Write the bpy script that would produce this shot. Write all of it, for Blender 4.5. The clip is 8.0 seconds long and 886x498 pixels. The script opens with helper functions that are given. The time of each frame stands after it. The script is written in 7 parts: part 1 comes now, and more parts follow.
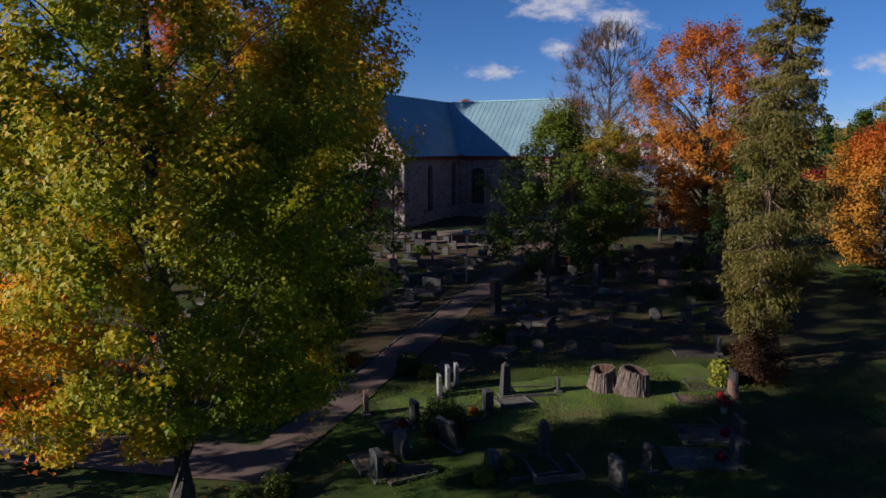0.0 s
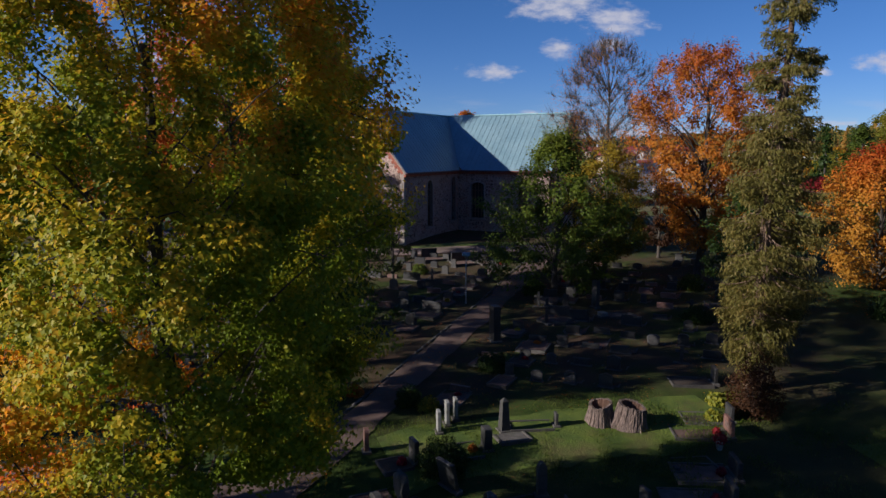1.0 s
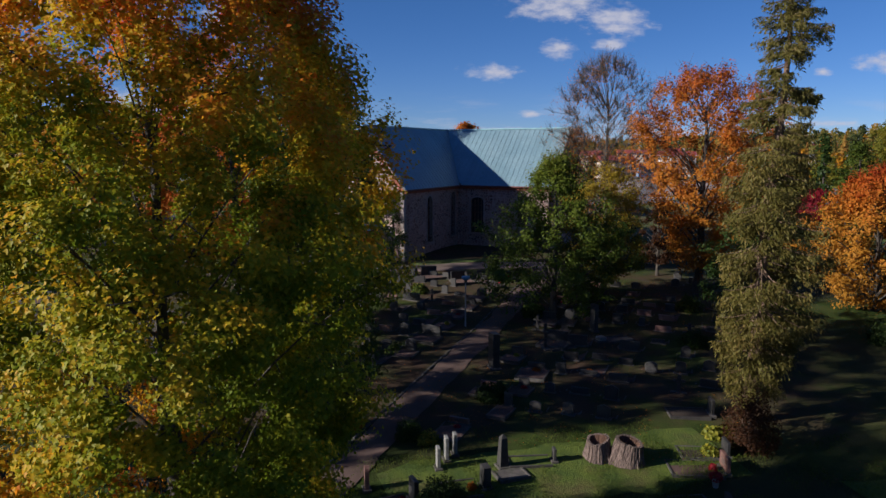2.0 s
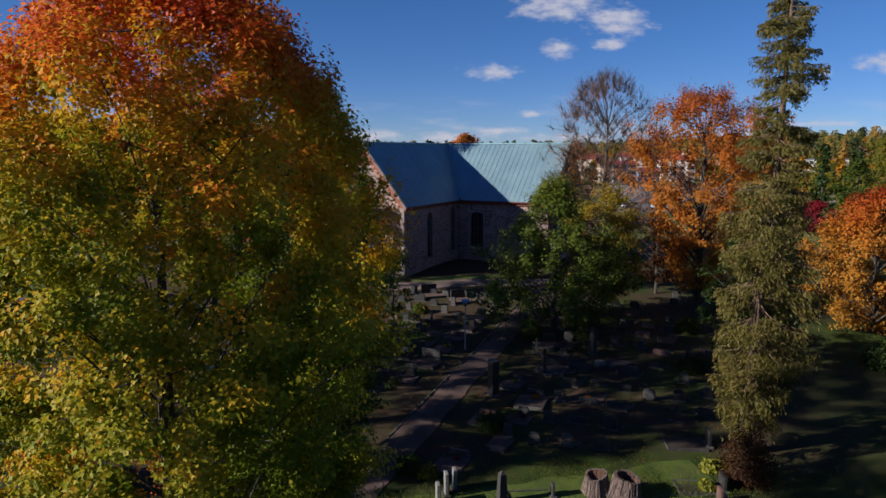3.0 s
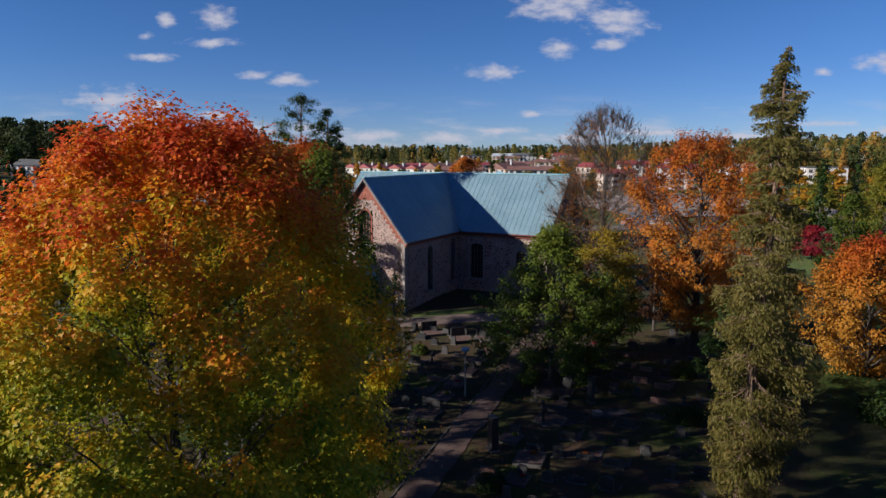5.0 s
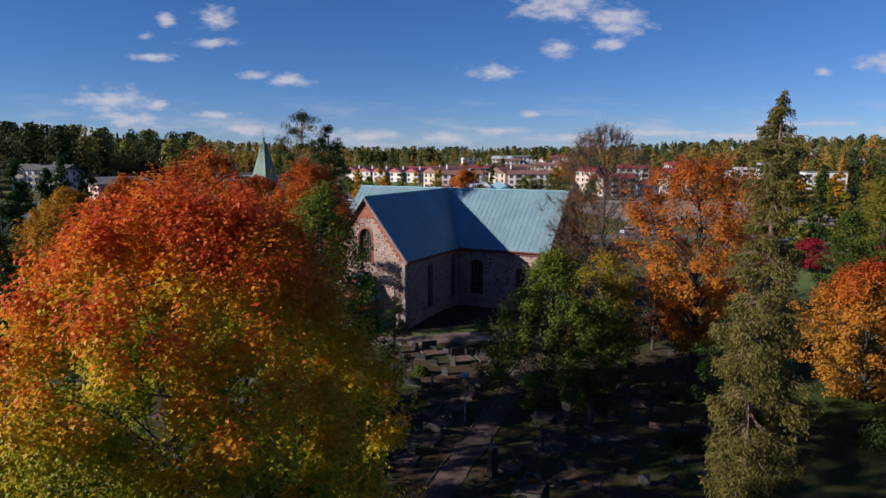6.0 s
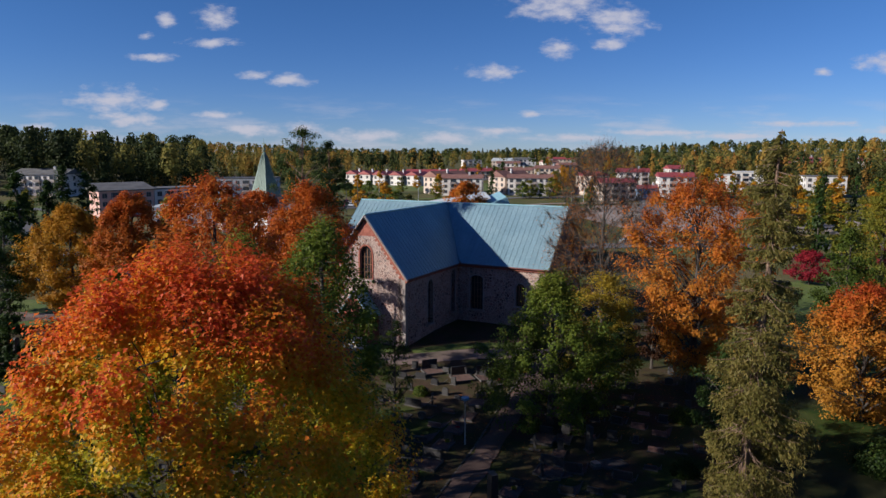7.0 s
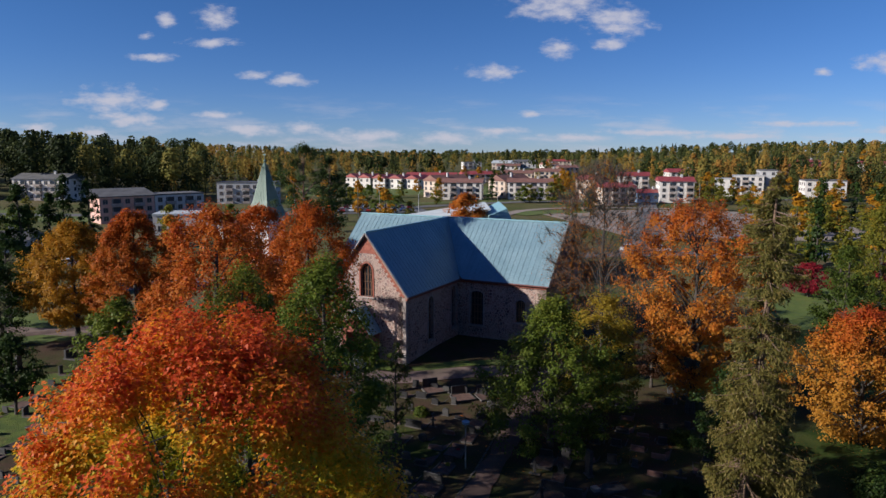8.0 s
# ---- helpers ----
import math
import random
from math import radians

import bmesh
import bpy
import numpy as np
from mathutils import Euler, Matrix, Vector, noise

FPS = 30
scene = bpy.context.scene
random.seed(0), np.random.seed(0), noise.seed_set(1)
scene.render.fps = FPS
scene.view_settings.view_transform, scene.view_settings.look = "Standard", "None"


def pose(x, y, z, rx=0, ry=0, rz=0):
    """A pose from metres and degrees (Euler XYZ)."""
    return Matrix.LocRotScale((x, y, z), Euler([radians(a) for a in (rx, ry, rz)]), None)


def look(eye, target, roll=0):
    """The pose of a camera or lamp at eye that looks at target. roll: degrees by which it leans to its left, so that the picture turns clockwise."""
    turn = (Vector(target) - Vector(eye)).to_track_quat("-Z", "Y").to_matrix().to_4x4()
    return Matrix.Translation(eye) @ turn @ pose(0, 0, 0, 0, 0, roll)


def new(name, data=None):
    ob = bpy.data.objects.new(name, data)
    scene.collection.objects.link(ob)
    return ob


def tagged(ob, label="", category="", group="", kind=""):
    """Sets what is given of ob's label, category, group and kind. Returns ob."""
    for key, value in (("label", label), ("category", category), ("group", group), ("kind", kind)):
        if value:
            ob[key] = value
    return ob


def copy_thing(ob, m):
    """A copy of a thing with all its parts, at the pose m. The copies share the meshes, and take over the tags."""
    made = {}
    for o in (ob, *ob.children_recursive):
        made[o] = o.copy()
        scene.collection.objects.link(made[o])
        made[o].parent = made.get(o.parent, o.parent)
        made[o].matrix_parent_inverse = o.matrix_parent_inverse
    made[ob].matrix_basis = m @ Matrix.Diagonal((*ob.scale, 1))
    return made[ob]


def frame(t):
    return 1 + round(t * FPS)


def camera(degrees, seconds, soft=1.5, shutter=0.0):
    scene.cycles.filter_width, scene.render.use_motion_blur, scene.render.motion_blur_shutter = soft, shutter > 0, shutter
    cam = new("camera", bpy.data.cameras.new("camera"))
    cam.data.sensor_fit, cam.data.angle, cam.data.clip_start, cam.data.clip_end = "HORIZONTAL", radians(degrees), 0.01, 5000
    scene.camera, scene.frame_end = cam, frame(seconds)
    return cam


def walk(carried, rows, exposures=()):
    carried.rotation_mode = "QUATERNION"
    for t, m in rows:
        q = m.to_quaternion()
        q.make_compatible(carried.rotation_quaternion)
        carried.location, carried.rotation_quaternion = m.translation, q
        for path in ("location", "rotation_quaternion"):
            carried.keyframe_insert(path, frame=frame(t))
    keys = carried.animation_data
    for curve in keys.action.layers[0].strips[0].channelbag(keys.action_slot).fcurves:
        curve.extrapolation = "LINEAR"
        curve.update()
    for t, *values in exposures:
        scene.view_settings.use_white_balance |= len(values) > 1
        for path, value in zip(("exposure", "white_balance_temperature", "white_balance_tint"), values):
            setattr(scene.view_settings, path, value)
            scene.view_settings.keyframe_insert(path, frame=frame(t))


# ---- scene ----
# ------------------------------------------------------------ camera
cam = camera(65.5, 8.0, soft=1.5)
PITCH = -8.02
PATH = [
    (0, (-0.340, 6.17, 8.223)),
    (0.5, (-0.330, 6.12, 9.006)),
    (1, (-0.315, 6.06, 9.832)),
    (1.5, (-0.300, 6.00, 10.668)),
    (3, (-0.280, 5.86, 13.216)),
    (3.5, (-0.275, 5.82, 14.060)),
    (4, (-0.280, 5.77, 14.940)),
    (4.5, (-0.290, 5.71, 15.850)),
    (6, (-0.310, 5.52, 18.720)),
    (6.5, (-0.315, 5.49, 19.620)),
    (7, (-0.320, 5.47, 20.540)),
    (7.5, (-0.335, 5.46, 21.460)),
    (8, (-0.360, 5.45, 22.386)),
]
walk(cam, [(t, pose(*eye, 90 + PITCH, 0, 0)) for t, eye in PATH])

# ------------------------------------------------------------ sky, sun, exposure
SUN_TO = Vector((-0.96, -0.27, 0.0)).normalized() * math.cos(radians(23)) + Vector((0, 0, math.sin(radians(23))))
scene.view_settings.exposure = 0.49

world = bpy.data.worlds.new("sky")
scene.world = world
world.use_nodes = True
wn, wl = world.node_tree.nodes, world.node_tree.links
wn.clear()
w_out = wn.new("ShaderNodeOutputWorld")
w_bg = wn.new("ShaderNodeBackground")
w_sky = wn.new("ShaderNodeTexSky")
w_sky.sky_type, w_sky.sun_disc = "NISHITA", False
w_sky.sun_elevation, w_sky.sun_rotation = radians(23), math.atan2(SUN_TO.x, SUN_TO.y) % (2 * math.pi)
w_sky.air_density, w_sky.dust_density, w_sky.ozone_density = 0.7, 0.0, 1.2
w_bg.inputs["Strength"].default_value = 0.051
w_co = wn.new("ShaderNodeTexCoord")
w_sep = wn.new("ShaderNodeSeparateXYZ")
wl.new(w_co.outputs["Generated"], w_sep.inputs[0])


def wmath(op, a, b=None, c=None):
    n = wn.new("ShaderNodeMath")
    n.operation = op
    for i, v in enumerate((a, b, c)):
        if v is None:
            continue
        if isinstance(v, (int, float)):
            n.inputs[i].default_value = v
        else:
            wl.new(v, n.inputs[i])
    return n.outputs[0]


w_fwd = wmath("MAXIMUM", wmath("ABSOLUTE", w_sep.outputs["Y"]), 0.02)
w_u = wmath("DIVIDE", w_sep.outputs["X"], w_fwd)
w_v = wmath("DIVIDE", w_sep.outputs["Z"], w_fwd)
w_comb = wn.new("ShaderNodeCombineXYZ")
wl.new(w_u, w_comb.inputs[0])
wl.new(w_v, w_comb.inputs[1])
# each cloud: place across and up as tangents, half width, half height
CLOUDS = [
    (0.160, 0.203, 0.085, 0.030), (0.246, 0.180, 0.060, 0.030), (0.162, 0.143, 0.030, 0.018),
    (0.066, 0.112, 0.050, 0.015), (-0.315, 0.187, 0.040, 0.020), (-0.327, 0.152, 0.050, 0.009),
    (-0.387, 0.184, 0.020, 0.013), (-0.417, 0.161, 0.015, 0.008), (-0.411, 0.133, 0.042, 0.008),
    (-0.470, 0.073, 0.080, 0.024), (-0.405, 0.066, 0.020, 0.011), (-0.265, 0.108, 0.032, 0.008),
    (-0.220, 0.100, 0.042, 0.012), (0.626, 0.125, 0.055, 0.018), (0.128, 0.054, 0.028, 0.006),
    (-0.580, 0.034, 0.034, 0.010), (-0.507, 0.028, 0.040, 0.012), (-0.278, 0.032, 0.075, 0.014),
    (-0.118, 0.022, 0.085, 0.014), (0.005, 0.020, 0.080, 0.014), (-0.446, 0.045, 0.065, 0.012),
    (0.538, 0.112, 0.020, 0.007), (0.300, 0.028, 0.120, 0.006), (0.520, 0.040, 0.110, 0.006),
    (0.235, 0.152, 0.030, 0.012), (-0.470, 0.050, 0.045, 0.010), (-0.320, 0.052, 0.040, 0.008), (-0.200, 0.034, 0.050, 0.012),
    (0.080, 0.030, 0.060, 0.008), (0.190, 0.020, 0.100, 0.008), (0.420, 0.022, 0.100, 0.007), (0.640, 0.030, 0.060, 0.008),
]
w_mask = None
for cu, cv, ca, cb in CLOUDS:
    mp = wn.new("ShaderNodeMapping")
    mp.vector_type = "TEXTURE"
    mp.inputs["Location"].default_value = (cu, cv, 0)
    mp.inputs["Scale"].default_value = (ca * 1.25, cb * 1.3, 1)
    wl.new(w_comb.outputs[0], mp.inputs["Vector"])
    gr = wn.new("ShaderNodeTexGradient")
    gr.gradient_type = "SPHERICAL"
    wl.new(mp.outputs[0], gr.inputs[0])
    w_mask = gr.outputs["Fac"] if w_mask is None else wmath("MAXIMUM", w_mask, gr.outputs["Fac"])
w_map = wn.new("ShaderNodeMapping")
w_map.inputs["Scale"].default_value = (1.0, 2.2, 1)
wl.new(w_comb.outputs[0], w_map.inputs["Vector"])
w_noise = wn.new("ShaderNodeTexNoise")
w_noise.inputs["Scale"].default_value, w_noise.inputs["Detail"].default_value, w_noise.inputs["Roughness"].default_value = 30, 7, 0.62
wl.new(w_map.outputs[0], w_noise.inputs["Vector"])
w_sum = wmath("ADD", w_mask, wmath("MULTIPLY", wmath("SUBTRACT", w_noise.outputs["Fac"], 0.5), 1.7))
w_rng = wn.new("ShaderNodeMapRange")
w_rng.interpolation_type = "SMOOTHSTEP"
w_rng.inputs["From Min"].default_value, w_rng.inputs["From Max"].default_value = 0.26, 1.05
wl.new(wmath("MULTIPLY", w_sum, wmath("MINIMUM", wmath("MULTIPLY", w_mask, 6.0), 1.0)), w_rng.inputs["Value"])
w_mix = wn.new("ShaderNodeMixRGB")
w_mix.inputs["Color2"].default_value = (7.6, 7.6, 8.9, 1)
# thin streaks of cloud low over the horizon
w_map2 = wn.new("ShaderNodeMapping")
w_map2.inputs["Scale"].default_value = (1.0, 5.5, 1)
wl.new(w_comb.outputs[0], w_map2.inputs["Vector"])
w_streak = wn.new("ShaderNodeTexNoise")
w_streak.inputs["Scale"].default_value, w_streak.inputs["Detail"].default_value, w_streak.inputs["Roughness"].default_value = 7.5, 6, 0.6
wl.new(w_map2.outputs[0], w_streak.inputs["Vector"])
w_low = wn.new("ShaderNodeMapRange")
w_low.inputs["From Min"].default_value, w_low.inputs["From Max"].default_value = 0.085, 0.02
wl.new(w_v, w_low.inputs["Value"])
w_thr = wn.new("ShaderNodeMapRange")
w_thr.interpolation_type = "SMOOTHSTEP"
w_thr.inputs["From Min"].default_value, w_thr.inputs["From Max"].default_value = 0.47, 0.70
wl.new(w_streak.outputs["Fac"], w_thr.inputs["Value"])
w_band = wmath("MULTIPLY", wmath("MULTIPLY", w_low.outputs[0], w_thr.outputs[0]), 0.62)
wl.new(wmath("MAXIMUM", wmath("MULTIPLY", w_rng.outputs[0], 0.90), w_band), w_mix.inputs["Fac"])
w_hsv = wn.new("ShaderNodeHueSaturation")
w_hsv.inputs["Saturation"].default_value = 1.12
w_tint = wn.new("ShaderNodeMixRGB")
w_tint.blend_type = "MULTIPLY"
w_tint.inputs["Fac"].default_value = 1.0
w_deep = wn.new("ShaderNodeMapRange")
w_deep.inputs["From Min"].default_value, w_deep.inputs["From Max"].default_value = 0.0, 0.22
wl.new(w_v, w_deep.inputs["Value"])
w_tone = wn.new("ShaderNodeMixRGB")
w_tone.inputs["Color1"].default_value, w_tone.inputs["Color2"].default_value = (0.63, 0.79, 1.27, 1), (0.74, 0.92, 1.33, 1)
wl.new(w_deep.outputs[0], w_tone.inputs["Fac"])
wl.new(w_tone.outputs[0], w_tint.inputs["Color2"])
wl.new(w_sky.outputs[0], w_tint.inputs["Color1"])
wl.new(w_tint.outputs[0], w_hsv.inputs["Color"])
wl.new(w_hsv.outputs[0], w_mix.inputs["Color1"])
wl.new(w_mix.outputs[0], w_bg.inputs["Color"])
wl.new(w_bg.outputs[0], w_out.inputs[0])

sun_lamp = new("sun", bpy.data.lights.new("sun", "SUN"))
sun_lamp.data.energy, sun_lamp.data.angle, sun_lamp.data.color = 5.0, radians(0.6), (1.0, 0.93, 0.84)
sun_lamp.matrix_world = look((0, 0, 60), Vector((0, 0, 60)) - SUN_TO)


# ------------------------------------------------------------ materials
def start(name):
    m = bpy.data.materials.new(name)
    m.use_nodes = True
    nt = m.node_tree
    return m, nt, nt.nodes["Principled BSDF"]


def node(nt, kind, **sets):
    n = nt.nodes.new(kind)
    for k, v in sets.items():
        n.inputs[k.replace("_", " ")].default_value = v
    return n


def mixc(nt, fac, a, b, mode="MIX"):
    n = nt.nodes.new("ShaderNodeMixRGB")
    n.blend_type = mode
    for i, v in enumerate((fac, a, b)):
        if isinstance(v, (int, float)):
            n.inputs[i].default_value = v
        elif isinstance(v, (tuple, list)):
            n.inputs[i].default_value = (*v, 1) if len(v) == 3 else v
        else:
            nt.links.new(v, n.inputs[i])
    return n.outputs[0]


def ramp(nt, fac, stops, smooth=False):
    n = nt.nodes.new("ShaderNodeValToRGB")
    n.color_ramp.interpolation = "EASE" if smooth else "LINEAR"
    el = n.color_ramp.elements
    while len(el) < len(stops):
        el.new(0.5)
    for e, (p, c) in zip(el, stops):
        e.position, e.color = p, ((*c, 1) if isinstance(c, tuple) else (c, c, c, 1))
    nt.links.new(fac, n.inputs[0])
    return n.outputs[0]


def noise_of(nt, scale, detail=5, rough=0.55, coord="Object", stretch=None):
    co = nt.nodes.new("ShaderNodeTexCoord").outputs[coord]
    if stretch:
        mp = node(nt, "ShaderNodeMapping", Scale=stretch)
        nt.links.new(co, mp.inputs[0])
        co = mp.outputs[0]
    n = node(nt, "ShaderNodeTexNoise", Scale=scale, Detail=detail, Roughness=rough)
    nt.links.new(co, n.inputs["Vector"])
    return n.outputs["Fac"]


def bump(nt, bsdf, height, strength, distance=0.02):
    b = node(nt, "ShaderNodeBump", Strength=strength, Distance=distance)
    nt.links.new(height, b.inputs["Height"])
    nt.links.new(b.outputs[0], bsdf.inputs["Normal"])


def surface(name, c1, c2, scale=3.0, rough=0.8, fine=30.0, bumps=0.4, stain=None, vary=0.0, metal=0.0, dist=0.02, stretch=None, spec=0.5):
    """Two colours mixed by coarse noise, grain by fine noise, a little relief."""
    m, nt, bs = start(name)
    big = noise_of(nt, scale, stretch=stretch)
    col = mixc(nt, ramp(nt, big, [(0.35, 0.0), (0.68, 1.0)]), c1, c2)
    grain = noise_of(nt, fine, 4, 0.65, stretch=stretch)
    col = mixc(nt, 0.35, col, ramp(nt, grain, [(0.25, 0.35), (0.75, 0.95)]), "OVERLAY")
    if stain:
        col = mixc(nt, ramp(nt, noise_of(nt, scale * 0.31, 6, 0.7), [(0.52, 0.0), (0.7, 0.8)]), col, stain)
    if vary:
        inf = nt.nodes.new("ShaderNodeObjectInfo")
        col = mixc(nt, 1.0, col, ramp(nt, inf.outputs["Random"], [(0, 1 - vary), (1, 1.0)]), "MULTIPLY")
    nt.links.new(col, bs.inputs["Base Color"])
    bs.inputs["Metallic"].default_value = metal
    bs.inputs["Specular IOR Level"].default_value = spec
    nt.links.new(ramp(nt, grain, [(0.2, max(0, rough - 0.12)), (0.8, min(1, rough + 0.1))]), bs.inputs["Roughness"])
    bump(nt, bs, grain, bumps, dist)
    return m


def foliage(name, stops, shift=0.30, through_light=0.42, gloss=0.15):
    """Leaf colours along a ramp: the mesh's tint value, varied leaf by leaf and branch by branch."""
    m, nt, bs = start(name)
    at = nt.nodes.new("ShaderNodeAttribute")
    at.attribute_name = "tint"
    geo = nt.nodes.new("ShaderNodeNewGeometry")
    ma = nt.nodes.new("ShaderNodeMath")
    ma.operation = "MULTIPLY_ADD"
    nt.links.new(geo.outputs["Random Per Island"], ma.inputs[0])
    ma.inputs[1].default_value = shift
    nt.links.new(at.outputs["Fac"], ma.inputs[2])
    mb = nt.nodes.new("ShaderNodeMath")
    mb.operation = "MULTIPLY_ADD"
    nt.links.new(noise_of(nt, 0.45, 3), mb.inputs[0])
    mb.inputs[1].default_value = 0.5
    nt.links.new(ma.outputs[0], mb.inputs[2])
    mc = nt.nodes.new("ShaderNodeMath")
    mc.operation = "SUBTRACT"
    nt.links.new(mb.outputs[0], mc.inputs[0])
    mc.inputs[1].default_value = 0.25 + shift / 2
    col = ramp(nt, mc.outputs[0], stops)
    nt.links.new(col, bs.inputs["Base Color"])
    bs.inputs["Roughness"].default_value = 0.5
    bs.inputs["Specular IOR Level"].default_value = gloss
    tr = nt.nodes.new("ShaderNodeBsdfTranslucent")
    nt.links.new(col, tr.inputs["Color"])
    mx = nt.nodes.new("ShaderNodeMixShader")
    mx.inputs[0].default_value = through_light
    nt.links.new(bs.outputs[0], mx.inputs[1])
    nt.links.new(tr.outputs[0], mx.inputs[2])
    nt.links.new(mx.outputs[0], nt.nodes["Material Output"].inputs[0])
    return m


def rubble(name, stones, mortar, scale=3.2):
    """Field-stone walling: cells of many colours in pale mortar, with relief."""
    m, nt, bs = start(name)
    co = nt.nodes.new("ShaderNodeTexCoord").outputs["Object"]
    warp = node(nt, "ShaderNodeTexNoise", Scale=1.7, Detail=3)
    nt.links.new(co, warp.inputs["Vector"])
    vec = mixc(nt, 0.18, co, warp.outputs["Color"], "ADD")
    v1 = node(nt, "ShaderNodeTexVoronoi", Scale=scale)
    v2 = node(nt, "ShaderNodeTexVoronoi", Scale=scale)
    v2.feature = "DISTANCE_TO_EDGE"
    nt.links.new(vec, v1.inputs["Vector"])
    nt.links.new(vec, v2.inputs["Vector"])
    sep = nt.nodes.new("ShaderNodeSeparateColor")
    nt.links.new(v1.outputs["Color"], sep.inputs[0])
    col = ramp(nt, sep.outputs[0], stones)
    col = mixc(nt, 0.5, col, ramp(nt, noise_of(nt, 9, 5), [(0.3, 0.3), (0.7, 0.9)]), "OVERLAY")
    edge = ramp(nt, v2.outputs["Distance"], [(0.05, 0.0), (0.13, 1.0)])
    patch = ramp(nt, noise_of(nt, 0.55, 5, 0.7), [(0.45, 0.0), (0.66, 0.80)])
    cover = mixc(nt, 1.0, edge, patch, "SUBTRACT")
    col = mixc(nt, cover, mortar, col)
    col = mixc(nt, ramp(nt, noise_of(nt, 0.25, 4), [(0.4, 0.0), (0.75, 0.35)]), col, (0.16, 0.12, 0.10))
    nt.links.new(col, bs.inputs["Base Color"])
    bs.inputs["Roughness"].default_value = 0.9
    bump(nt, bs, edge, 0.7, 0.05)
    return m


def glass(name, tone=(0.02, 0.025, 0.03), rough=0.08):
    m, nt, bs = start(name)
    bs.inputs["Base Color"].default_value = (*tone, 1)
    bs.inputs["Specular IOR Level"].default_value = 0.6
    nt.links.new(ramp(nt, noise_of(nt, 2.0), [(0.3, rough), (0.7, rough + 0.1)]), bs.inputs["Roughness"])
    return m


def lawn(name):
    m, nt, bs = start(name)
    co = "Object"
    big = noise_of(nt, 0.10, 5, 0.6, co)
    mid = noise_of(nt, 0.8, 6, 0.65, co)
    fine = noise_of(nt, 14, 5, 0.7, co)
    # grass colours kept dark so that they carry the churchyard's shade
    col = mixc(nt, ramp(nt, mid, [(0.35, 0.0), (0.65, 1.0)]), (0.018, 0.036, 0.006), (0.040, 0.064, 0.010))
    col = mixc(nt, ramp(nt, big, [(0.42, 0.0), (0.60, 0.6)]), col, (0.048, 0.034, 0.022))
    sep0 = nt.nodes.new("ShaderNodeSeparateXYZ")
    nt.links.new(nt.nodes.new("ShaderNodeTexCoord").outputs[co], sep0.inputs[0])
    worn = node(nt, "ShaderNodeMapRange", From_Min=35.8, From_Max=39.5)
    nt.links.new(sep0.outputs["Y"], worn.inputs["Value"])
    bare = mixc(nt, 1.0, worn.outputs[0], ramp(nt, noise_of(nt, 0.35, 5, 0.65, co), [(0.40, 0.08), (0.60, 0.80)]), "MULTIPLY")
    side = node(nt, "ShaderNodeMapRange", From_Min=26.0, From_Max=20.0)
    nt.links.new(sep0.outputs["X"], side.inputs["Value"])
    bare = mixc(nt, 1.0, bare, side.outputs[0], "MULTIPLY")
    col = mixc(nt, bare, col, (0.066, 0.036, 0.028))
    col = mixc(nt, 0.55, col, ramp(nt, fine, [(0.2, 0.15), (0.8, 0.95)]), "OVERLAY")
    fall = noise_of(nt, 5.5, 2, 0.5, co)
    some = mixc(nt, 1.0, ramp(nt, fall, [(0.63, 0.0), (0.68, 1.0)]), ramp(nt, noise_of(nt, 0.22, 3), [(0.42, 0.0), (0.6, 0.8)]), "MULTIPLY")
    col = mixc(nt, some, col, (0.10, 0.05, 0.016))
    # the churchyard's worn ground gives way to meadows beyond it
    sep = nt.nodes.new("ShaderNodeSeparateXYZ")
    nt.links.new(nt.nodes.new("ShaderNodeTexCoord").outputs[co], sep.inputs[0])
    rng = node(nt, "ShaderNodeMapRange", From_Min=84.0, From_Max=100.0)
    nt.links.new(sep.outputs["Y"], rng.inputs["Value"])
    meadow = mixc(nt, ramp(nt, noise_of(nt, 0.035, 6, 0.65), [(0.4, 0.0), (0.62, 1.0)]), (0.060, 0.078, 0.020), (0.125, 0.098, 0.050))
    meadow = mixc(nt, 0.4, meadow, ramp(nt, noise_of(nt, 0.5, 6, 0.7), [(0.25, 0.25), (0.75, 0.9)]), "OVERLAY")
    col = mixc(nt, rng.outputs[0], col, meadow)
    nt.links.new(col, bs.inputs["Base Color"])
    bs.inputs["Roughness"].default_value = 0.95
    bs.inputs["Specular IOR Level"].default_value = 0.15
    bump(nt, bs, fine, 0.8, 0.05)
    return m


M_GRASS = lawn("grass")
M_GRAVEL = surface("pink_gravel", (0.066, 0.040, 0.033), (0.105, 0.066, 0.055), 0.7, 0.95, 45, 0.6, stain=(0.075, 0.055, 0.035))
M_WALK = surface("rosy_walk_gravel", (0.115, 0.080, 0.070), (0.165, 0.118, 0.105), 0.7, 0.95, 45, 0.6, stain=(0.10, 0.078, 0.055))
M_YARD = surface("pale_yard_gravel", (0.20, 0.165, 0.145), (0.27, 0.225, 0.20), 0.12, 0.95, 6, 0.4, stain=(0.13, 0.12, 0.07))
M_ASPHALT = surface("asphalt", (0.085, 0.085, 0.09), (0.125, 0.125, 0.13), 0.3, 0.9, 40, 0.3)
M_ROOF = surface("patina_copper", (0.122, 0.208, 0.258), (0.160, 0.25, 0.300), 0.35, 0.46, 4, 0.08, stain=(0.13, 0.21, 0.26), vary=0.10, spec=1.0, dist=0.01)
M_ROOFTRIM = surface("patina_trim", (0.18, 0.33, 0.38), (0.22, 0.38, 0.43), 0.8, 0.45, 8, 0.05)
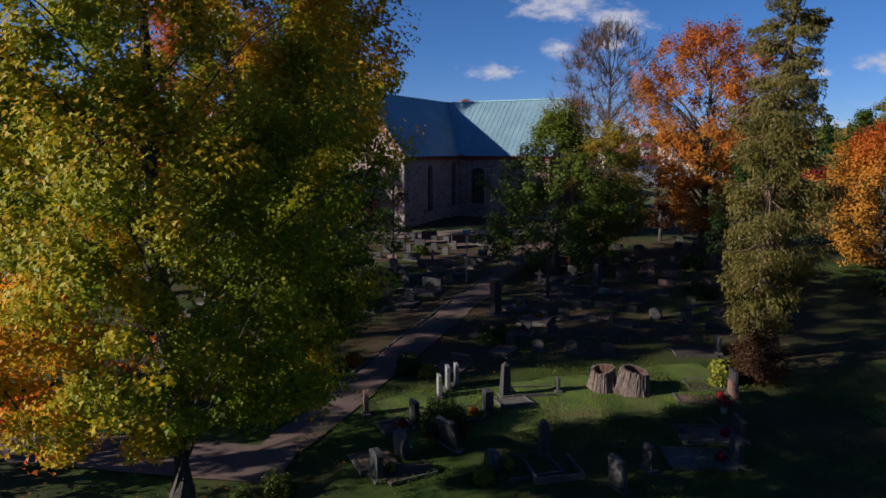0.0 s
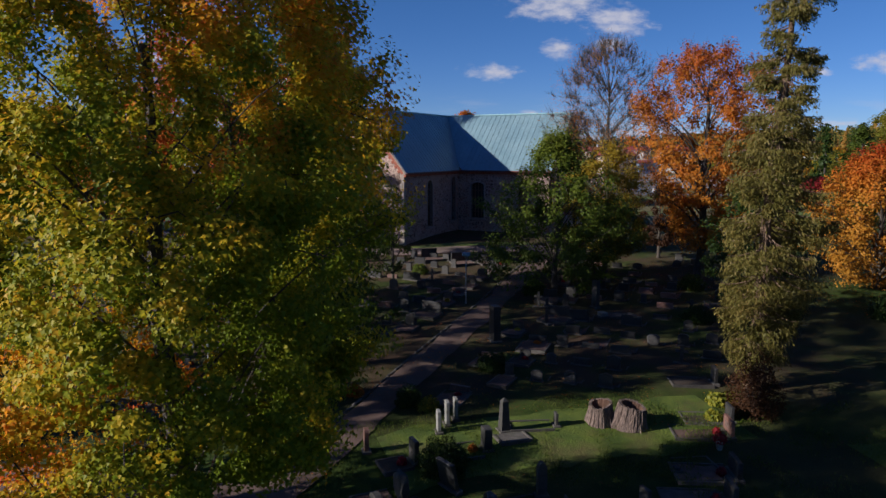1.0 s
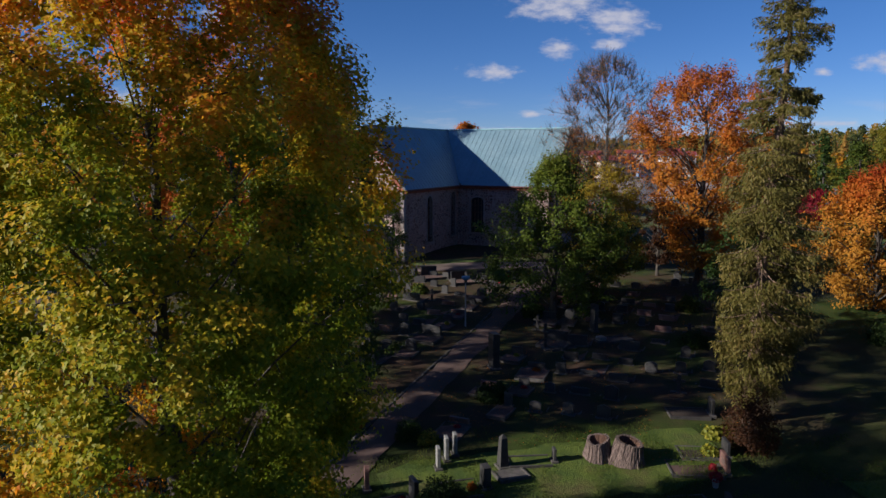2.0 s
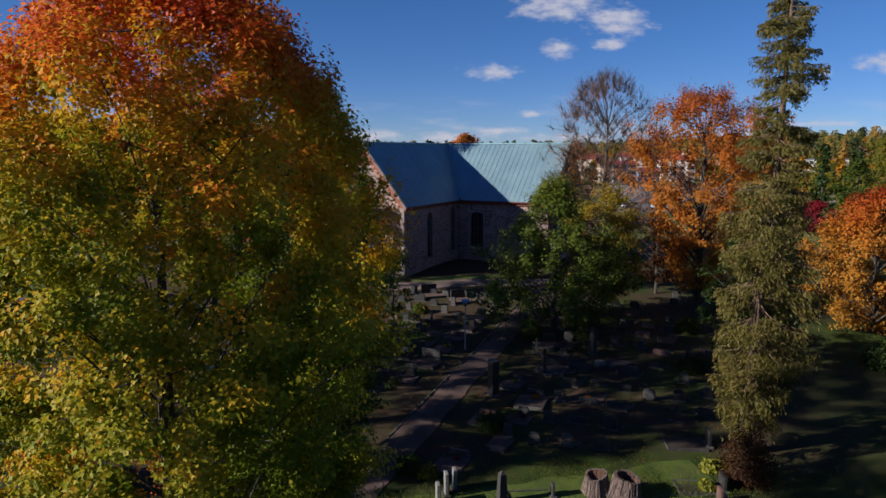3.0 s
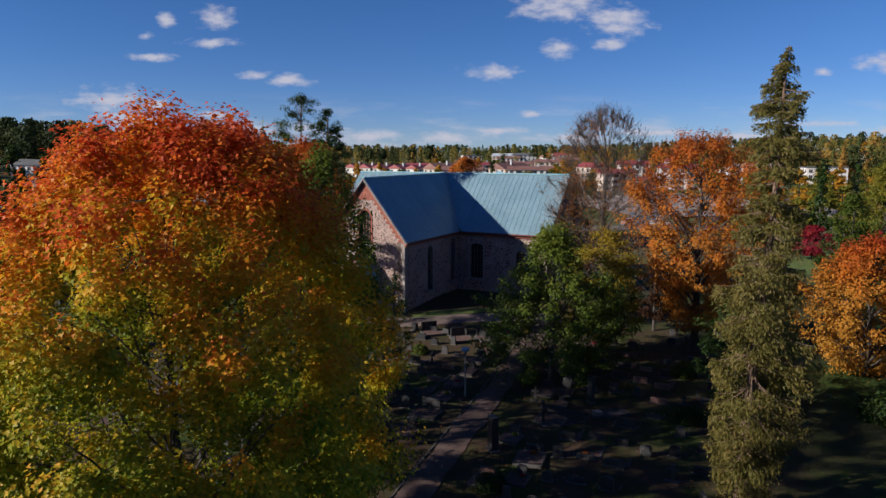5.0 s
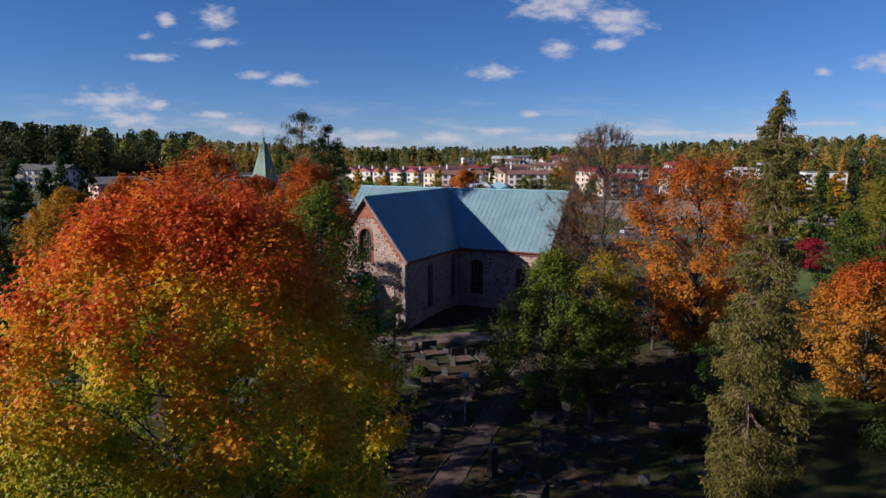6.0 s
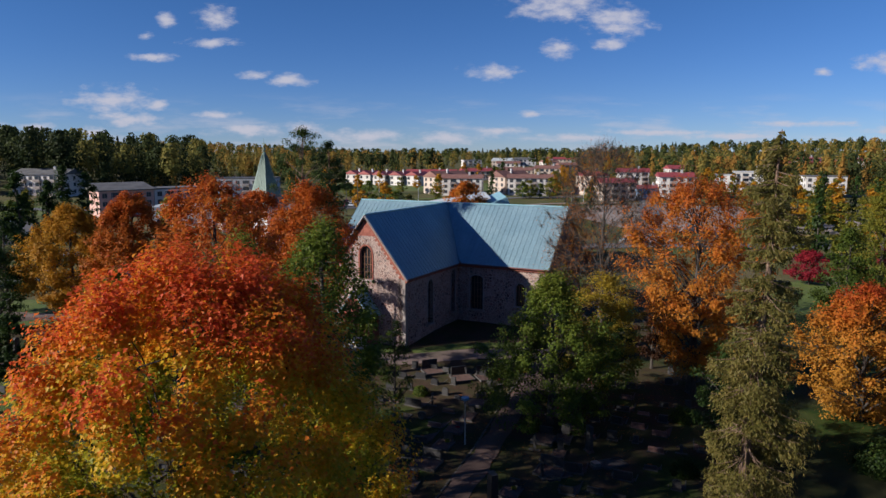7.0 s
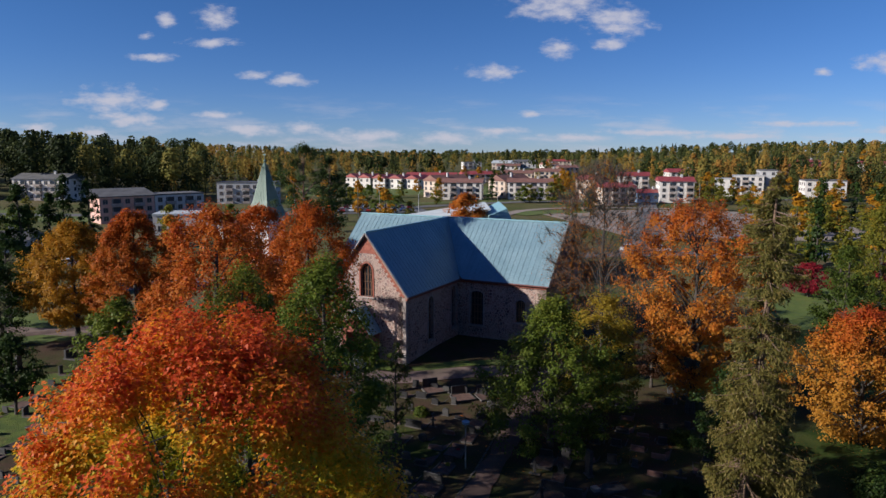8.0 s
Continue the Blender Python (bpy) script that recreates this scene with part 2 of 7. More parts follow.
M_SPIRE = surface("spire_copper", (0.085, 0.145, 0.115), (0.12, 0.185, 0.15), 0.6, 0.6, 6, 0.1, stain=(0.08, 0.13, 0.10), vary=0.15)
M_RUBBLE = rubble("field_stone", [(0.0, (0.05, 0.035, 0.034)), (0.3, (0.24, 0.12, 0.10)), (0.55, (0.10, 0.085, 0.085)), (0.8, (0.30, 0.185, 0.16)), (1.0, (0.16, 0.14, 0.14))], (0.42, 0.315, 0.275))
M_BRICK = surface("old_red_brick", (0.20, 0.06, 0.042), (0.29, 0.10, 0.07), 2.5, 0.9, 14, 0.5)
M_GUTTER = surface("dark_red_gutter", (0.10, 0.03, 0.028), (0.15, 0.05, 0.042), 2, 0.6, 20, 0.1)
# mown lawn, also brighter to make up for the ground's darkened grass
M_LAWN = surface("mown_lawn", (0.052, 0.088, 0.010), (0.090, 0.122, 0.016), 0.5, 0.95, 14, 0.8, stain=(0.12, 0.10, 0.04), dist=0.05)
# lighter copy of the grass: sunlight painted in as strips over the ground
M_SUNLIT_TURF = surface("sunlit_turf", (0.036, 0.066, 0.003), (0.076, 0.104, 0.007), 1.1, 0.95, 9, 1.0, stain=(0.085, 0.060, 0.020), dist=0.08)
M_LIME = surface("pale_lime_plaster", (0.24, 0.20, 0.185), (0.33, 0.285, 0.265), 1.2, 0.9, 20, 0.3)
M_LIMESTONE = surface("whitened_limestone", (0.42, 0.39, 0.37), (0.58, 0.55, 0.52), 2.2, 0.9, 24, 0.4, stain=(0.25, 0.23, 0.20))
M_GLASS = glass("dark_leaded_glass")
M_PANE = glass("window_glass", (0.035, 0.045, 0.06))
M_IRON = surface("dark_iron", (0.03, 0.03, 0.032), (0.05, 0.05, 0.05), 4, 0.6, 30, 0.2)
M_WOOD = surface("brown_door_wood", (0.10, 0.045, 0.025), (0.16, 0.08, 0.04), 2, 0.7, 18, 0.4, stretch=(6, 6, 0.6))
M_BARK = surface("grey_bark", (0.035, 0.028, 0.024), (0.08, 0.067, 0.056), 3, 0.95, 16, 1.0, dist=0.05, stretch=(3, 3, 0.7))
M_BARKPINE = surface("reddish_bark", (0.10, 0.06, 0.04), (0.20, 0.13, 0.09), 2, 0.95, 14, 0.9, dist=0.04, stretch=(3, 3, 0.7))
M_STUMP = surface("weathered_stump", (0.048, 0.032, 0.028), (0.20, 0.145, 0.128), 7.5, 0.95, 16, 1.0, dist=0.05, stretch=(3, 3, 0.35))
M_STUMPIN = surface("stump_heartwood", (0.055, 0.028, 0.020), (0.12, 0.062, 0.042), 5, 0.95, 25, 0.8, dist=0.04)
M_GRANITE = surface("grey_granite", (0.030, 0.028, 0.029), (0.060, 0.056, 0.055), 5, 0.7, 70, 0.25, stain=(0.075, 0.085, 0.06), vary=0.35)
M_DARKSTONE = surface("dark_polished_granite", (0.020, 0.020, 0.022), (0.038, 0.036, 0.038), 6, 0.5, 80, 0.05, vary=0.3)
M_REDSTONE = surface("red_granite", (0.12, 0.06, 0.05), (0.19, 0.105, 0.09), 6, 0.5, 60, 0.1, vary=0.25)
M_PALESTONE = surface("pale_marble", (0.15, 0.147, 0.143), (0.22, 0.215, 0.21), 4, 0.75, 40, 0.3, stain=(0.11, 0.11, 0.095), vary=0.15)
M_KERB = surface("kerb_granite", (0.055, 0.050, 0.047), (0.10, 0.088, 0.084), 4, 0.85, 50, 0.4, stain=(0.045, 0.05, 0.03), vary=0.35)
M_BED = surface("grave_gravel", (0.078, 0.042, 0.034), (0.135, 0.078, 0.064), 2, 0.95, 60, 0.6, vary=0.35)
M_SOIL = surface("dark_soil", (0.028, 0.019, 0.013), (0.052, 0.036, 0.026), 3, 0.95, 30, 0.7)
M_WHITE = surface("white_render", (0.54, 0.50, 0.47), (0.64, 0.60, 0.57), 0.4, 0.9, 12, 0.15, vary=0.12)
M_BEIGE = surface("beige_render", (0.44, 0.35, 0.29), (0.52, 0.43, 0.36), 0.4, 0.9, 12, 0.15, vary=0.12)
M_PINKBRICK = surface("rose_brick", (0.48, 0.28, 0.23), (0.56, 0.34, 0.28), 0.6, 0.9, 12, 0.2)
M_BLUEWALL = surface("blue_boards", (0.12, 0.20, 0.33), (0.16, 0.25, 0.40), 0.6, 0.8, 10, 0.2)
M_GREYWALL = surface("grey_panels", (0.33, 0.33, 0.34), (0.42, 0.42, 0.43), 0.4, 0.85, 12, 0.15)
M_REDROOF = surface("red_sheet_roof", (0.22, 0.038, 0.042), (0.29, 0.062, 0.06), 0.5, 0.55, 8, 0.15, vary=0.2)
M_BROWNROOF = surface("brown_tile_roof", (0.16, 0.075, 0.06), (0.22, 0.11, 0.09), 0.5, 0.75, 8, 0.2, vary=0.15)
M_DARKROOF = surface("dark_felt_roof", (0.07, 0.07, 0.075), (0.12, 0.12, 0.125), 0.4, 0.85, 10, 0.2)
M_PALEROOF = surface("pale_zinc_roof", (0.42, 0.45, 0.46), (0.50, 0.53, 0.54), 0.3, 0.5, 6, 0.08)
M_METAL = surface("galvanised_post", (0.32, 0.33, 0.34), (0.42, 0.43, 0.44), 3, 0.5, 20, 0.1, metal=0.6)
M_LAMPBLUE = surface("blue_lamp_hood", (0.10, 0.22, 0.36), (0.14, 0.28, 0.42), 4, 0.4, 20, 0.05)
M_TYRE = surface("tyre_rubber", (0.02, 0.02, 0.02), (0.035, 0.035, 0.035), 8, 0.9, 40, 0.2)

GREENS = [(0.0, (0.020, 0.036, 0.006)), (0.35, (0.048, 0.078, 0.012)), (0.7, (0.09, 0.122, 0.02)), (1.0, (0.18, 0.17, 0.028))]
L_MAPLE = foliage("maple_leaves", [(0.0, (0.140, 0.195, 0.015)), (0.24, (0.31, 0.30, 0.021)), (0.42, (0.54, 0.37, 0.024)), (0.60, (0.66, 0.31, 0.022)), (0.78, (0.66, 0.18, 0.022)), (1.0, (0.60, 0.095, 0.028))], through_light=0.47)
L_GREEN = foliage("green_leaves", GREENS)
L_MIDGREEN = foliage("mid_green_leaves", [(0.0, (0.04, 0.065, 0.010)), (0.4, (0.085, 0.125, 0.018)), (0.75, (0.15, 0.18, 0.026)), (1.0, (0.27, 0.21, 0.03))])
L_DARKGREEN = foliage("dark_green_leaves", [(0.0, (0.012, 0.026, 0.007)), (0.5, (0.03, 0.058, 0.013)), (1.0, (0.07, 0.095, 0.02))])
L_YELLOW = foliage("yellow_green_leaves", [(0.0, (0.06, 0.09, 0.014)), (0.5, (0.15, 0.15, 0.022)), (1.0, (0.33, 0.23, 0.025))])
L_ORANGE = foliage("orange_leaves", [(0.0, (0.42, 0.20, 0.03)), (0.35, (0.48, 0.17, 0.025)), (0.7, (0.46, 0.115, 0.022)), (1.0, (0.36, 0.055, 0.02))], through_light=0.42, gloss=0.12)
L_RUST = foliage("rust_leaves", [(0.0, (0.26, 0.13, 0.02)), (0.5, (0.40, 0.13, 0.018)), (1.0, (0.46, 0.10, 0.016))])
L_GOLD = foliage("golden_leaves", [(0.0, (0.24, 0.14, 0.016)), (0.5, (0.40, 0.20, 0.018)), (1.0, (0.50, 0.22, 0.02))])
L_CRIMSON = foliage("crimson_leaves", [(0.0, (0.12, 0.010, 0.02)), (0.6, (0.28, 0.02, 0.035)), (1.0, (0.36, 0.04, 0.03))])
L_NEEDLE = foliage("spruce_needles", [(0.0, (0.040, 0.049, 0.012)), (0.45, (0.108, 0.102, 0.025)), (0.75, (0.175, 0.140, 0.040)), (1.0, (0.22, 0.14, 0.052))], through_light=0.3)
L_PINE = foliage("pine_needles", [(0.0, (0.025, 0.042, 0.014)), (0.5, (0.05, 0.075, 0.022)), (1.0, (0.09, 0.11, 0.03))], through_light=0.2, gloss=0.05)
L_FOREST = foliage("mixed_forest", [(0.0, (0.022, 0.032, 0.014)), (0.3, (0.070, 0.085, 0.028)), (0.5, (0.150, 0.140, 0.038)), (0.7, (0.26, 0.175, 0.042)), (0.9, (0.30, 0.145, 0.036)), (1.0, (0.34, 0.11, 0.03))], shift=0.06, through_light=0.3, gloss=0.03)
L_BROWNBUSH = foliage("brown_bush", [(0.0, (0.03, 0.014, 0.008)), (1.0, (0.085, 0.036, 0.016))])
L_FLOWER = foliage("bright_plants", [(0.0, (0.07, 0.12, 0.015)), (0.5, (0.22, 0.22, 0.03)), (1.0, (0.40, 0.33, 0.04))])


# ------------------------------------------------------------ building helpers
def smooth(a, b, t):
    t = min(1.0, max(0.0, (t - a) / (b - a)))
    return t * t * (3 - 2 * t)


def gz(x, y):
    """Height of the ground."""
    z = -2.1 + 0.066 * (min(max(y, -60.0), 80.0) - 33)
    z += 8.0 * smooth(330, 620, y) + 3.0 * smooth(620, 1500, y)
    z += 7.0 * smooth(-90, -230, x) * smooth(190, 330, y)
    z += 9.0 * smooth(160, 330, x) * smooth(260, 460, y)
    return z


def thing(name, label, category, at=(0, 0, 0), turn=0.0, group="", kind=""):
    ob = new(name)
    ob.empty_display_size = 0.3
    ob.matrix_basis = pose(*at, 0, 0, turn)
    return tagged(ob, label, category, group, kind)


def mesh_of(name, bm, material):
    bmesh.ops.recalc_face_normals(bm, faces=bm.faces)
    me = bpy.data.meshes.new(name)
    bm.to_mesh(me)
    bm.free()
    me.materials.append(material)
    return me


def part(name, bm, material, parent, label=""):
    ob = new(name, mesh_of(name, bm, material))
    ob.parent = parent
    if label:
        ob["label"] = label
    return ob


def again(name, mesh, parent, m, label=""):
    """One more piece on a mesh that is shared."""
    ob = new(name, mesh)
    ob.parent = parent
    ob.matrix_basis = m
    if label:
        ob["label"] = label
    return ob


def box(bm, x0, x1, y0, y1, z0, z1, bevel=0.0, m=None):
    vs = [bm.verts.new((x, y, z)) for z in (z0, z1) for y in (y0, y1) for x in (x0, x1)]
    fs = [bm.faces.new([vs[i] for i in f]) for f in ((0, 2, 3, 1), (4, 5, 7, 6), (0, 1, 5, 4), (2, 6, 7, 3), (0, 4, 6, 2), (1, 3, 7, 5))]
    if bevel:
        es = list({e for f in fs for e in f.edges})
        made = bmesh.ops.bevel(bm, geom=es, offset=bevel, segments=1, affect="EDGES")
        vs = list({v for f in made["faces"] for v in f.verts} | {v for v in vs if v.is_valid})
    if m is not None:
        bmesh.ops.transform(bm, matrix=m, verts=vs)
    return vs


def boxes(*rows, bevel=0.0):
    bm = bmesh.new()
    for r in rows:
        box(bm, *r, bevel=bevel)
    return bm


def tube(bm, pts, radii, sides=8, cap=True):
    rings = []
    for i, (p, r) in enumerate(zip(pts, radii)):
        a = Vector(pts[max(i - 1, 0)])
        b = Vector(pts[min(i + 1, len(pts) - 1)])
        q = (b - a).to_track_quat("Z", "Y")
        rings.append([bm.verts.new(Vector(p) + q @ Vector((r * math.cos(k * 2 * math.pi / sides), r * math.sin(k * 2 * math.pi / sides), 0))) for k in range(sides)])
    for a, b in zip(rings, rings[1:]):
        for k in range(sides):
            bm.faces.new((a[k], a[(k + 1) % sides], b[(k + 1) % sides], b[k]))
    if cap:
        bm.faces.new(rings[0][::-1])
        bm.faces.new(rings[-1])


def panel(bm, outline, holes, thick, m):
    """A wall: outline and holes in its own plane (along, up), with thickness, through m."""
    edges = []
    for loop in (outline, *holes):
        vs = [bm.verts.new((a, 0, b)) for a, b in loop]
        edges += [bm.edges.new((vs[i], vs[(i + 1) % len(vs)])) for i in range(len(vs))]
    fill = bmesh.ops.triangle_fill(bm, use_beauty=True, use_dissolve=False, edges=edges)
    faces = [g for g in fill["geom"] if isinstance(g, bmesh.types.BMFace)]
    ext = bmesh.ops.extrude_face_region(bm, geom=faces)
    nv = [g for g in ext["geom"] if isinstance(g, bmesh.types.BMVert)]
    bmesh.ops.translate(bm, verts=nv, vec=(0, thick, 0))
    old = {v for e in edges for v in e.verts}
    bmesh.ops.transform(bm, matrix=m, verts=list(old | set(nv)))


def lancet(cx, z0, w, h, rise, n=5):
    """Outline of a pointed window."""
    pts = [(cx - w / 2, z0), (cx + w / 2, z0)]
    top = z0 + h - rise
    for i in range(n + 1):
        a = i / n * math.pi / 2
        pts.append((cx + w / 2 * math.cos(a), top + rise * math.sin(a) ** 0.9))
    for i in range(n - 1, -1, -1):
        a = i / n * math.pi / 2
        pts.append((cx - w / 2 * math.cos(a), top + rise * math.sin(a) ** 0.9))
    return pts


def bulk_mesh(name, verts, tris, material, tint=None):
    """A mesh of many triangles, quickly."""
    me = bpy.data.meshes.new(name)
    me.vertices.add(len(verts))
    me.vertices.foreach_set("co", np.ascontiguousarray(verts, dtype=np.float32).ravel())
    me.loops.add(len(tris) * 3)
    me.loops.foreach_set("vertex_index", np.ascontiguousarray(tris, dtype=np.int32).ravel())
    me.polygons.add(len(tris))
    me.polygons.foreach_set("loop_start", np.arange(0, len(tris) * 3, 3, dtype=np.int32))
    me.update(calc_edges=True)
    if tint is not None:
        at = me.attributes.new("tint", "FLOAT", "POINT")
        at.data.foreach_set("value", np.ascontiguousarray(tint, dtype=np.float32))
    me.materials.append(material)
    return me


# ------------------------------------------------------------ ground and paths
def axis(fine_lo, fine_hi, step, far):
    a = list(np.arange(fine_lo, fine_hi + 0.1, step))
    d, lo, hi = step, fine_lo, fine_hi
    while lo > -far or hi < far:
        d *= 1.22
        lo, hi = lo - d, hi + d
        if lo > -far * 1.3:
            a.insert(0, lo)
        if hi < far * 1.3:
            a.append(hi)
    return a


GX, GY = axis(-70, 70, 1.4, 4200), axis(0, 140, 1.4, 4200)
gv = [(x, y, gz(x, y) + 0.05 * noise.noise((x * 0.35, y * 0.35, 0)) * (abs(x) < 75 and -5 < y < 145)) for y in GY for x in GX]
nx = len(GX)
gt = []
for j in range(len(GY) - 1):
    for i in range(nx - 1):
        a = j * nx + i
        gt += [(a, a + 1, a + nx + 1), (a, a + nx + 1, a + nx)]
ground_me = bulk_mesh("ground", gv, gt, M_GRASS)
ground_me.polygons.foreach_set("use_smooth", [True] * len(gt))
ground_ob = tagged(new("ground", ground_me), "mown churchyard lawn with fallen autumn leaves", "ground", kind="structure")


def strip(name, label, pts, width, material, lift=0.05, wobble=0.12, kind="structure", category="path"):
    """A path laid over the ground along a line."""
    bm = bmesh.new()
    line = []
    for a, b in zip(pts, pts[1:]):
        a, b = Vector(a), Vector(b)
        n = max(1, int((b - a).length / 0.9))
        line += [a.lerp(b, i / n) for i in range(n)]
    line.append(Vector(pts[-1]))
    for _ in range(4):
        line = [line[0]] + [(line[i - 1] + line[i] * 2 + line[i + 1]) / 4 for i in range(1, len(line) - 1)] + [line[-1]]
    rows = []
    for i, p in enumerate(line):
        d = (line[min(i + 1, len(line) - 1)] - line[max(i - 1, 0)]).normalized()
        s = Vector((d.y, -d.x))
        row = []
        for k in range(5):
            f = k / 4 - 0.5
            q = p + s * width * f
            if k in (0, 4):
                q += s * (wobble * noise.noise((q.x * 0.6, q.y * 0.6, k)))
            row.append(bm.verts.new((q.x, q.y, gz(q.x, q.y) + lift + 0.02 * (1 - abs(f) * 2))))
        rows.append(row)
    for a, b in zip(rows, rows[1:]):
        for k in range(4):
            bm.faces.new((a[k], a[k + 1], b[k + 1], b[k]))
    ob = new(name, mesh_of(name, bm, material))
    return tagged(ob, label, category, kind=kind)


strip("path", "pinkish fine gravel path between the graves", [(-6.2, 29.5), (-4.8, 32.8), (-3.2, 37.2), (-0.2, 45), (3.0, 52.9), (6.6, 63.0), (9.5, 70), (12, 73.5)], 1.75, M_GRAVEL, wobble=0.3)
strip("path", "pinkish gravel cross path beside the big maple", [(-34, 34.5), (-22, 31.2), (-14, 29.6), (-8.5, 28.8), (-5.6, 28.4)], 2.4, M_GRAVEL, lift=0.065)
strip("path", "wide gravel walk round the church", [(-60, 88), (-40, 84.5), (-24, 78), (-12, 72.8), (-5, 70.4), (2, 72.2), (9.5, 72.5), (14, 70.5)], 2.8, M_WALK, lift=0.065)
strip("path", "pinkish gravel path across the lawn", [(-64, 78), (-50, 84), (-40, 90), (-30, 98), (-12, 112)], 1.8, M_GRAVEL, lift=0.08)
strip("road", "grey asphalt road past the churchyard", [(-140, 98), (-70, 106), (-30, 122), (0, 140), (40, 150), (90, 146), (160, 150)], 7.0, M_ASPHALT, lift=0.10, category="road")
strip("road", "grey asphalt street towards the houses", [(40, 150), (62, 210), (84, 290), (120, 420)], 7.0, M_ASPHALT, lift=0.16, category="road")
strip("pavement", "pale gravel walk on the slope behind the church", [(20, 238), (28, 256), (40, 266), (66, 270), (92, 262)], 4.5, M_YARD, lift=0.22, category="pavement")
strip("road", "asphalt through road below the apartment houses", [(-260, 226), (-120, 236), (-30, 262), (30, 300), (120, 318), (260, 300)], 8.0, M_ASPHALT, lift=0.20, category="road")
strip("pavement", "asphalt car park behind the church", [(-60, 252), (-8, 264)], 30.0, M_ASPHALT, lift=0.24, category="car park")
strip("pavement", "wide pale gravel yard with parked cars", [(40, 212), (70, 218), (118, 206)], 84.0, M_YARD, lift=0.13, category="car park")
strip("pavement", "asphalt car park beside the red-roofed house", [(84, 318), (112, 316)], 12.0, M_ASPHALT, lift=0.26, category="car park")

strip("lawn", "sunlit mown lawn beside the graves", [(-72, 66), (-56, 86), (-42, 92), (-28, 92)], 17.0, M_LAWN, lift=0.045, wobble=1.0, category="lawn")
strip("lawn", "mown garden lawn beyond the maples", [(44, 86), (60, 104), (86, 112), (120, 108)], 16.0, M_LAWN, lift=0.06, wobble=1.0, category="lawn")
# sunlit patches laid as strips of brighter grass
strip("lawn", "grass round the old stumps in brighter sunlit colour", [(-2.4, 31.6), (2.0, 33.2), (7.0, 34.2), (12.4, 35.6)], 4.4, M_SUNLIT_TURF, lift=0.02, wobble=0.9, category="lawn")
strip("lawn", "grass beyond the spruce in brighter sunlit colour", [(16.6, 31.6), (21, 32.6), (25, 33.6)], 2.4, M_SUNLIT_TURF, lift=0.02, wobble=0.6, category="lawn")
strip("lawn", "grass between the graves beside the lawn in brighter sunlit colour", [(-52, 50), (-40, 60), (-31, 70)], 15.0, M_SUNLIT_TURF, lift=0.03, wobble=1.2, category="lawn")
strip("lawn", "grass strip between the walk and the church corner", [(-3.4, 72.9), (1.6, 74.6), (8.5, 74.9)], 1.5, M_LAWN, lift=0.05, wobble=0.4, category="lawn")
strip("lawn", "small lawn before the church gable", [(-13, 76.3), (-8, 74.6), (-5.2, 73.2)], 1.7, M_LAWN, lift=0.06, category="lawn")
strip("lawn", "lawn on the slope behind the church", [(24, 242), (34, 250), (50, 254)], 13.0, M_LAWN, lift=0.19, wobble=1.0, category="lawn")
strip("lawn", "green verge below the apartment houses", [(-30, 286), (20, 306), (60, 296), (110, 280)], 8.0, M_LAWN, lift=0.12, wobble=1.0, category="lawn")
strip("lawn", "green around the apartment blocks", [(-180, 236), (-120, 228), (-60, 240)], 26.0, M_LAWN, lift=0.12, wobble=1.0, category="lawn")
strip("lawn", "wide lawn among the terraces", [(-80, 370), (0, 380), (80, 372), (190, 330)], 60.0, M_LAWN, lift=0.14, wobble=1.0, category="lawn")

# ------------------------------------------------------------ the church
TH = math.degrees(-0.48)
CH_E, CH_R = 7.81, 14.2            # eaves and ridge
church = thing("church", "medieval field-stone church with steep patina-green seamed metal roof", "church", (1.6, 84.28, 0), TH)
NX0, NX1, NY1, TX0, TY0 = -18.1, 10.77, 13.66, -10.08, -12.0
OV = 0.42                           # overhang of the eaves
BASE = 0.2


def wall_part(name, x0, y0, x1, y1, outline, holes, thick=0.9, material=None, label=""):
    """A wall whose outer face runs from (x0, y0) to (x1, y1), inside to its left."""
    bm = bmesh.new()
    a = math.atan2(y1 - y0, x1 - x0)
    panel(bm, outline, holes, thick, Matrix.Translation((x0, y0, 0)) @ Matrix.Rotation(a, 4, "Z"))
    return part(name, bm, material or M_RUBBLE, church, label)


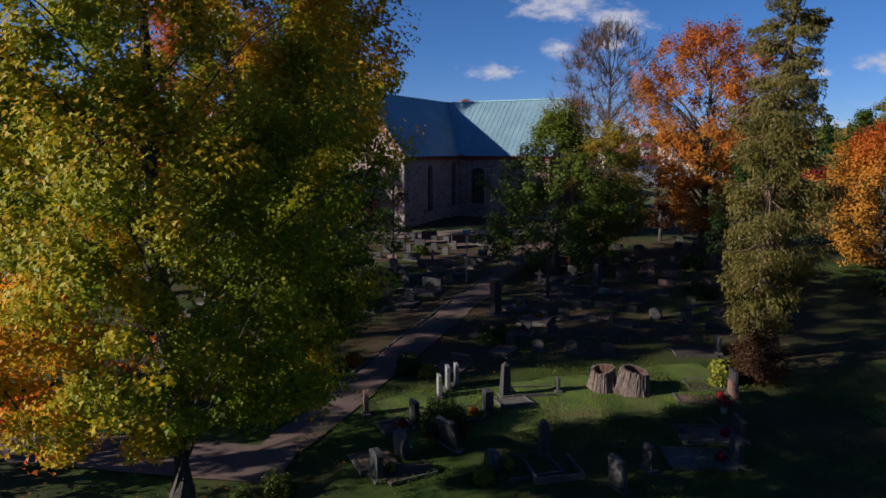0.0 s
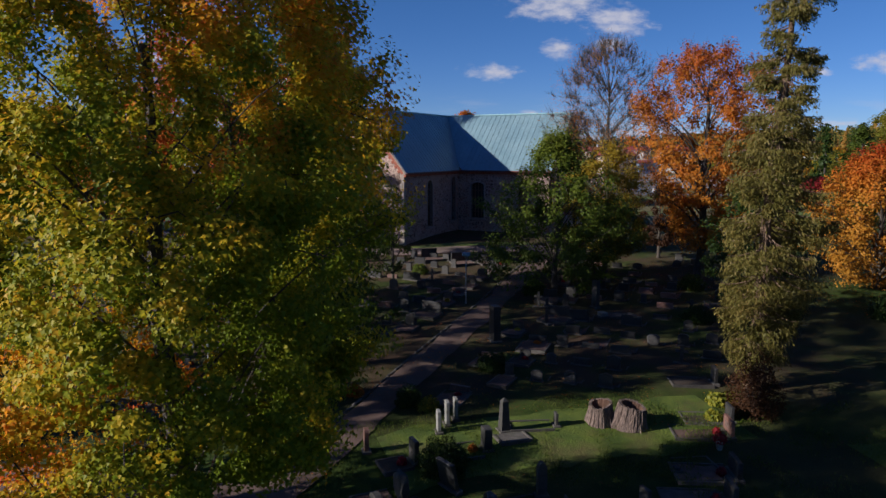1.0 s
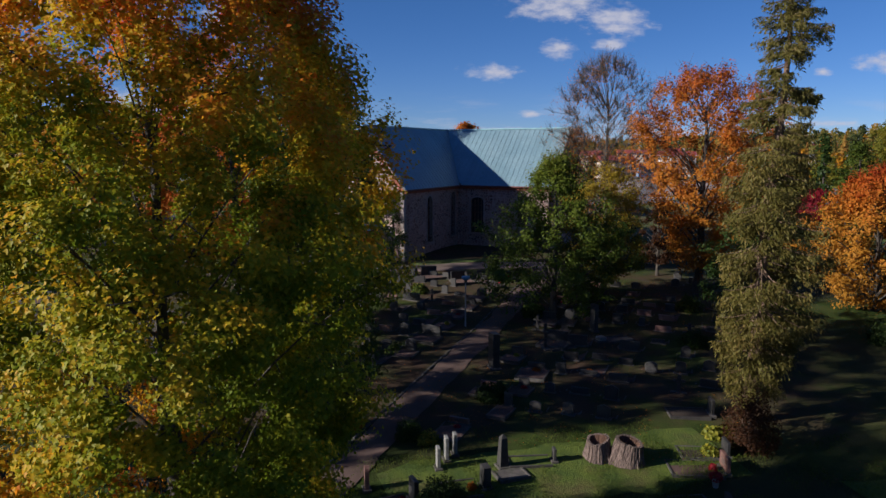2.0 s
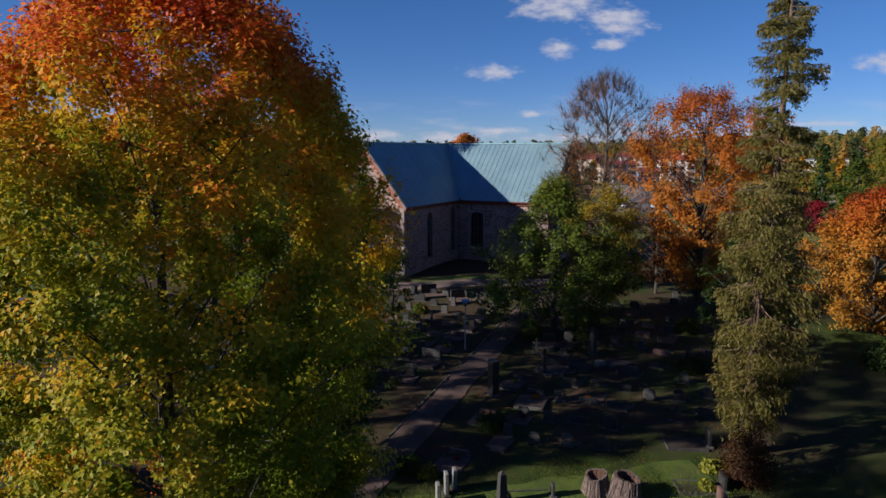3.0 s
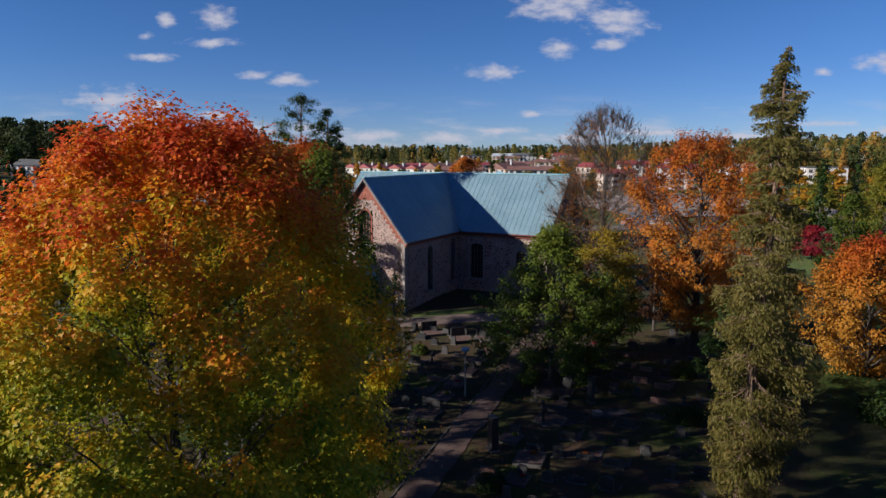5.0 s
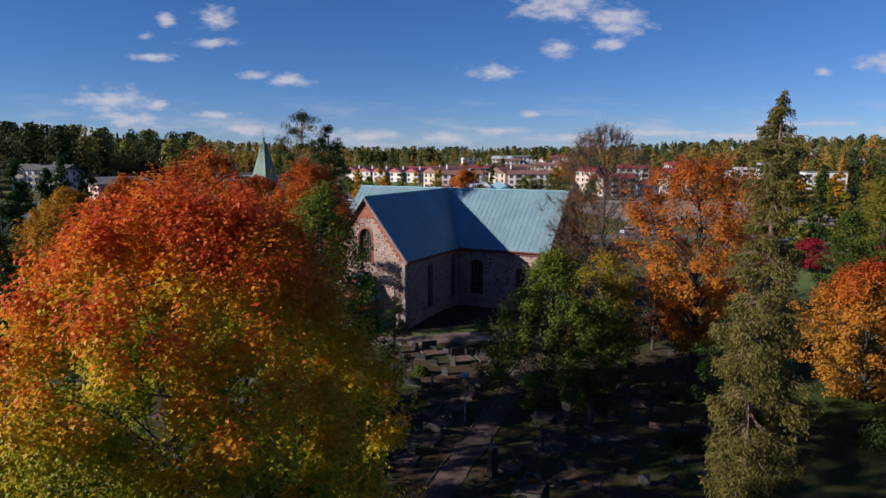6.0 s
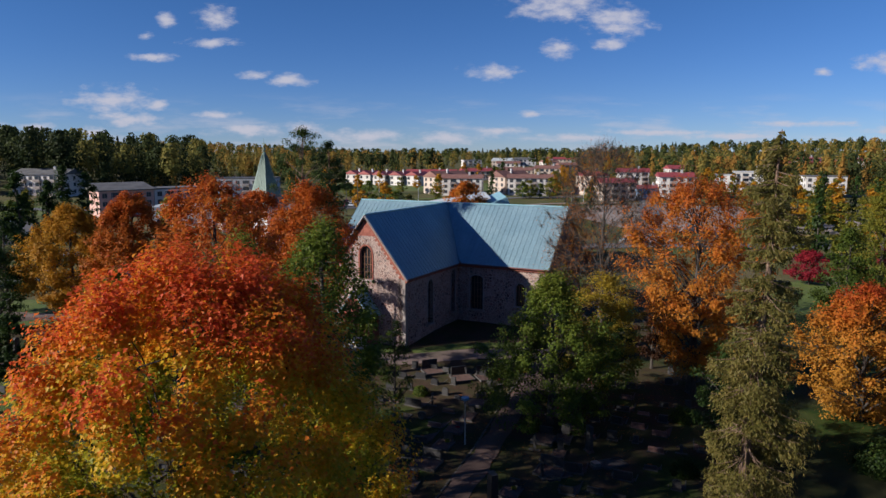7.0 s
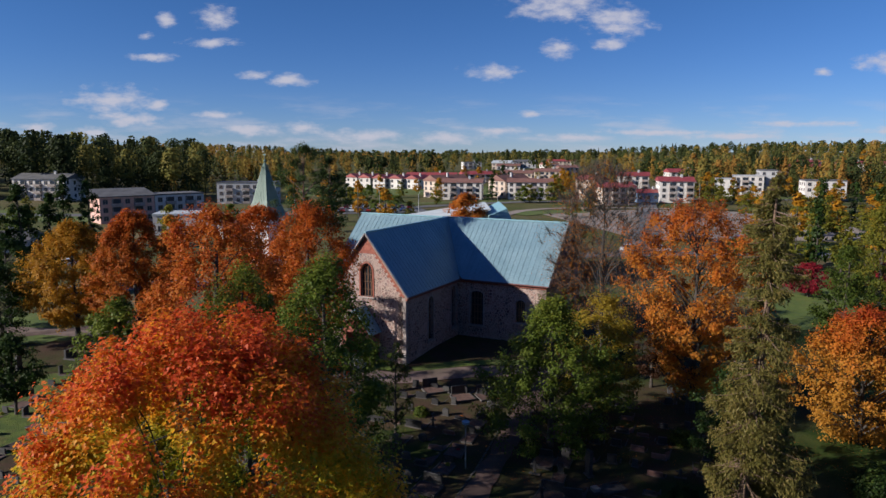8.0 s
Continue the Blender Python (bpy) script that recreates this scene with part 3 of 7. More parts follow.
def window_part(name, cx, z0, w, h, rise, x0, y0, a, surround, label):
    """Leaded window set deep in its opening, with mullions and a surround."""
    m = Matrix.Translation((x0, y0, 0)) @ Matrix.Rotation(a, 4, "Z")
    out, inn = lancet(cx, z0 - 0.08, w + 0.32, h + 0.24, rise + 0.1), lancet(cx, z0, w, h, rise)
    bm = bmesh.new()
    panel(bm, out, [inn], 0.25, m @ Matrix.Translation((0, -0.06, 0)))
    ob = part(name, bm, surround, church, label)
    bm = bmesh.new()
    panel(bm, lancet(cx, z0 - 0.02, w + 0.04, h + 0.03, rise), [], 0.04, m @ Matrix.Translation((0, 0.34, 0)))
    part("pane", bm, M_GLASS, ob)
    bm = bmesh.new()
    for k in range(1, 4 if w > 1.0 else 3):
        n = 4 if w > 1.0 else 3
        x = cx - w / 2 + w * k / n
        box(bm, x - 0.035, x + 0.035, 0.27, 0.34, z0, z0 + h - rise * (0.35 + 0.6 * abs(2 * k / n - 1)))
    zz = z0 + 0.7
    while zz < z0 + h - rise * 0.6:
        box(bm, cx - w / 2, cx + w / 2, 0.28, 0.33, zz - 0.025, zz + 0.025)
        zz += 0.8
    bmesh.ops.transform(bm, matrix=m, verts=bm.verts)
    part("mullions", bm, M_WOOD, ob)
    bm = bmesh.new()
    box(bm, cx - w / 2 - 0.3, cx + w / 2 + 0.3, -0.16, 0.3, z0 - 0.2, z0 - 0.02)
    bmesh.ops.transform(bm, matrix=m, verts=bm.verts)
    part("sill", bm, M_LIME, ob)


# nave walls
south_w = [(2.0, 2.45, 1.6, 4.0, 0.4), (7.4, 3.3, 1.1, 2.6, 0.5)]
sx = NX0 + 0.3
wall_part("wall", -OV, OV, NX1 - 0.35, OV, [(0, BASE), (NX1 - 0.35 + OV, BASE), (NX1 - 0.35 + OV, CH_E), (0, CH_E)], [lancet(c + OV, z, w, h, r) for c, z, w, h, r in south_w])
for c, z, w, h, r in south_w:
    window_part("window", c, z, w, h, r, 0, OV, 0, M_LIME, "dark leaded church window with pale plaster surround")
wall_part("wall", sx, OV, TX0 + OV, OV, [(0, BASE), (TX0 + OV - sx, BASE), (TX0 + OV - sx, CH_E), (0, CH_E)], [])
wall_part("wall", NX1 - 0.35, NY1 - OV, sx, NY1 - OV, [(0, BASE), (NX1 - 0.35 - sx, BASE), (NX1 - 0.35 - sx, CH_E), (0, CH_E)], [])
gw = NY1 - 2 * OV
gable = [(0, BASE), (gw, BASE), (gw, CH_E), (gw / 2, CH_R - 0.35), (0, CH_E)]
wall_part("gable_wall", NX1 - 0.35, OV, NX1 - 0.35, NY1 - OV, gable, [lancet(gw / 2, 2.6, 1.7, 5.4, 1.3)], label="rubble gable wall")
window_part("window", gw / 2, 2.6, 1.7, 5.4, 1.3, NX1 - 0.35, OV, math.pi / 2, M_BRICK, "tall pointed gable window with brick surround")
wall_part("gable_wall", sx, NY1 - OV, sx, OV, gable, [], label="rubble gable wall")
# transept walls
east_w = [(5.3, 2.0, 1.15, 4.9, 0.8), (10.8, 2.2, 1.0, 4.9, 0.8)]
tl = -TY0 - 0.35
wall_part("wall", -OV, TY0 + 0.35, -OV, OV, [(0, BASE), (tl + OV, BASE), (tl + OV, CH_E), (0, CH_E)], [lancet(c, z, w, h, r) for c, z, w, h, r in east_w])
for c, z, w, h, r in east_w:
    window_part("window", c, z, w, h, r, -OV, TY0 + 0.35, math.pi / 2, M_LIME, "tall narrow leaded window with pale plaster surround")
wall_part("wall", TX0 + OV, OV, TX0 + OV, TY0 + 0.35, [(0, BASE), (tl + OV, BASE), (tl + OV, CH_E), (0, CH_E)], [])
tw = -TX0 - 2 * OV
tgable = [(0, BASE), (tw, BASE), (tw, CH_E), (tw / 2, CH_R - 0.4), (0, CH_E)]
gwin, gdoor = (tw / 2 - 0.1, 7.4, 1.5, 3.5, 1.0), (tw / 2 - 0.3, 0.9, 1.9, 3.0, 0.8)
wall_part("gable_wall", TX0 + OV, TY0 + 0.35, -OV, TY0 + 0.35, tgable, [lancet(*gwin), lancet(*gdoor)], label="sunlit pinkish rubble gable with brick edges")
window_part("window", *gwin, TX0 + OV, TY0 + 0.35, 0, M_BRICK, "pointed gable window with red brick surround")
bm = bmesh.new()
panel(bm, [(-1.35, CH_R - 2.25), (1.35, CH_R - 2.25), (0.0, CH_R - 0.52)], [], 0.06, Matrix.Translation((TX0 + OV + tw / 2, TY0 + 0.32, 0)))
part("gable_head", bm, M_BRICK, church, "red brick peak of the gable")
# brick courses along the gable's slopes, pale corner quoin
L = math.hypot(tw / 2, CH_R - 0.4 - CH_E)
slope = math.atan2(CH_R - 0.4 - CH_E, tw / 2)
n = 26
edging = part("gable_edging", boxes((-0.02, 0.02, -0.02, 0.02, -0.02, 0.02)), M_BRICK, church, "red brick edging up the gable")
edging.matrix_basis = Matrix.Translation((TX0 + OV + tw / 2, TY0 + 0.5, CH_R - 0.7))
back = edging.matrix_basis.inverted()
BRICKS = [mesh_of("brick", boxes((-L / n / 2 + 0.01, L / n / 2 - 0.01, -0.05, 0.3, -d, -0.04), bevel=0.008), M_BRICK) for d in (0.34, 0.54)]
for s in (-1, 1):
    for k in range(n):
        f = (k + 0.5) / n
        cx = TX0 + OV + tw / 2 - s * tw / 2 * (1 - f)
        cz = CH_E + f * (CH_R - 0.4 - CH_E)
        again("brick", BRICKS[k % 2], edging, back @ Matrix.Translation((cx, TY0 + 0.35, cz)) @ Matrix.Rotation(-slope * s, 4, "Y"))
for k in range(14):
    z = BASE + k * (CH_E - BASE) / 14
    w = 0.30 + 0.14 * (k % 2)
    part("quoin", boxes((-OV - w, -OV + 0.02, TY0 + 0.33, TY0 + 0.85 - 0.14 * (k % 2), z + 0.01, z + (CH_E - BASE) / 14 - 0.01), bevel=0.015), M_LIME, church)
# brick cornice under the eaves
bm = bmesh.new()
box(bm, -OV - 0.02, NX1 - 0.3, OV - 0.22, OV, CH_E - 0.42, CH_E - 0.06)
box(bm, sx, TX0 + OV, OV - 0.22, OV, CH_E - 0.42, CH_E - 0.06)
box(bm, -OV, -OV + 0.22, TY0 + 0.3, OV - 0.22, CH_E - 0.42, CH_E - 0.06)
box(bm, TX0 + OV - 0.22, TX0 + OV, TY0 + 0.3, OV - 0.22, CH_E - 0.42, CH_E - 0.06)
part("cornice", bm, M_BRICK, church, "dark red brick cornice under the eaves")


# seamed roof, sheet by sheet: (along, down from the ridge 0..1)
def roof_slope(along0, along1, place, limit, step=0.62):
    n = max(1, round((along1 - along0) / step))
    for i in range(n):
        a0, a1 = along0 + (along1 - along0) * i / n, along0 + (along1 - along0) * (i + 1) / n
        (s0, e0), (s1, e1) = limit(a0 + 1e-4), limit(a1 - 1e-4)
        if max(e0 - s0, e1 - s1) < 0.01:
            continue
        P = [Vector(place(a, f)) for a, f in ((a0, s0), (a1, s1), (a1, max(e1, s1 + 0.003)), (a0, max(e0, s0 + 0.003)))]
        nrm = (P[1] - P[0]).cross(P[3] - P[0])
        if nrm.length < 1e-6:
            nrm = (P[2] - P[0]).cross(P[3] - P[0])
        nrm.normalize()
        if nrm.z < 0:
            nrm = -nrm
        side = (P[1] - P[0] if (P[1] - P[0]).length > 0.1 else P[2] - P[3]).normalized()
        bm = bmesh.new()
        top = [bm.verts.new(p) for p in P]
        low = [bm.verts.new(p - nrm * 0.05) for p in P]
        bm.faces.new(top)
        bm.faces.new(low[::-1])
        for k in range(4):
            bm.faces.new((top[k], low[k], low[(k + 1) % 4], top[(k + 1) % 4]))
        q = [P[0] - side * 0.016, P[0] + side * 0.016, P[3] + side * 0.016, P[3] - side * 0.016]
        hi = [bm.verts.new(p + nrm * 0.028) for p in q]
        lo = [bm.verts.new(p - nrm * 0.01) for p in q]
        bm.faces.new(hi)
        for k in range(4):
            bm.faces.new((hi[k], lo[k], lo[(k + 1) % 4], hi[(k + 1) % 4]))
        part("roof_sheet", bm, M_ROOF, church)


HW, TW = NY1 / 2, -TX0 / 2


def nave_front(x, f):
    return (x, HW - HW * f, CH_R - (CH_R - CH_E) * f)


def nave_back(x, f):
    return (x, HW + HW * f, CH_R - (CH_R - CH_E) * f)


def nave_limit(x):
    d = abs(x - TX0 / 2) / TW
    return (0.0, 1.0) if d >= 1 else (0.0, d)


def trans_limit(y):
    return (0.0, 1.0) if y <= 0 else (0.0, max(0.0, 1 - y / HW))


roof_slope(NX0, NX1, nave_front, nave_limit)
roof_slope(NX0, NX1, nave_back, lambda x: (0.0, 1.0))
roof_slope(TY0, HW, lambda y, f: (TX0 / 2 + TW * f, y, CH_R - 0.02 - (CH_R - CH_E) * f), trans_limit)
roof_slope(TY0, HW, lambda y, f: (TX0 / 2 - TW * f, y, CH_R - 0.02 - (CH_R - CH_E) * f), trans_limit)
bm = bmesh.new()
box(bm, NX0 - 0.03, NX1 + 0.03, HW - 0.16, HW + 0.16, CH_R - 0.06, CH_R + 0.09, bevel=0.04)
box(bm, TX0 / 2 - 0.16, TX0 / 2 + 0.16, TY0 - 0.03, HW - 0.2, CH_R - 0.08, CH_R + 0.07, bevel=0.04)
part("ridge_cap", bm, M_ROOFTRIM, church, "folded metal ridge cap")
for x, y, y1, x1, dz in [(NX0, HW, 0, NX0, 0.13), (NX0, HW, NY1, NX0, 0.13), (NX1, HW, 0, NX1, 0.13), (NX1, HW, NY1, NX1, 0.13), (TX0 / 2, TY0, TY0, TX0, 0.15), (TX0 / 2, TY0, TY0, 0, 0.15)]:
    bm = bmesh.new()
    tube(bm, [(x, y, CH_R - dz), (x1, y1, CH_E - dz)], [0.11, 0.11], 4)
    part("bargeboard", bm, M_LIME, church, "pale painted bargeboard along the gable")
bm = bmesh.new()
for a, b in (((0, 0.0), (NX1, 0.0)), ((NX0, 0), (TX0, 0))):
    tube(bm, [(a[0], -0.05, CH_E - 0.08), (b[0], -0.05, CH_E - 0.08)], [0.09, 0.09], 6)
for x in (0.05, TX0 - 0.05):
    tube(bm, [(x, TY0, CH_E - 0.08), (x, 0, CH_E - 0.08)], [0.09, 0.09], 6)
part("gutter", bm, M_GUTTER, church, "dark red painted gutter")
# porch on the transept gable
pc, py0 = TX0 / 2 - 0.35, TY0 + 0.35
bm = bmesh.new()
box(bm, pc - 1.75, pc - 1.15, py0 - 1.9, py0 - 0.003, BASE, 3.9)
box(bm, pc + 1.15, pc + 1.75, py0 - 1.9, py0 - 0.003, BASE, 3.9)
panel(bm, [(-1.75, 3.9), (1.75, 3.9), (0, 6.2)], [], 0.5, Matrix.Translation((pc, py0 - 1.9, 0)))
part("porch_wall", bm, M_BRICK, church, "red brick porch with stepped gable")
bm = bmesh.new()
for s in (-1, 1):
    L = math.hypot(2.0, 2.6)
    box(bm, 0, L, -1.1, 1.1, 0, 0.08, m=Matrix.Translation((pc, py0 - 1.0, 6.35)) @ (Matrix.Scale(-1, 4, (1, 0, 0)) if s < 0 else Matrix.Identity(4)) @ Matrix.Rotation(math.atan2(2.6, 2.0), 4, "Y"))
part("porch_roof", bm, M_ROOFTRIM, church, "small steep green metal porch roof")
bm = boxes((pc - 0.95, pc + 0.95, py0 + 0.3, py0 + 0.4, BASE, 3.6))
door_ob = part("door", bm, M_WOOD, church, "brown wooden church door")
part("handle", boxes((pc + 0.02, pc + 0.06, py0 + 0.22, py0 + 0.3, 1.9, 2.2)), M_IRON, door_ob)
# inside floor and dark boards, so that no light crosses the building
bm = boxes((sx + 1.0, NX1 - 1.4, OV + 1.0, NY1 - OV - 1.0, BASE, 0.6), (TX0 + OV + 1, -OV - 1, TY0 + 1.4, OV + 0.9, BASE, 0.6))
part("floor_slab", bm, M_GRANITE, church)
# low wall and steps beside the porch
low = thing("stone_wall", "low grey stone wall beside the church porch", "wall", (-11.2, 72.6, gz(-11.2, 72.6)), TH)
part("coping", boxes((-1.6, 1.6, -0.3, 0.3, 0.9, 1.05), bevel=0.03), M_KERB, low)
part("masonry", boxes((-1.5, 1.5, -0.25, 0.25, -0.3, 0.9), bevel=0.03), M_GRANITE, low)

# ------------------------------------------------------------ trees
LEAF = (np.array([(0, 0, 0), (-0.36, 0.5, 0.10), (0, 1, 0), (0.36, 0.5, 0.10)]), np.array([(0, 2, 1), (0, 3, 2)]))
LOBED = (np.array([(0, 0, 0), (0.52, 0.28, 0.10), (0.22, 0.50, 0.03), (0, 1, -0.06), (-0.22, 0.50, 0.03), (-0.52, 0.28, 0.10)]), np.array([(0, 1, 2), (0, 2, 3), (0, 3, 4), (0, 4, 5)]))
SPRAY = (np.array([(0, 0, 0), (-0.12, 0.55, 0.03), (0, 1, 0), (0.12, 0.55, 0.03)]), np.array([(0, 2, 1), (0, 3, 2)]))

PATCH = (np.array([(0, 0, 0), (-0.55, 0.5, 0.12), (0, 1, 0), (0.55, 0.5, 0.12)]), np.array([(0, 2, 1), (0, 3, 2)]))


def unit(a):
    return a / np.maximum(np.linalg.norm(a, axis=1, keepdims=True), 1e-6)


def leaf_cloud(centres, normals, sizes, tint, shape, rng, hang=None):
    """Vertices, triangles and tints of many leaves."""
    n = unit(normals)
    t = hang if hang is not None else rng.normal(size=n.shape)
    t = unit(t - n * (t * n).sum(1, keepdims=True))
    b = np.cross(n, t)
    T, F = shape
    k = len(T)
    V = centres[:, None, :] + sizes[:, None, None] * (T[None, :, 0, None] * b[:, None, :] + (T[None, :, 1, None] - 0.4) * t[:, None, :] + T[None, :, 2, None] * n[:, None, :])
    I = (np.arange(len(centres))[:, None, None] * k + F[None]).reshape(-1, 3)
    return V.reshape(-1, 3), I, np.repeat(tint, k)


def round_profile(f):
    return math.sin(math.pi * min(1, max(0, f)) ** 0.8) ** 0.55


def tall_profile(f):
    return (0.80 + 0.2 * f / 0.4) * min(1, (f + 0.02) / 0.07) ** 0.5 if f < 0.4 else math.sqrt(max(0, 1 - ((f - 0.4) / 0.62) ** 2))


def maple_profile(f):
    return float(np.interp(f, (0, 0.05, 0.15, 0.27, 0.36, 0.46, 0.56, 0.68, 0.80, 0.88, 0.95, 1.0), (0.50, 0.86, 1.06, 1.02, 0.90, 0.97, 1.0, 0.96, 0.86, 0.74, 0.50, 0.20)))


def oak_profile(f):
    return float(np.interp(f, (0, 0.1, 0.3, 0.55, 0.75, 0.9, 1), (0.80, 1.0, 1.04, 0.90, 0.58, 0.30, 0.10)))


def crest_profile(f):
    return float(np.interp(f, (0, 0.1, 0.25, 0.45, 0.65, 0.82, 0.93, 1), (0.42, 0.62, 0.82, 0.95, 1.0, 0.96, 0.76, 0.42)))


def column_profile(f):
    return min(1, (f + 0.05) / 0.2) * min(1, (1.02 - f) / 0.5) ** 0.7


def tree(name, label, x, y, height, crown_base, radius, leaf_mat, n_clump=150, n_leaf=14000, leaf=0.26, seed=1, profile=round_profile, shape=LEAF,
         trunk_r=None, bark=None, lean=(0, 0), tint=None, clump=0.24, limbs=26, category="tree", group="", squash=(1, 1), droop=0.0, fork=0.0, thin=0.0, twigs=0, ragged=0.42, plume=0.0, reach=None, slim=1.0, low=0.9, inner=0.12, flat=0.62, up=0.5, spike=0.0, tip=0.0, offset=(0.0, 0.0), tone=None, mottle=0.16, even=False):
    rng = np.random.RandomState(seed)
    base = gz(x, y)
    root = thing(name, label, category, (x, y, base), 0, group)
    trunk_r = trunk_r or height * 0.018
    H = height - crown_base

    def axis_at(z):
        f = z / height
        return Vector((lean[0] * f + 0.25 * trunk_r * math.sin(z * 0.7 + seed), lean[1] * f + 0.25 * trunk_r * math.cos(z * 0.6 + seed), z))

    cl, rad = [], []
    while len(cl) < n_clump:
        f = ((len(cl) + rng.rand()) / n_clump if even else rng.rand()) ** low
        th = ((len(cl) * 0.618034 + 0.12 * rng.rand()) % 1 if even else rng.rand()) * 2 * math.pi
        rr = math.sqrt(inner + (1 - inner) * rng.rand())
        dvec = (math.cos(th) * 1.6, math.sin(th) * 1.6, f * 3.2 + seed * 3.7)
        k = 1 + ragged * noise.noise(dvec) + 0.16 * noise.noise((dvec[0] * 2.7, dvec[1] * 2.7, dvec[2] * 2.4))
        k = min(1 + 0.5 * ragged, max(1 - 0.45 * ragged, k))
        p = radius * profile(f) * rr * k * (reach(f, th) if reach else 1)
        a = axis_at(crown_base + f * H)
        cl.append((a.x + offset[0] + p * math.cos(th) * squash[0], a.y + offset[1] + p * math.sin(th) * squash[1], crown_base + f * H - droop * rr * rr * radius * 0.3))
        rad.append(rr)
    cl, rad = np.array(cl), np.array(rad)
    # wood
    bm = bmesh.new()
    top = crown_base + H * (0.88 if fork == 0 else fork)
    zs = np.linspace(-0.25, top, 11)
    tube(bm, [axis_at(z) for z in zs], [trunk_r * (1.5 if z < 0.1 else 1.12 if z < 0.9 else 1) * (1 - 0.9 * max(0, z) / top) ** 0.75 + 0.02 for z in zs], 9)
    order = rng.permutation(len(cl))
    nodes = []
    order = np.concatenate([order[cl[order, 2] > crown_base + 0.14 * H], order[cl[order, 2] <= crown_base + 0.14 * H]])
    for j in order[:limbs]:
        c = Vector(cl[j])
        z0 = min(top * 0.93, max(crown_base * 0.75, c.z - 0.75 * math.hypot(c.x, c.y) - 0.3))
        a = axis_at(z0)
        mid = a.lerp(c, 0.5) + Vector((0, 0, 0.09 * (c - a).length)) + Vector(rng.normal(size=3)) * 0.04 * (c - a).length
        pts = [a.lerp(mid, s * 2).lerp(mid.lerp(c, max(0, s * 2 - 1)), s) for s in (0, 0.2, 0.4, 0.6, 0.8)] + [c]
        r0 = (trunk_r * 0.42 * (1 - 0.8 * z0 / height) + 0.015) * slim
        tube(bm, pts, [r0 * (1 - 0.85 * s) + 0.008 for s in (0, 0.2, 0.4, 0.6, 0.8, 1)], 5, cap=False)
        nodes += pts[2:]
    # smaller branches grow on from the nearest wood, inner ones first
    nn = np.zeros((len(nodes) + 2 * len(cl), 3))
    nn[:len(nodes)] = [tuple(p) for p in nodes]
    have = len(nodes)
    rest = order[limbs:]
    for j in rest[np.argsort(rad[rest])]:
        i = np.argmin(((nn[:have] - cl[j]) ** 2).sum(1) + 0.5 * np.maximum(0, nn[:have, 2] - cl[j][2]) ** 2)
        a, c = Vector(nn[i]), Vector(cl[j])
        mid = a.lerp(c, 0.5) + Vector(rng.normal(size=3)) * 0.1 * (c - a).length
        r0 = min(0.035, 0.010 + 0.010 * (c - a).length)
        tube(bm, [a, mid, c], [r0, r0 * 0.7, 0.006], 4, cap=False)
        nn[have], nn[have + 1] = mid, c
        have += 2
    for j in range(len(cl) if twigs else 0):
        c = Vector(cl[j])
        for _ in range(twigs):
            d = (c - Vector((0, 0, crown_base + H * 0.3))).normalized() * 0.8 + Vector((0, 0, 0.35)) + Vector(rng.normal(size=3)) * 0.6
            L = 0.5 + 0.9 * rng.rand()
            d = d.normalized() * L
            q = c + d + Vector(rng.normal(size=3)) * 0.15
            tube(bm, [c - d * 0.3, c.lerp(q, 0.5) + Vector(rng.normal(size=3)) * 0.08, q], [0.016, 0.011, 0.005], 3, cap=False)
    part("trunk", bm, bark or M_BARK, root)
    # leaves
    if n_leaf:
        w = rng.rand(len(cl)) ** 1.0 + 0.35
        cnt = np.maximum(4, (w / w.sum() * n_leaf).astype(int))
        idx = np.repeat(np.arange(len(cl)), cnt)
        cr = radius * clump * (0.7 + 0.6 * rng.rand(len(cl)))
        off = rng.normal(size=(len(idx), 3))
        off = unit(off) * (rng.rand(len(idx), 1) ** 0.45) * np.array([1.0, 1.0, flat])
        if plume:
            off[:, 2] *= 1 + plume * np.clip((cl[idx][:, 2] - crown_base) / H, 0, 1) ** 2
        off[:, 2] -= 0.22 * (off[:, 0] ** 2 + off[:, 1] ** 2)
        way = cl - np.array([lean[0] * 0.6 + offset[0], lean[1] * 0.6 + offset[1], crown_base + H * 0.30])
        way = unit(unit(way) * 0.7 + np.array([0, 0, 0.75]) + rng.normal(size=cl.shape) * 0.22)[idx]
        along = (off * way).sum(1)
        if spike:
            off = off * (1 - 0.22 * spike) + way * (along * spike)[:, None]
        C = cl[idx] + off * cr[idx][:, None]
        if thin:
            keep = rng.rand(len(C)) > thin
            C, off, idx, along = C[keep], off[keep], idx[keep], along[keep]
        out = C - np.array([lean[0] * 0.5 + offset[0], lean[1] * 0.5 + offset[1], crown_base + H * 0.4])
        N = unit(out) * 0.45 + unit(off) * 0.45 + np.array([0, 0, up]) + rng.normal(size=C.shape) * 0.42
        S = leaf * (0.7 + 0.6 * rng.rand(len(C)))
        fz = (C[:, 2] - crown_base) / H
        # by default the tint rises outward and upward in the crown; tip adds along sprays
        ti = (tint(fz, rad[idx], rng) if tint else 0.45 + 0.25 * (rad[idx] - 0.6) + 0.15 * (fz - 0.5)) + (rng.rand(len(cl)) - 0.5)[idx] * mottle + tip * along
        if tone:
            ti = ti + tone(C, fz)
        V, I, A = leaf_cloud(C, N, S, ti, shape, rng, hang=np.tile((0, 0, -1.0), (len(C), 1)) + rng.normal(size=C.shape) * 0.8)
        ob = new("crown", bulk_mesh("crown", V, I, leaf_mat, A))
        ob.parent = root
        ob["kind"] = "stuff"
    return root


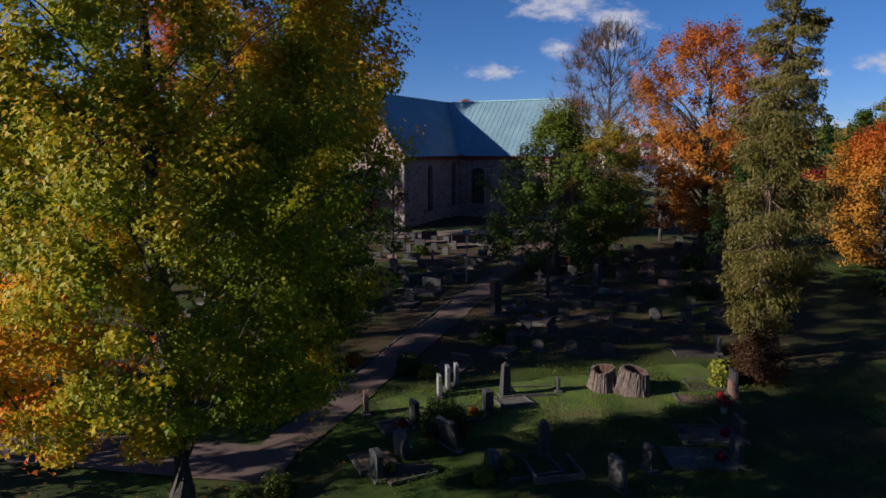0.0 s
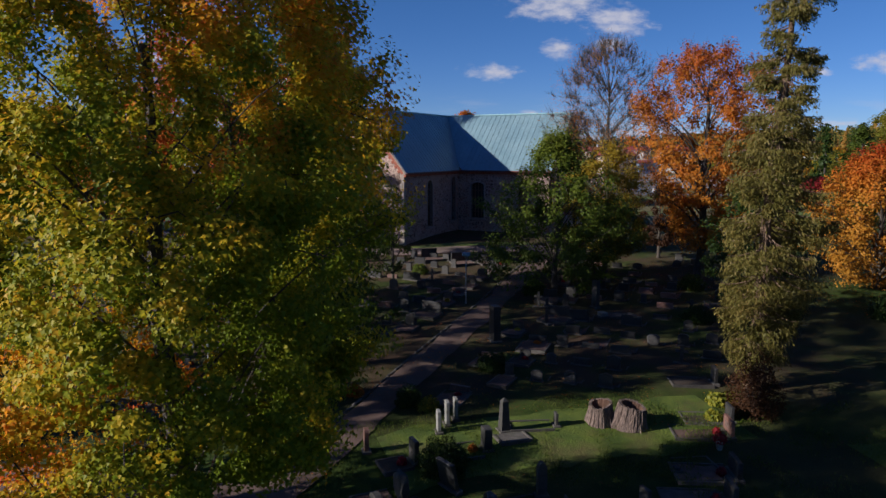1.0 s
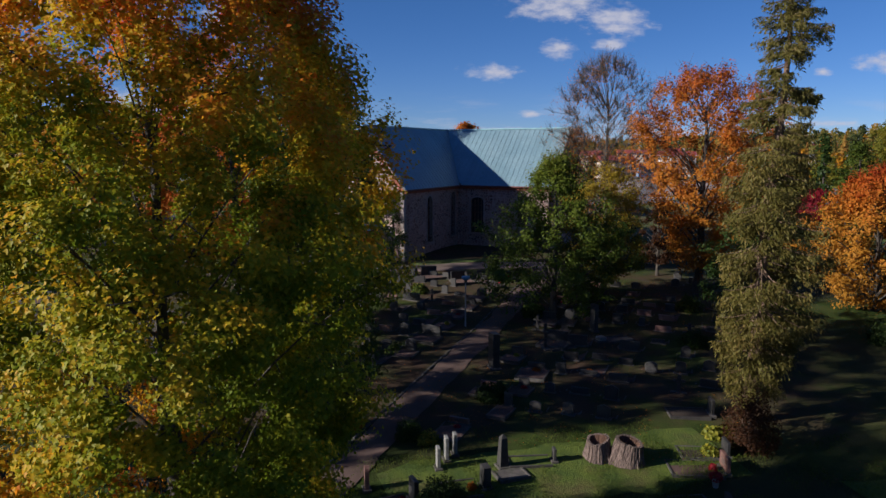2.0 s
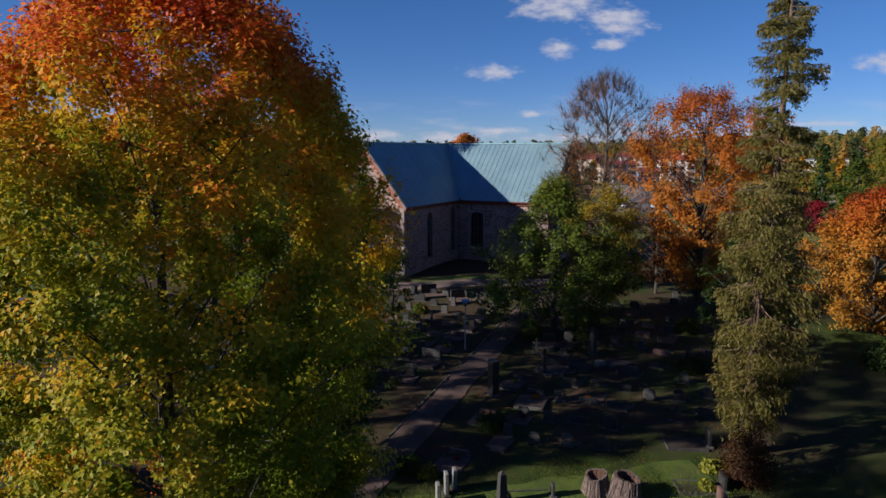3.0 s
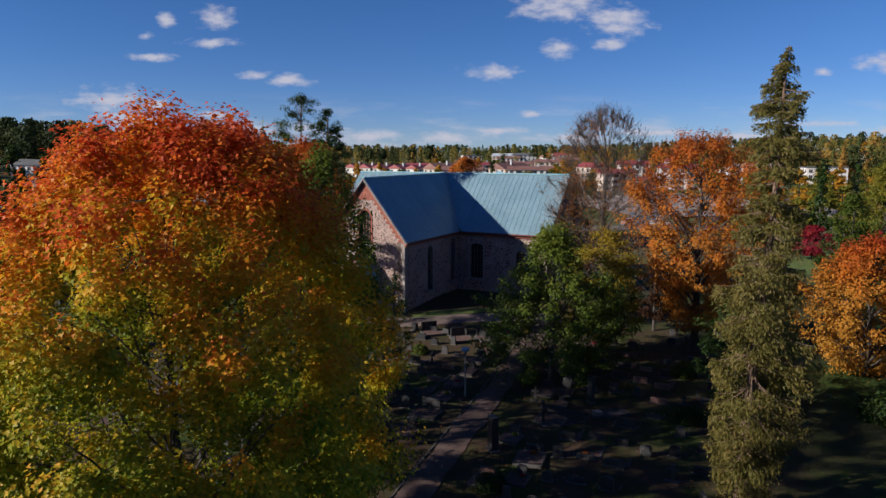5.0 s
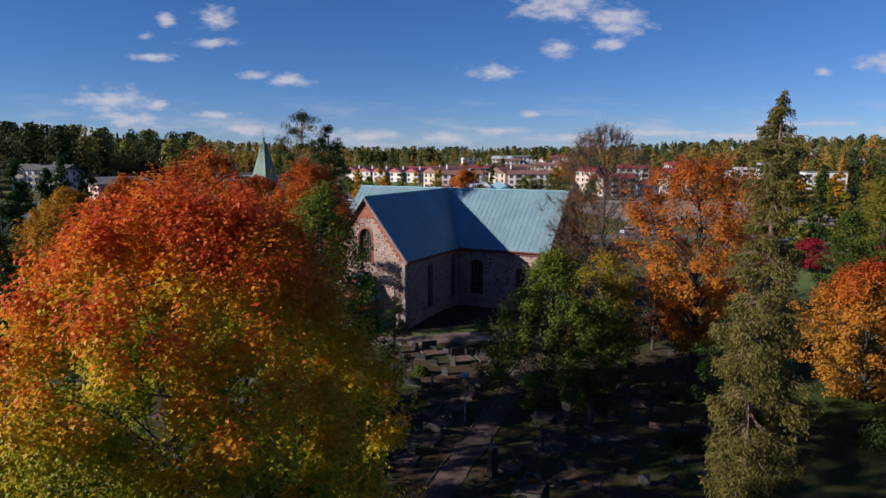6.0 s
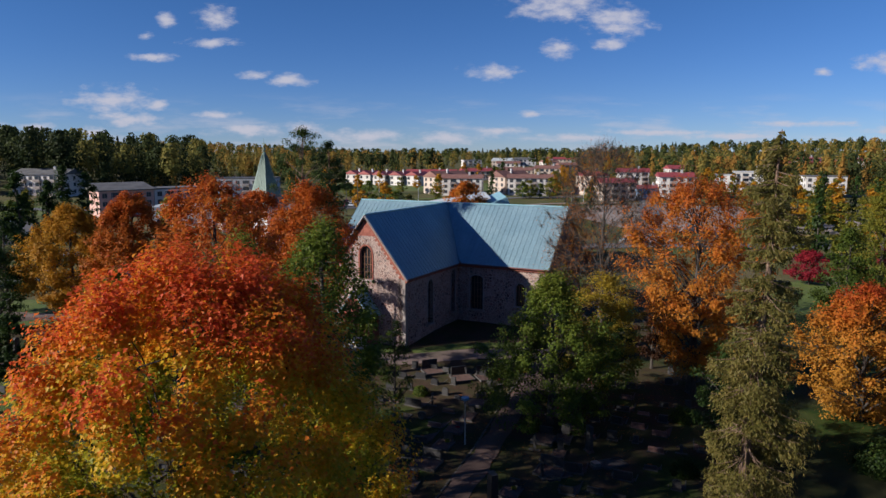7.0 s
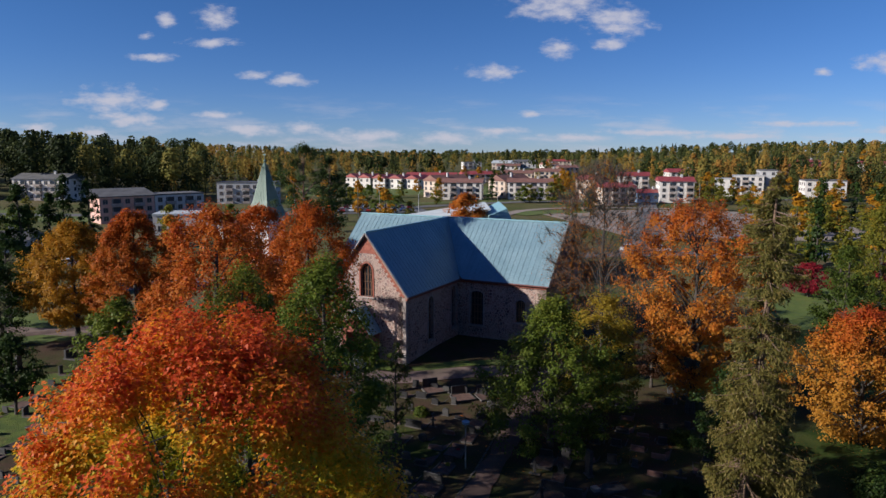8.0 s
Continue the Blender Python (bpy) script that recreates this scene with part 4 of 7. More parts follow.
def maple_tint(f, r, rng):
    k = np.clip((f - 0.66) / 0.34, 0, 1)
    m = np.clip((f - 0.36) / 0.34, 0, 1)
    return 0.07 + 0.23 * m + 0.56 * k * k * (3 - 2 * k) + 0.42 * (r - 0.76)


def maple_tone(P, f):
    """The low boughs on the sunny side have turned yellow, those in the shade stay green."""
    sunny = np.clip((0.6 - P[:, 0]) / 3.2, 0, 1)
    return np.exp(-(f / 0.31) ** 4) * (0.46 * sunny - 0.04) + 0.10 * np.exp(-((f - 0.62) / 0.16) ** 2) * np.clip((P[:, 0] + 1.0) / 3.0, 0, 1)


tree("maple", "large maple turning from green and yellow below to red on top", -6.6, 21.9, 20.55, 4.5, 6.1, L_MAPLE, n_clump=620, n_leaf=205000, leaf=0.122, seed=17, profile=maple_profile, shape=LOBED,
     trunk_r=0.33, tint=maple_tint, tone=maple_tone, clump=0.134, mottle=0.34, even=True, limbs=26, droop=0.12, fork=0.66, lean=(-0.8, 0.3), offset=(0.2, 1.9), ragged=0.36, squash=(1.0, 1.05), low=0.95, inner=0.50, flat=0.6, slim=0.26, up=0.5, spike=0.9, tip=0.24,
     reach=lambda f, th: 1 - max(0.0, math.cos(th + 0.5)) * (0.22 + 0.02 * smooth(0.55, 0.75, f) + 0.22 * smooth(0.40, 0.24, f)) - 0.48 * max(0.0, math.sin(th)) * smooth(0.62, 0.30, f) - 0.16 * max(0.0, -math.cos(th)) * smooth(0.66, 0.9, f))
# stands out of view at the left, added to cast shade on the path
tree("linden", "unseen broadleaf tree left of the view, added to shade the path", -20.0, 25.6, 10.4, 1.6, 3.4, L_GREEN, n_clump=110, n_leaf=7000, leaf=0.26, seed=49, limbs=20, clump=0.24)
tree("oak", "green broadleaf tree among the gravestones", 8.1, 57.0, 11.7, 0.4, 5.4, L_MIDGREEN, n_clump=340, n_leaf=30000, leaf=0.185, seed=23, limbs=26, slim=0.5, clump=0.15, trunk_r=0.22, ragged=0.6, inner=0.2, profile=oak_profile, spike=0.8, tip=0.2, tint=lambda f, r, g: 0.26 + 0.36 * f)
tree("linden", "yellowing broadleaf tree behind the green one", 13.0, 62.0, 10.6, 1.4, 3.9, L_YELLOW, n_clump=180, n_leaf=16000, leaf=0.17, seed=22, limbs=20, slim=0.5, clump=0.18, ragged=0.5, tint=lambda f, r, g: 0.62 + 0.4 * f)
tree("maple", "orange maple with bare upper twigs", 21.2, 63.0, 18.2, 1.7, 5.7, L_ORANGE, n_clump=360, n_leaf=42000, profile=crest_profile, leaf=0.195, seed=31, limbs=46, slim=0.7, clump=0.15, trunk_r=0.34, fork=0.8, tint=lambda f, r, g: 0.10 + 0.5 * f, ragged=0.55, plume=0.2, twigs=3, spike=0.8, tip=0.15,
     reach=lambda f, th: 1 - 0.42 * max(0.0, -math.cos(th)) * smooth(0.60, 0.25, f))
# dark brown leaves stand in for red ones in deep shade
tree("maple", "small reddish maple under the orange one, leaves darkened to brown for shade", 19.4, 68.5, 6.6, 1.0, 2.0, L_BROWNBUSH, n_clump=80, n_leaf=7000, leaf=0.17, seed=171, limbs=18, slim=0.5, clump=0.24, ragged=0.5)
tree("yew", "dark evergreen tree beyond the gravestones", 17.0, 72.0, 5.2, 0.3, 2.6, L_DARKGREEN, n_clump=90, n_leaf=8000, leaf=0.18, seed=172, limbs=16, slim=0.5, clump=0.24, ragged=0.5)
tree("maple", "orange and red maple at the lawn's edge", 32.6, 57.5, 10.6, 0.6, 5.6, L_ORANGE, n_clump=280, n_leaf=36000, leaf=0.19, seed=32, limbs=40, clump=0.16, tint=lambda f, r, g: -0.10 + 0.95 * np.clip(f, 0, 1) ** 3, ragged=0.5, spike=0.8, tip=0.15)
# added out of sight behind the spruce, to shade the lawn beyond it
tree("yew", "evergreen tree added behind the spruce to shade the lawn beyond", 20.0, 50.5, 9.0, 0.5, 3.3, L_DARKGREEN, n_clump=130, n_leaf=12000, leaf=0.19, seed=163, limbs=20, slim=0.5, clump=0.2, ragged=0.4)
tree("birch", "slender young birch beside the gravestones", -4.2, 59.0, 7.6, 0.9, 1.5, L_GREEN, n_clump=60, n_leaf=3600, leaf=0.14, seed=41, profile=column_profile, limbs=20, clump=0.3, trunk_r=0.09)
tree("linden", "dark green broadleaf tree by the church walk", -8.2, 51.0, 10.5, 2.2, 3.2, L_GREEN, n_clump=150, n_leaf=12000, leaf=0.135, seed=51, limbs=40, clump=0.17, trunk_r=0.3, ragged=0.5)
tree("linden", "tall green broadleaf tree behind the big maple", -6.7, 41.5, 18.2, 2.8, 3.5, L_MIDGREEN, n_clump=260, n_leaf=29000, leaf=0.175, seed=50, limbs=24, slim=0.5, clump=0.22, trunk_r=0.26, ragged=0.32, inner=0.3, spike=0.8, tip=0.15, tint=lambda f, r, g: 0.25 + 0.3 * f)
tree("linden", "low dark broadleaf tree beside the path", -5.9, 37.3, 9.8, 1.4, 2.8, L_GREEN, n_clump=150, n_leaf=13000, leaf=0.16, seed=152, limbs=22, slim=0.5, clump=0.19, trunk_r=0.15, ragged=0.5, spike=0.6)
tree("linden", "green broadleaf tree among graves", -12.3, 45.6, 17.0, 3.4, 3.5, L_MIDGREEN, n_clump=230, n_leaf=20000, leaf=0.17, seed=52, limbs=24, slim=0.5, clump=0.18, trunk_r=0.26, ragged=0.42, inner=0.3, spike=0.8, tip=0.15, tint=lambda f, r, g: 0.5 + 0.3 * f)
tree("maple", "tall orange-red maple beyond the graves", -15.9, 51.8, 19.6, 5.2, 4.9, L_ORANGE, n_clump=330, n_leaf=32000, leaf=0.195, seed=53, limbs=24, slim=0.5, clump=0.15, tint=lambda f, r, g: 0.42 + 0.25 * f, ragged=0.32, inner=0.35, low=0.85, spike=0.8, tip=0.15)
tree("maple", "orange maple near the church", -12.3, 65.4, 17.6, 6.2, 4.6, L_RUST, n_clump=330, n_leaf=28000, leaf=0.195, seed=54, limbs=24, slim=0.5, clump=0.16, tint=lambda f, r, g: 0.5 + 0.4 * f, ragged=0.32, inner=0.35, spike=0.8, tip=0.15)
tree("maple", "small reddish maple with thinning leaves west of the church", -18.5, 71.0, 12.6, 2.6, 4.0, L_RUST, n_clump=150, n_leaf=11000, leaf=0.20, seed=147, limbs=24, slim=0.5, clump=0.2, tint=lambda f, r, g: 0.7 + 0.3 * f, ragged=0.6)
tree("maple", "reddish maple before the bell tower", -23.6, 92.0, 14.4, 2.0, 5.2, L_RUST, n_clump=220, n_leaf=24000, leaf=0.25, seed=48, limbs=20, slim=0.5, clump=0.2, tint=lambda f, r, g: 0.6 + 0.4 * f, ragged=0.35, inner=0.3)
tree("maple", "rust-orange maple on the lawn", -33.3, 78.0, 15.0, 2.2, 4.8, L_RUST, n_clump=360, n_leaf=42000, leaf=0.23, seed=55, limbs=24, slim=0.5, clump=0.16, tint=lambda f, r, g: 0.35 + 0.5 * f, ragged=0.35, inner=0.35, spike=0.8, tip=0.15)
tree("maple", "golden maple on the lawn", -42.4, 82.6, 13.2, 2.0, 5.2, L_GOLD, n_clump=360, n_leaf=42000, leaf=0.23, seed=56, limbs=24, slim=0.5, clump=0.16, trunk_r=0.28, ragged=0.35, inner=0.35, spike=0.8, tip=0.15)
tree("linden", "small green tree on the lawn", -37.3, 62.5, 7.0, 1.6, 2.6, L_DARKGREEN, n_clump=110, n_leaf=9000, leaf=0.22, seed=57, limbs=22, clump=0.22, ragged=0.5)
tree("linden", "dark green tree at the edge of the lawn", -49.5, 80.0, 9.0, 1.2, 3.6, L_DARKGREEN, n_clump=110, n_leaf=9000, leaf=0.22, seed=157, limbs=22, clump=0.22, ragged=0.5)
tree("linden", "dark green tree at the edge of the lawn", -53.5, 88.0, 11.0, 1.2, 4.2, L_DARKGREEN, n_clump=110, n_leaf=9000, leaf=0.24, seed=158, limbs=22, clump=0.22, ragged=0.5)
tree("linden", "low green tree behind the big maple", -21.6, 49.5, 13.8, 2.2, 3.6, L_MIDGREEN, n_clump=130, n_leaf=12000, leaf=0.21, seed=58, limbs=24, clump=0.2, ragged=0.5)
# these two stand out of view, added to shade graves and right lawn
tree("linden", "unseen tall broadleaf tree left of the view, added to cast shade", -30.0, 38.5, 25.0, 4.0, 5.6, L_GREEN, n_clump=200, n_leaf=13000, leaf=0.24, seed=59, limbs=26, clump=0.2, profile=tall_profile)
tree("linden", "unseen very tall tree left of the view, added to cast shade", -27.0, 31.0, 29.0, 3.0, 3.5, L_GREEN, n_clump=300, n_leaf=26000, leaf=0.26, seed=60, limbs=26, clump=0.2, profile=tall_profile)
tree("bare_tree", "almost leafless tall tree with fine rusty grey twigs", 16.9, 79.0, 20.2, 3.4, 6.9, L_RUST, n_clump=560, n_leaf=15000, leaf=0.11, seed=61, limbs=60, clump=0.3, trunk_r=0.32, fork=0.75, twigs=9, slim=0.5, ragged=0.25, tint=lambda f, r, g: 0.3 + 0.2 * f)
tree("bare_tree", "nearly bare rusty tree beside the church", 15.4, 88.0, 13.0, 1.5, 4.8, L_RUST, n_clump=260, n_leaf=12000, leaf=0.13, seed=62, limbs=40, clump=0.2, fork=0.8, twigs=5, slim=0.55)
tree("maple", "orange maple behind the church roof", 3.2, 113.0, 14.8, 4.0, 4.2, L_ORANGE, n_clump=140, n_leaf=13000, leaf=0.28, seed=63, limbs=24, tint=lambda f, r, g: 0.25 + 0.2 * f)
tree("birch", "yellow-green birch beyond the maple", 55.5, 92.0, 15.0, 1.5, 4.2, L_YELLOW, n_clump=150, n_leaf=15000, leaf=0.25, seed=64, limbs=28, profile=column_profile, droop=0.8)
tree("birch", "green birch at the garden edge", 43.0, 78.0, 11.5, 1.2, 3.2, L_GREEN, n_clump=120, n_leaf=11000, leaf=0.23, seed=65, limbs=26, profile=column_profile)
tree("birch", "tall birch with yellowing leaves", 60.0, 96.0, 17.5, 1.5, 4.8, L_YELLOW, n_clump=160, n_leaf=16000, leaf=0.27, seed=66, limbs=28)
tree("ornamental_cherry", "crimson ornamental cherry in the garden", 54.0, 106.0, 5.0, 0.8, 3.0, L_CRIMSON, n_clump=70, n_leaf=6000, leaf=0.25, seed=67, limbs=18)
tree("ornamental_cherry", "crimson shrub-like cherry on the lawn", 65.0, 108.0, 5.2, 0.8, 3.0, L_CRIMSON, n_clump=70, n_leaf=6000, leaf=0.25, seed=68, limbs=18)
for i, (px, py, h, r) in enumerate([(-63.7, 108, 16.5, 2.2), (-61.0, 111, 15, 2.0), (-66.6, 106, 15, 2.0), (-69.5, 103, 14, 1.9), (-84.5, 158, 16.5, 2.2), (-80, 160, 15, 2.0)]):
    tree("poplar", "dark green columnar poplar beside the road", px, py, h, 0.8, r, L_DARKGREEN, n_clump=70, n_leaf=3800, leaf=0.42, seed=70 + i, profile=column_profile, limbs=20, clump=0.4, group="columnar poplars")


def pine(x, y, height, seed, label, radius=3.2, start_f=0.45):
    """Scots pine: bare stem and flat tufted layers."""
    return tree("pine", label, x, y, height, height * start_f, radius, L_PINE, n_clump=60, n_leaf=8000, leaf=0.34, seed=seed, shape=SPRAY, bark=M_BARKPINE, limbs=26, clump=0.26, ragged=0.7, trunk_r=0.24)


pine(-16.6, 86.0, 22.2, 81, "tall dark pine beside the church", 3.2, 0.55)
pine(-13.9, 88.0, 20.6, 82, "dark pine beside the church", 2.4, 0.58)


def spruce(x, y, height, lean, seed, label):
    """A ragged spruce: whorls of drooping branches with hanging sprays."""
    rng = np.random.RandomState(seed)
    root = thing("spruce", label, "tree", (x, y, gz(x, y)), 0)
    bm = bmesh.new()

    def ax(z):
        f = z / height
        return Vector((lean[0] * f + 0.08 * math.sin(z * 0.5), lean[1] * f, z))

    zs = np.linspace(-0.2, height, 14)
    tube(bm, [ax(z) for z in zs], [0.30 * (1 - max(0, z) / height) ** 0.8 + 0.02 for z in zs], 8)
    C, N, S, H, TI = [], [], [], [], []
    z = 2.2
    while z < height - 0.15:
        zb = min(height - 0.1, max(1.9, z + rng.normal() * 0.32))
        f = zb / height
        full = float(np.interp(f, (0, 0.10, 0.22, 0.36, 0.48, 0.60, 0.72, 0.82, 0.9, 0.96, 1), (1.0, 1.5, 2.2, 2.5, 2.3, 1.75, 1.2, 1.7, 1.2, 0.6, 0.15)))
        th = rng.rand() * 2 * math.pi
        lump = 1 + 0.45 * noise.noise((math.cos(th) * 1.2, math.sin(th) * 1.2, zb * 0.45))
        L = full * (0.42 + 0.75 * rng.rand() ** 0.7) * lump
        if f > 0.62 and rng.rand() < 0.10:
            L *= 1.35
        z += 0.046 if f < 0.6 else 0.058
        if rng.rand() < 0.12:
            continue
        d = Vector((math.cos(th), math.sin(th), 0))
        a = ax(zb)
        drop = (0.10 + 0.42 * (1 - f)) * (0.6 + 0.8 * rng.rand())
        pts = [a + d * L * s + Vector((0, 0, -drop * L * s * (1.5 - 0.75 * s * s))) for s in (0, 0.3, 0.6, 0.85, 1.0)]
        tube(bm, pts, [0.04 * (1 - f) + 0.012, 0.028, 0.02, 0.012, 0.006], 4, cap=False)
        bare = 0.52 if f < 0.4 else 0.40 if f < 0.75 else 0.12
        for _ in range(int(L * 120) + 12):
            s = bare + (1 - bare) * rng.rand() ** 0.8
            q = a + d * L * s + Vector((0, 0, -drop * L * s * (1.5 - 0.75 * s * s)))
            sd = Vector((-d.y, d.x, 0)) * rng.normal() * 0.2 * L * (1.1 - 0.6 * s)
            C.append(q + sd + Vector((0, 0, -abs(rng.normal()) * (0.34 if f < 0.6 else 0.22))))
            N.append((rng.normal(), rng.normal(), rng.normal() * 0.6 + 0.4))
            H.append((d.x * 0.5 + rng.normal() * 0.4, d.y * 0.5 + rng.normal() * 0.4, -0.85 + 0.5 * f))
            S.append(0.12 + 0.16 * rng.rand())
            TI.append(0.42 + 0.25 * rng.rand() + 0.18 * (s - 0.5) + 0.10 * lump - 0.1)
    part("trunk", bm, M_BARKPINE, root)
    V, I, A = leaf_cloud(np.array([tuple(c) for c in C]), np.array(N), np.array(S), np.array(TI), SPRAY, rng, hang=np.array(H))
    ob = new("crown", bulk_mesh("crown", V, I, L_NEEDLE, A))
    ob.parent = root
    ob["kind"] = "stuff"
    return root


spruce(14.7, 38.6, 23.3, (0.65, -1.0), 91, "tall ragged brown-green spruce above the graves")


def bush(name, label, x, y, h, r, mat, seed, n=2600, leaf=0.10, category="shrub", group=""):
    """A low leafy shrub: short stems and a dome of leaves."""
    rng = np.random.RandomState(seed)
    root = thing(name, label, category, (x, y, gz(x, y)), 0, group)
    bm = bmesh.new()
    for k in range(7):
        a = k * 0.9 + seed
        tube(bm, [(0.05 * math.cos(a), 0.05 * math.sin(a), -0.05), (r * 0.3 * math.cos(a), r * 0.3 * math.sin(a), h * 0.45), (r * 0.6 * math.cos(a), r * 0.6 * math.sin(a), h * 0.8)], [0.025, 0.018, 0.006], 4)
    part("stem", bm, M_BARK, root)
    q = unit(rng.normal(size=(n, 3)))
    q[:, 2] = np.abs(q[:, 2])
    lump = np.array([1 + 0.35 * noise.noise((v[0] * 2.2 + seed, v[1] * 2.2, v[2] * 2.2)) for v in q])
    C = q * (lump * rng.rand(n) ** 0.3)[:, None] * np.array([r, r, h])
    V, I, A = leaf_cloud(C, q + rng.normal(size=q.shape) * 0.5, leaf * (0.7 + 0.6 * rng.rand(n)), 0.5 + 0.2 * rng.normal(size=n), LEAF, rng)
    ob = new("leaves", bulk_mesh("leaves", V, I, mat, A))
    ob.parent = root
    ob["kind"] = "stuff"
    return root

# ------------------------------------------------------------ the graves
STONES = {"granite": M_GRANITE, "dark": M_DARKSTONE, "red": M_REDSTONE, "pale": M_PALESTONE}
WORDS = {"granite": "grey granite", "dark": "dark polished granite", "red": "reddish granite", "pale": "pale weathered marble"}


def headstone_bm(form, w, h, t, seed=0):
    """The upright stone of a grave in several forms."""
    bm = bmesh.new()
    if form == "slab":
        box(bm, -w / 2, w / 2, -t / 2, t / 2, 0.1, h, bevel=0.02)
    elif form == "round":
        pts = [(-w / 2, 0.1), (w / 2, 0.1), (w / 2, h * 0.78)] + [(w / 2 * math.cos(a), h * 0.78 + h * 0.22 * math.sin(a)) for a in np.linspace(0.3, math.pi - 0.3, 7)] + [(-w / 2, h * 0.78)]
        panel(bm, pts, [], t, Matrix.Translation((0, -t / 2, 0)))
    elif form == "gabled":
        panel(bm, [(-w / 2, 0.1), (w / 2, 0.1), (w / 2, h * 0.82), (0, h), (-w / 2, h * 0.82)], [], t, Matrix.Translation((0, -t / 2, 0)))
    elif form == "obelisk":
        vs = [bm.verts.new((sx_ * a, sy_ * a, z)) for a, z in ((w / 2, 0.1), (w / 2 * 0.68, h * 0.9), (0.02, h)) for sx_, sy_ in ((-1, -1), (1, -1), (1, 1), (-1, 1))]
        for r in (0, 4):
            for k in range(4):
                bm.faces.new((vs[r + k], vs[r + (k + 1) % 4], vs[r + 4 + (k + 1) % 4], vs[r + 4 + k]))
        bm.faces.new(vs[3::-1])
        bm.faces.new(vs[8:])
    elif form == "cross":
        box(bm, -0.09, 0.09, -t / 2, t / 2, 0.1, h, bevel=0.015)
        box(bm, -w / 2, -0.092, -t / 2 + 0.01, t / 2 - 0.01, h * 0.62, h * 0.62 + 0.17, bevel=0.015)
        box(bm, 0.092, w / 2, -t / 2 + 0.01, t / 2 - 0.01, h * 0.62, h * 0.62 + 0.17, bevel=0.015)
    else:                                                  # rough boulder
        bmesh.ops.create_icosphere(bm, subdivisions=3, radius=1.0)
        for v in bm.verts:
            k = 1 + 0.3 * noise.noise(v.co * 1.6 + Vector((seed * 3.1, 0, 0))) + 0.14 * noise.noise(v.co * 5.0 + Vector((seed, 0, 0)))
            v.co = Vector((max(-0.42, min(0.42, v.co.x * k * 0.5)) * w, max(-0.4, min(0.4, v.co.y * k * 0.6)) * t, h * 0.45 + max(-0.6, min(0.50, v.co.z * k * 0.58)) * h))
    return bm


def grave(form, stone, w, h, t, plot=None, bed=None, flowers=0, words=True, seed=0):
    """A grave: headstone on its plinth, with a kerbed plot of bed before it where it has one."""
    shape_word = {"slab": "upright slab", "round": "round-topped stone", "gabled": "stone with a gabled top", "obelisk": "obelisk", "cross": "stone cross", "boulder": "rough natural boulder"}[form]
    lab = WORDS[stone] + " " + shape_word + (" with kerbed gravel plot" if bed is M_BED and plot else " with kerbed planted plot" if plot else " set in the lawn")
    root = thing("gravestone", lab, "gravestone", group="gravestones of the churchyard")
    st = part("headstone", headstone_bm(form, w, h, t, seed), STONES[stone], root)
    if form in ("slab", "round", "gabled") and words:
        bm = bmesh.new()
        for k in range(3):
            ww = w * (0.5 - 0.1 * (k % 2))
            box(bm, -ww / 2, ww / 2, -t / 2 - 0.008, -t / 2 - 0.003, h * (0.68 - 0.12 * k), h * (0.68 - 0.12 * k) + 0.035)
        part("inscription", bm, M_KERB if stone != "granite" else M_DARKSTONE, st)
    if form != "boulder":
        part("plinth", boxes((-w / 2 - 0.09, w / 2 + 0.09, -t / 2 - 0.09, t / 2 + 0.09, -0.25, 0.1), bevel=0.02), M_KERB, root)
    if plot:
        pw, pl = plot
        y1, y0 = -t / 2 - 0.10, -t / 2 - 0.10 - pl
        part("kerb", boxes((-pw / 2, -pw / 2 + 0.08, y0, y1, -0.25, 0.10), (pw / 2 - 0.08, pw / 2, y0, y1, -0.25, 0.10), (-pw / 2 + 0.082, pw / 2 - 0.082, y0, y0 + 0.08, -0.25, 0.095)), M_KERB, root)
        if bed:
            part("bed", boxes((-pw / 2 + 0.082, pw / 2 - 0.082, y0 + 0.082, y1, -0.25, 0.06)), bed, root)
        if flowers:
            rng = np.random.RandomState(seed + 5)
            n = 260
            q = unit(rng.normal(size=(n, 3)))
            q[:, 2] = np.abs(q[:, 2])
            C = q * np.array([0.22, 0.2, 0.3]) * (0.5 + 0.5 * rng.rand(n))[:, None] + np.array([0.1, y1 - 0.35, 0.08])
            V, I, A = leaf_cloud(C, q + 0.4 * rng.normal(size=q.shape), 0.07 + 0.05 * rng.rand(n), 0.3 + 0.5 * rng.rand(n), LEAF, rng)
            ob = new("planting", bulk_mesh("planting", V, I, (L_FLOWER, L_CRIMSON, L_RUST)[flowers - 1], A))
            ob.parent = root
            ob["kind"] = "stuff"
    return root


def put_at(ob, x, y, turn, tip=0.0, sink=0.0):
    ob.matrix_basis = pose(x, y, gz(x, y) + sink, tip, 0, turn)
    return ob


FACE = 157.8     # the usual turn of the headstones
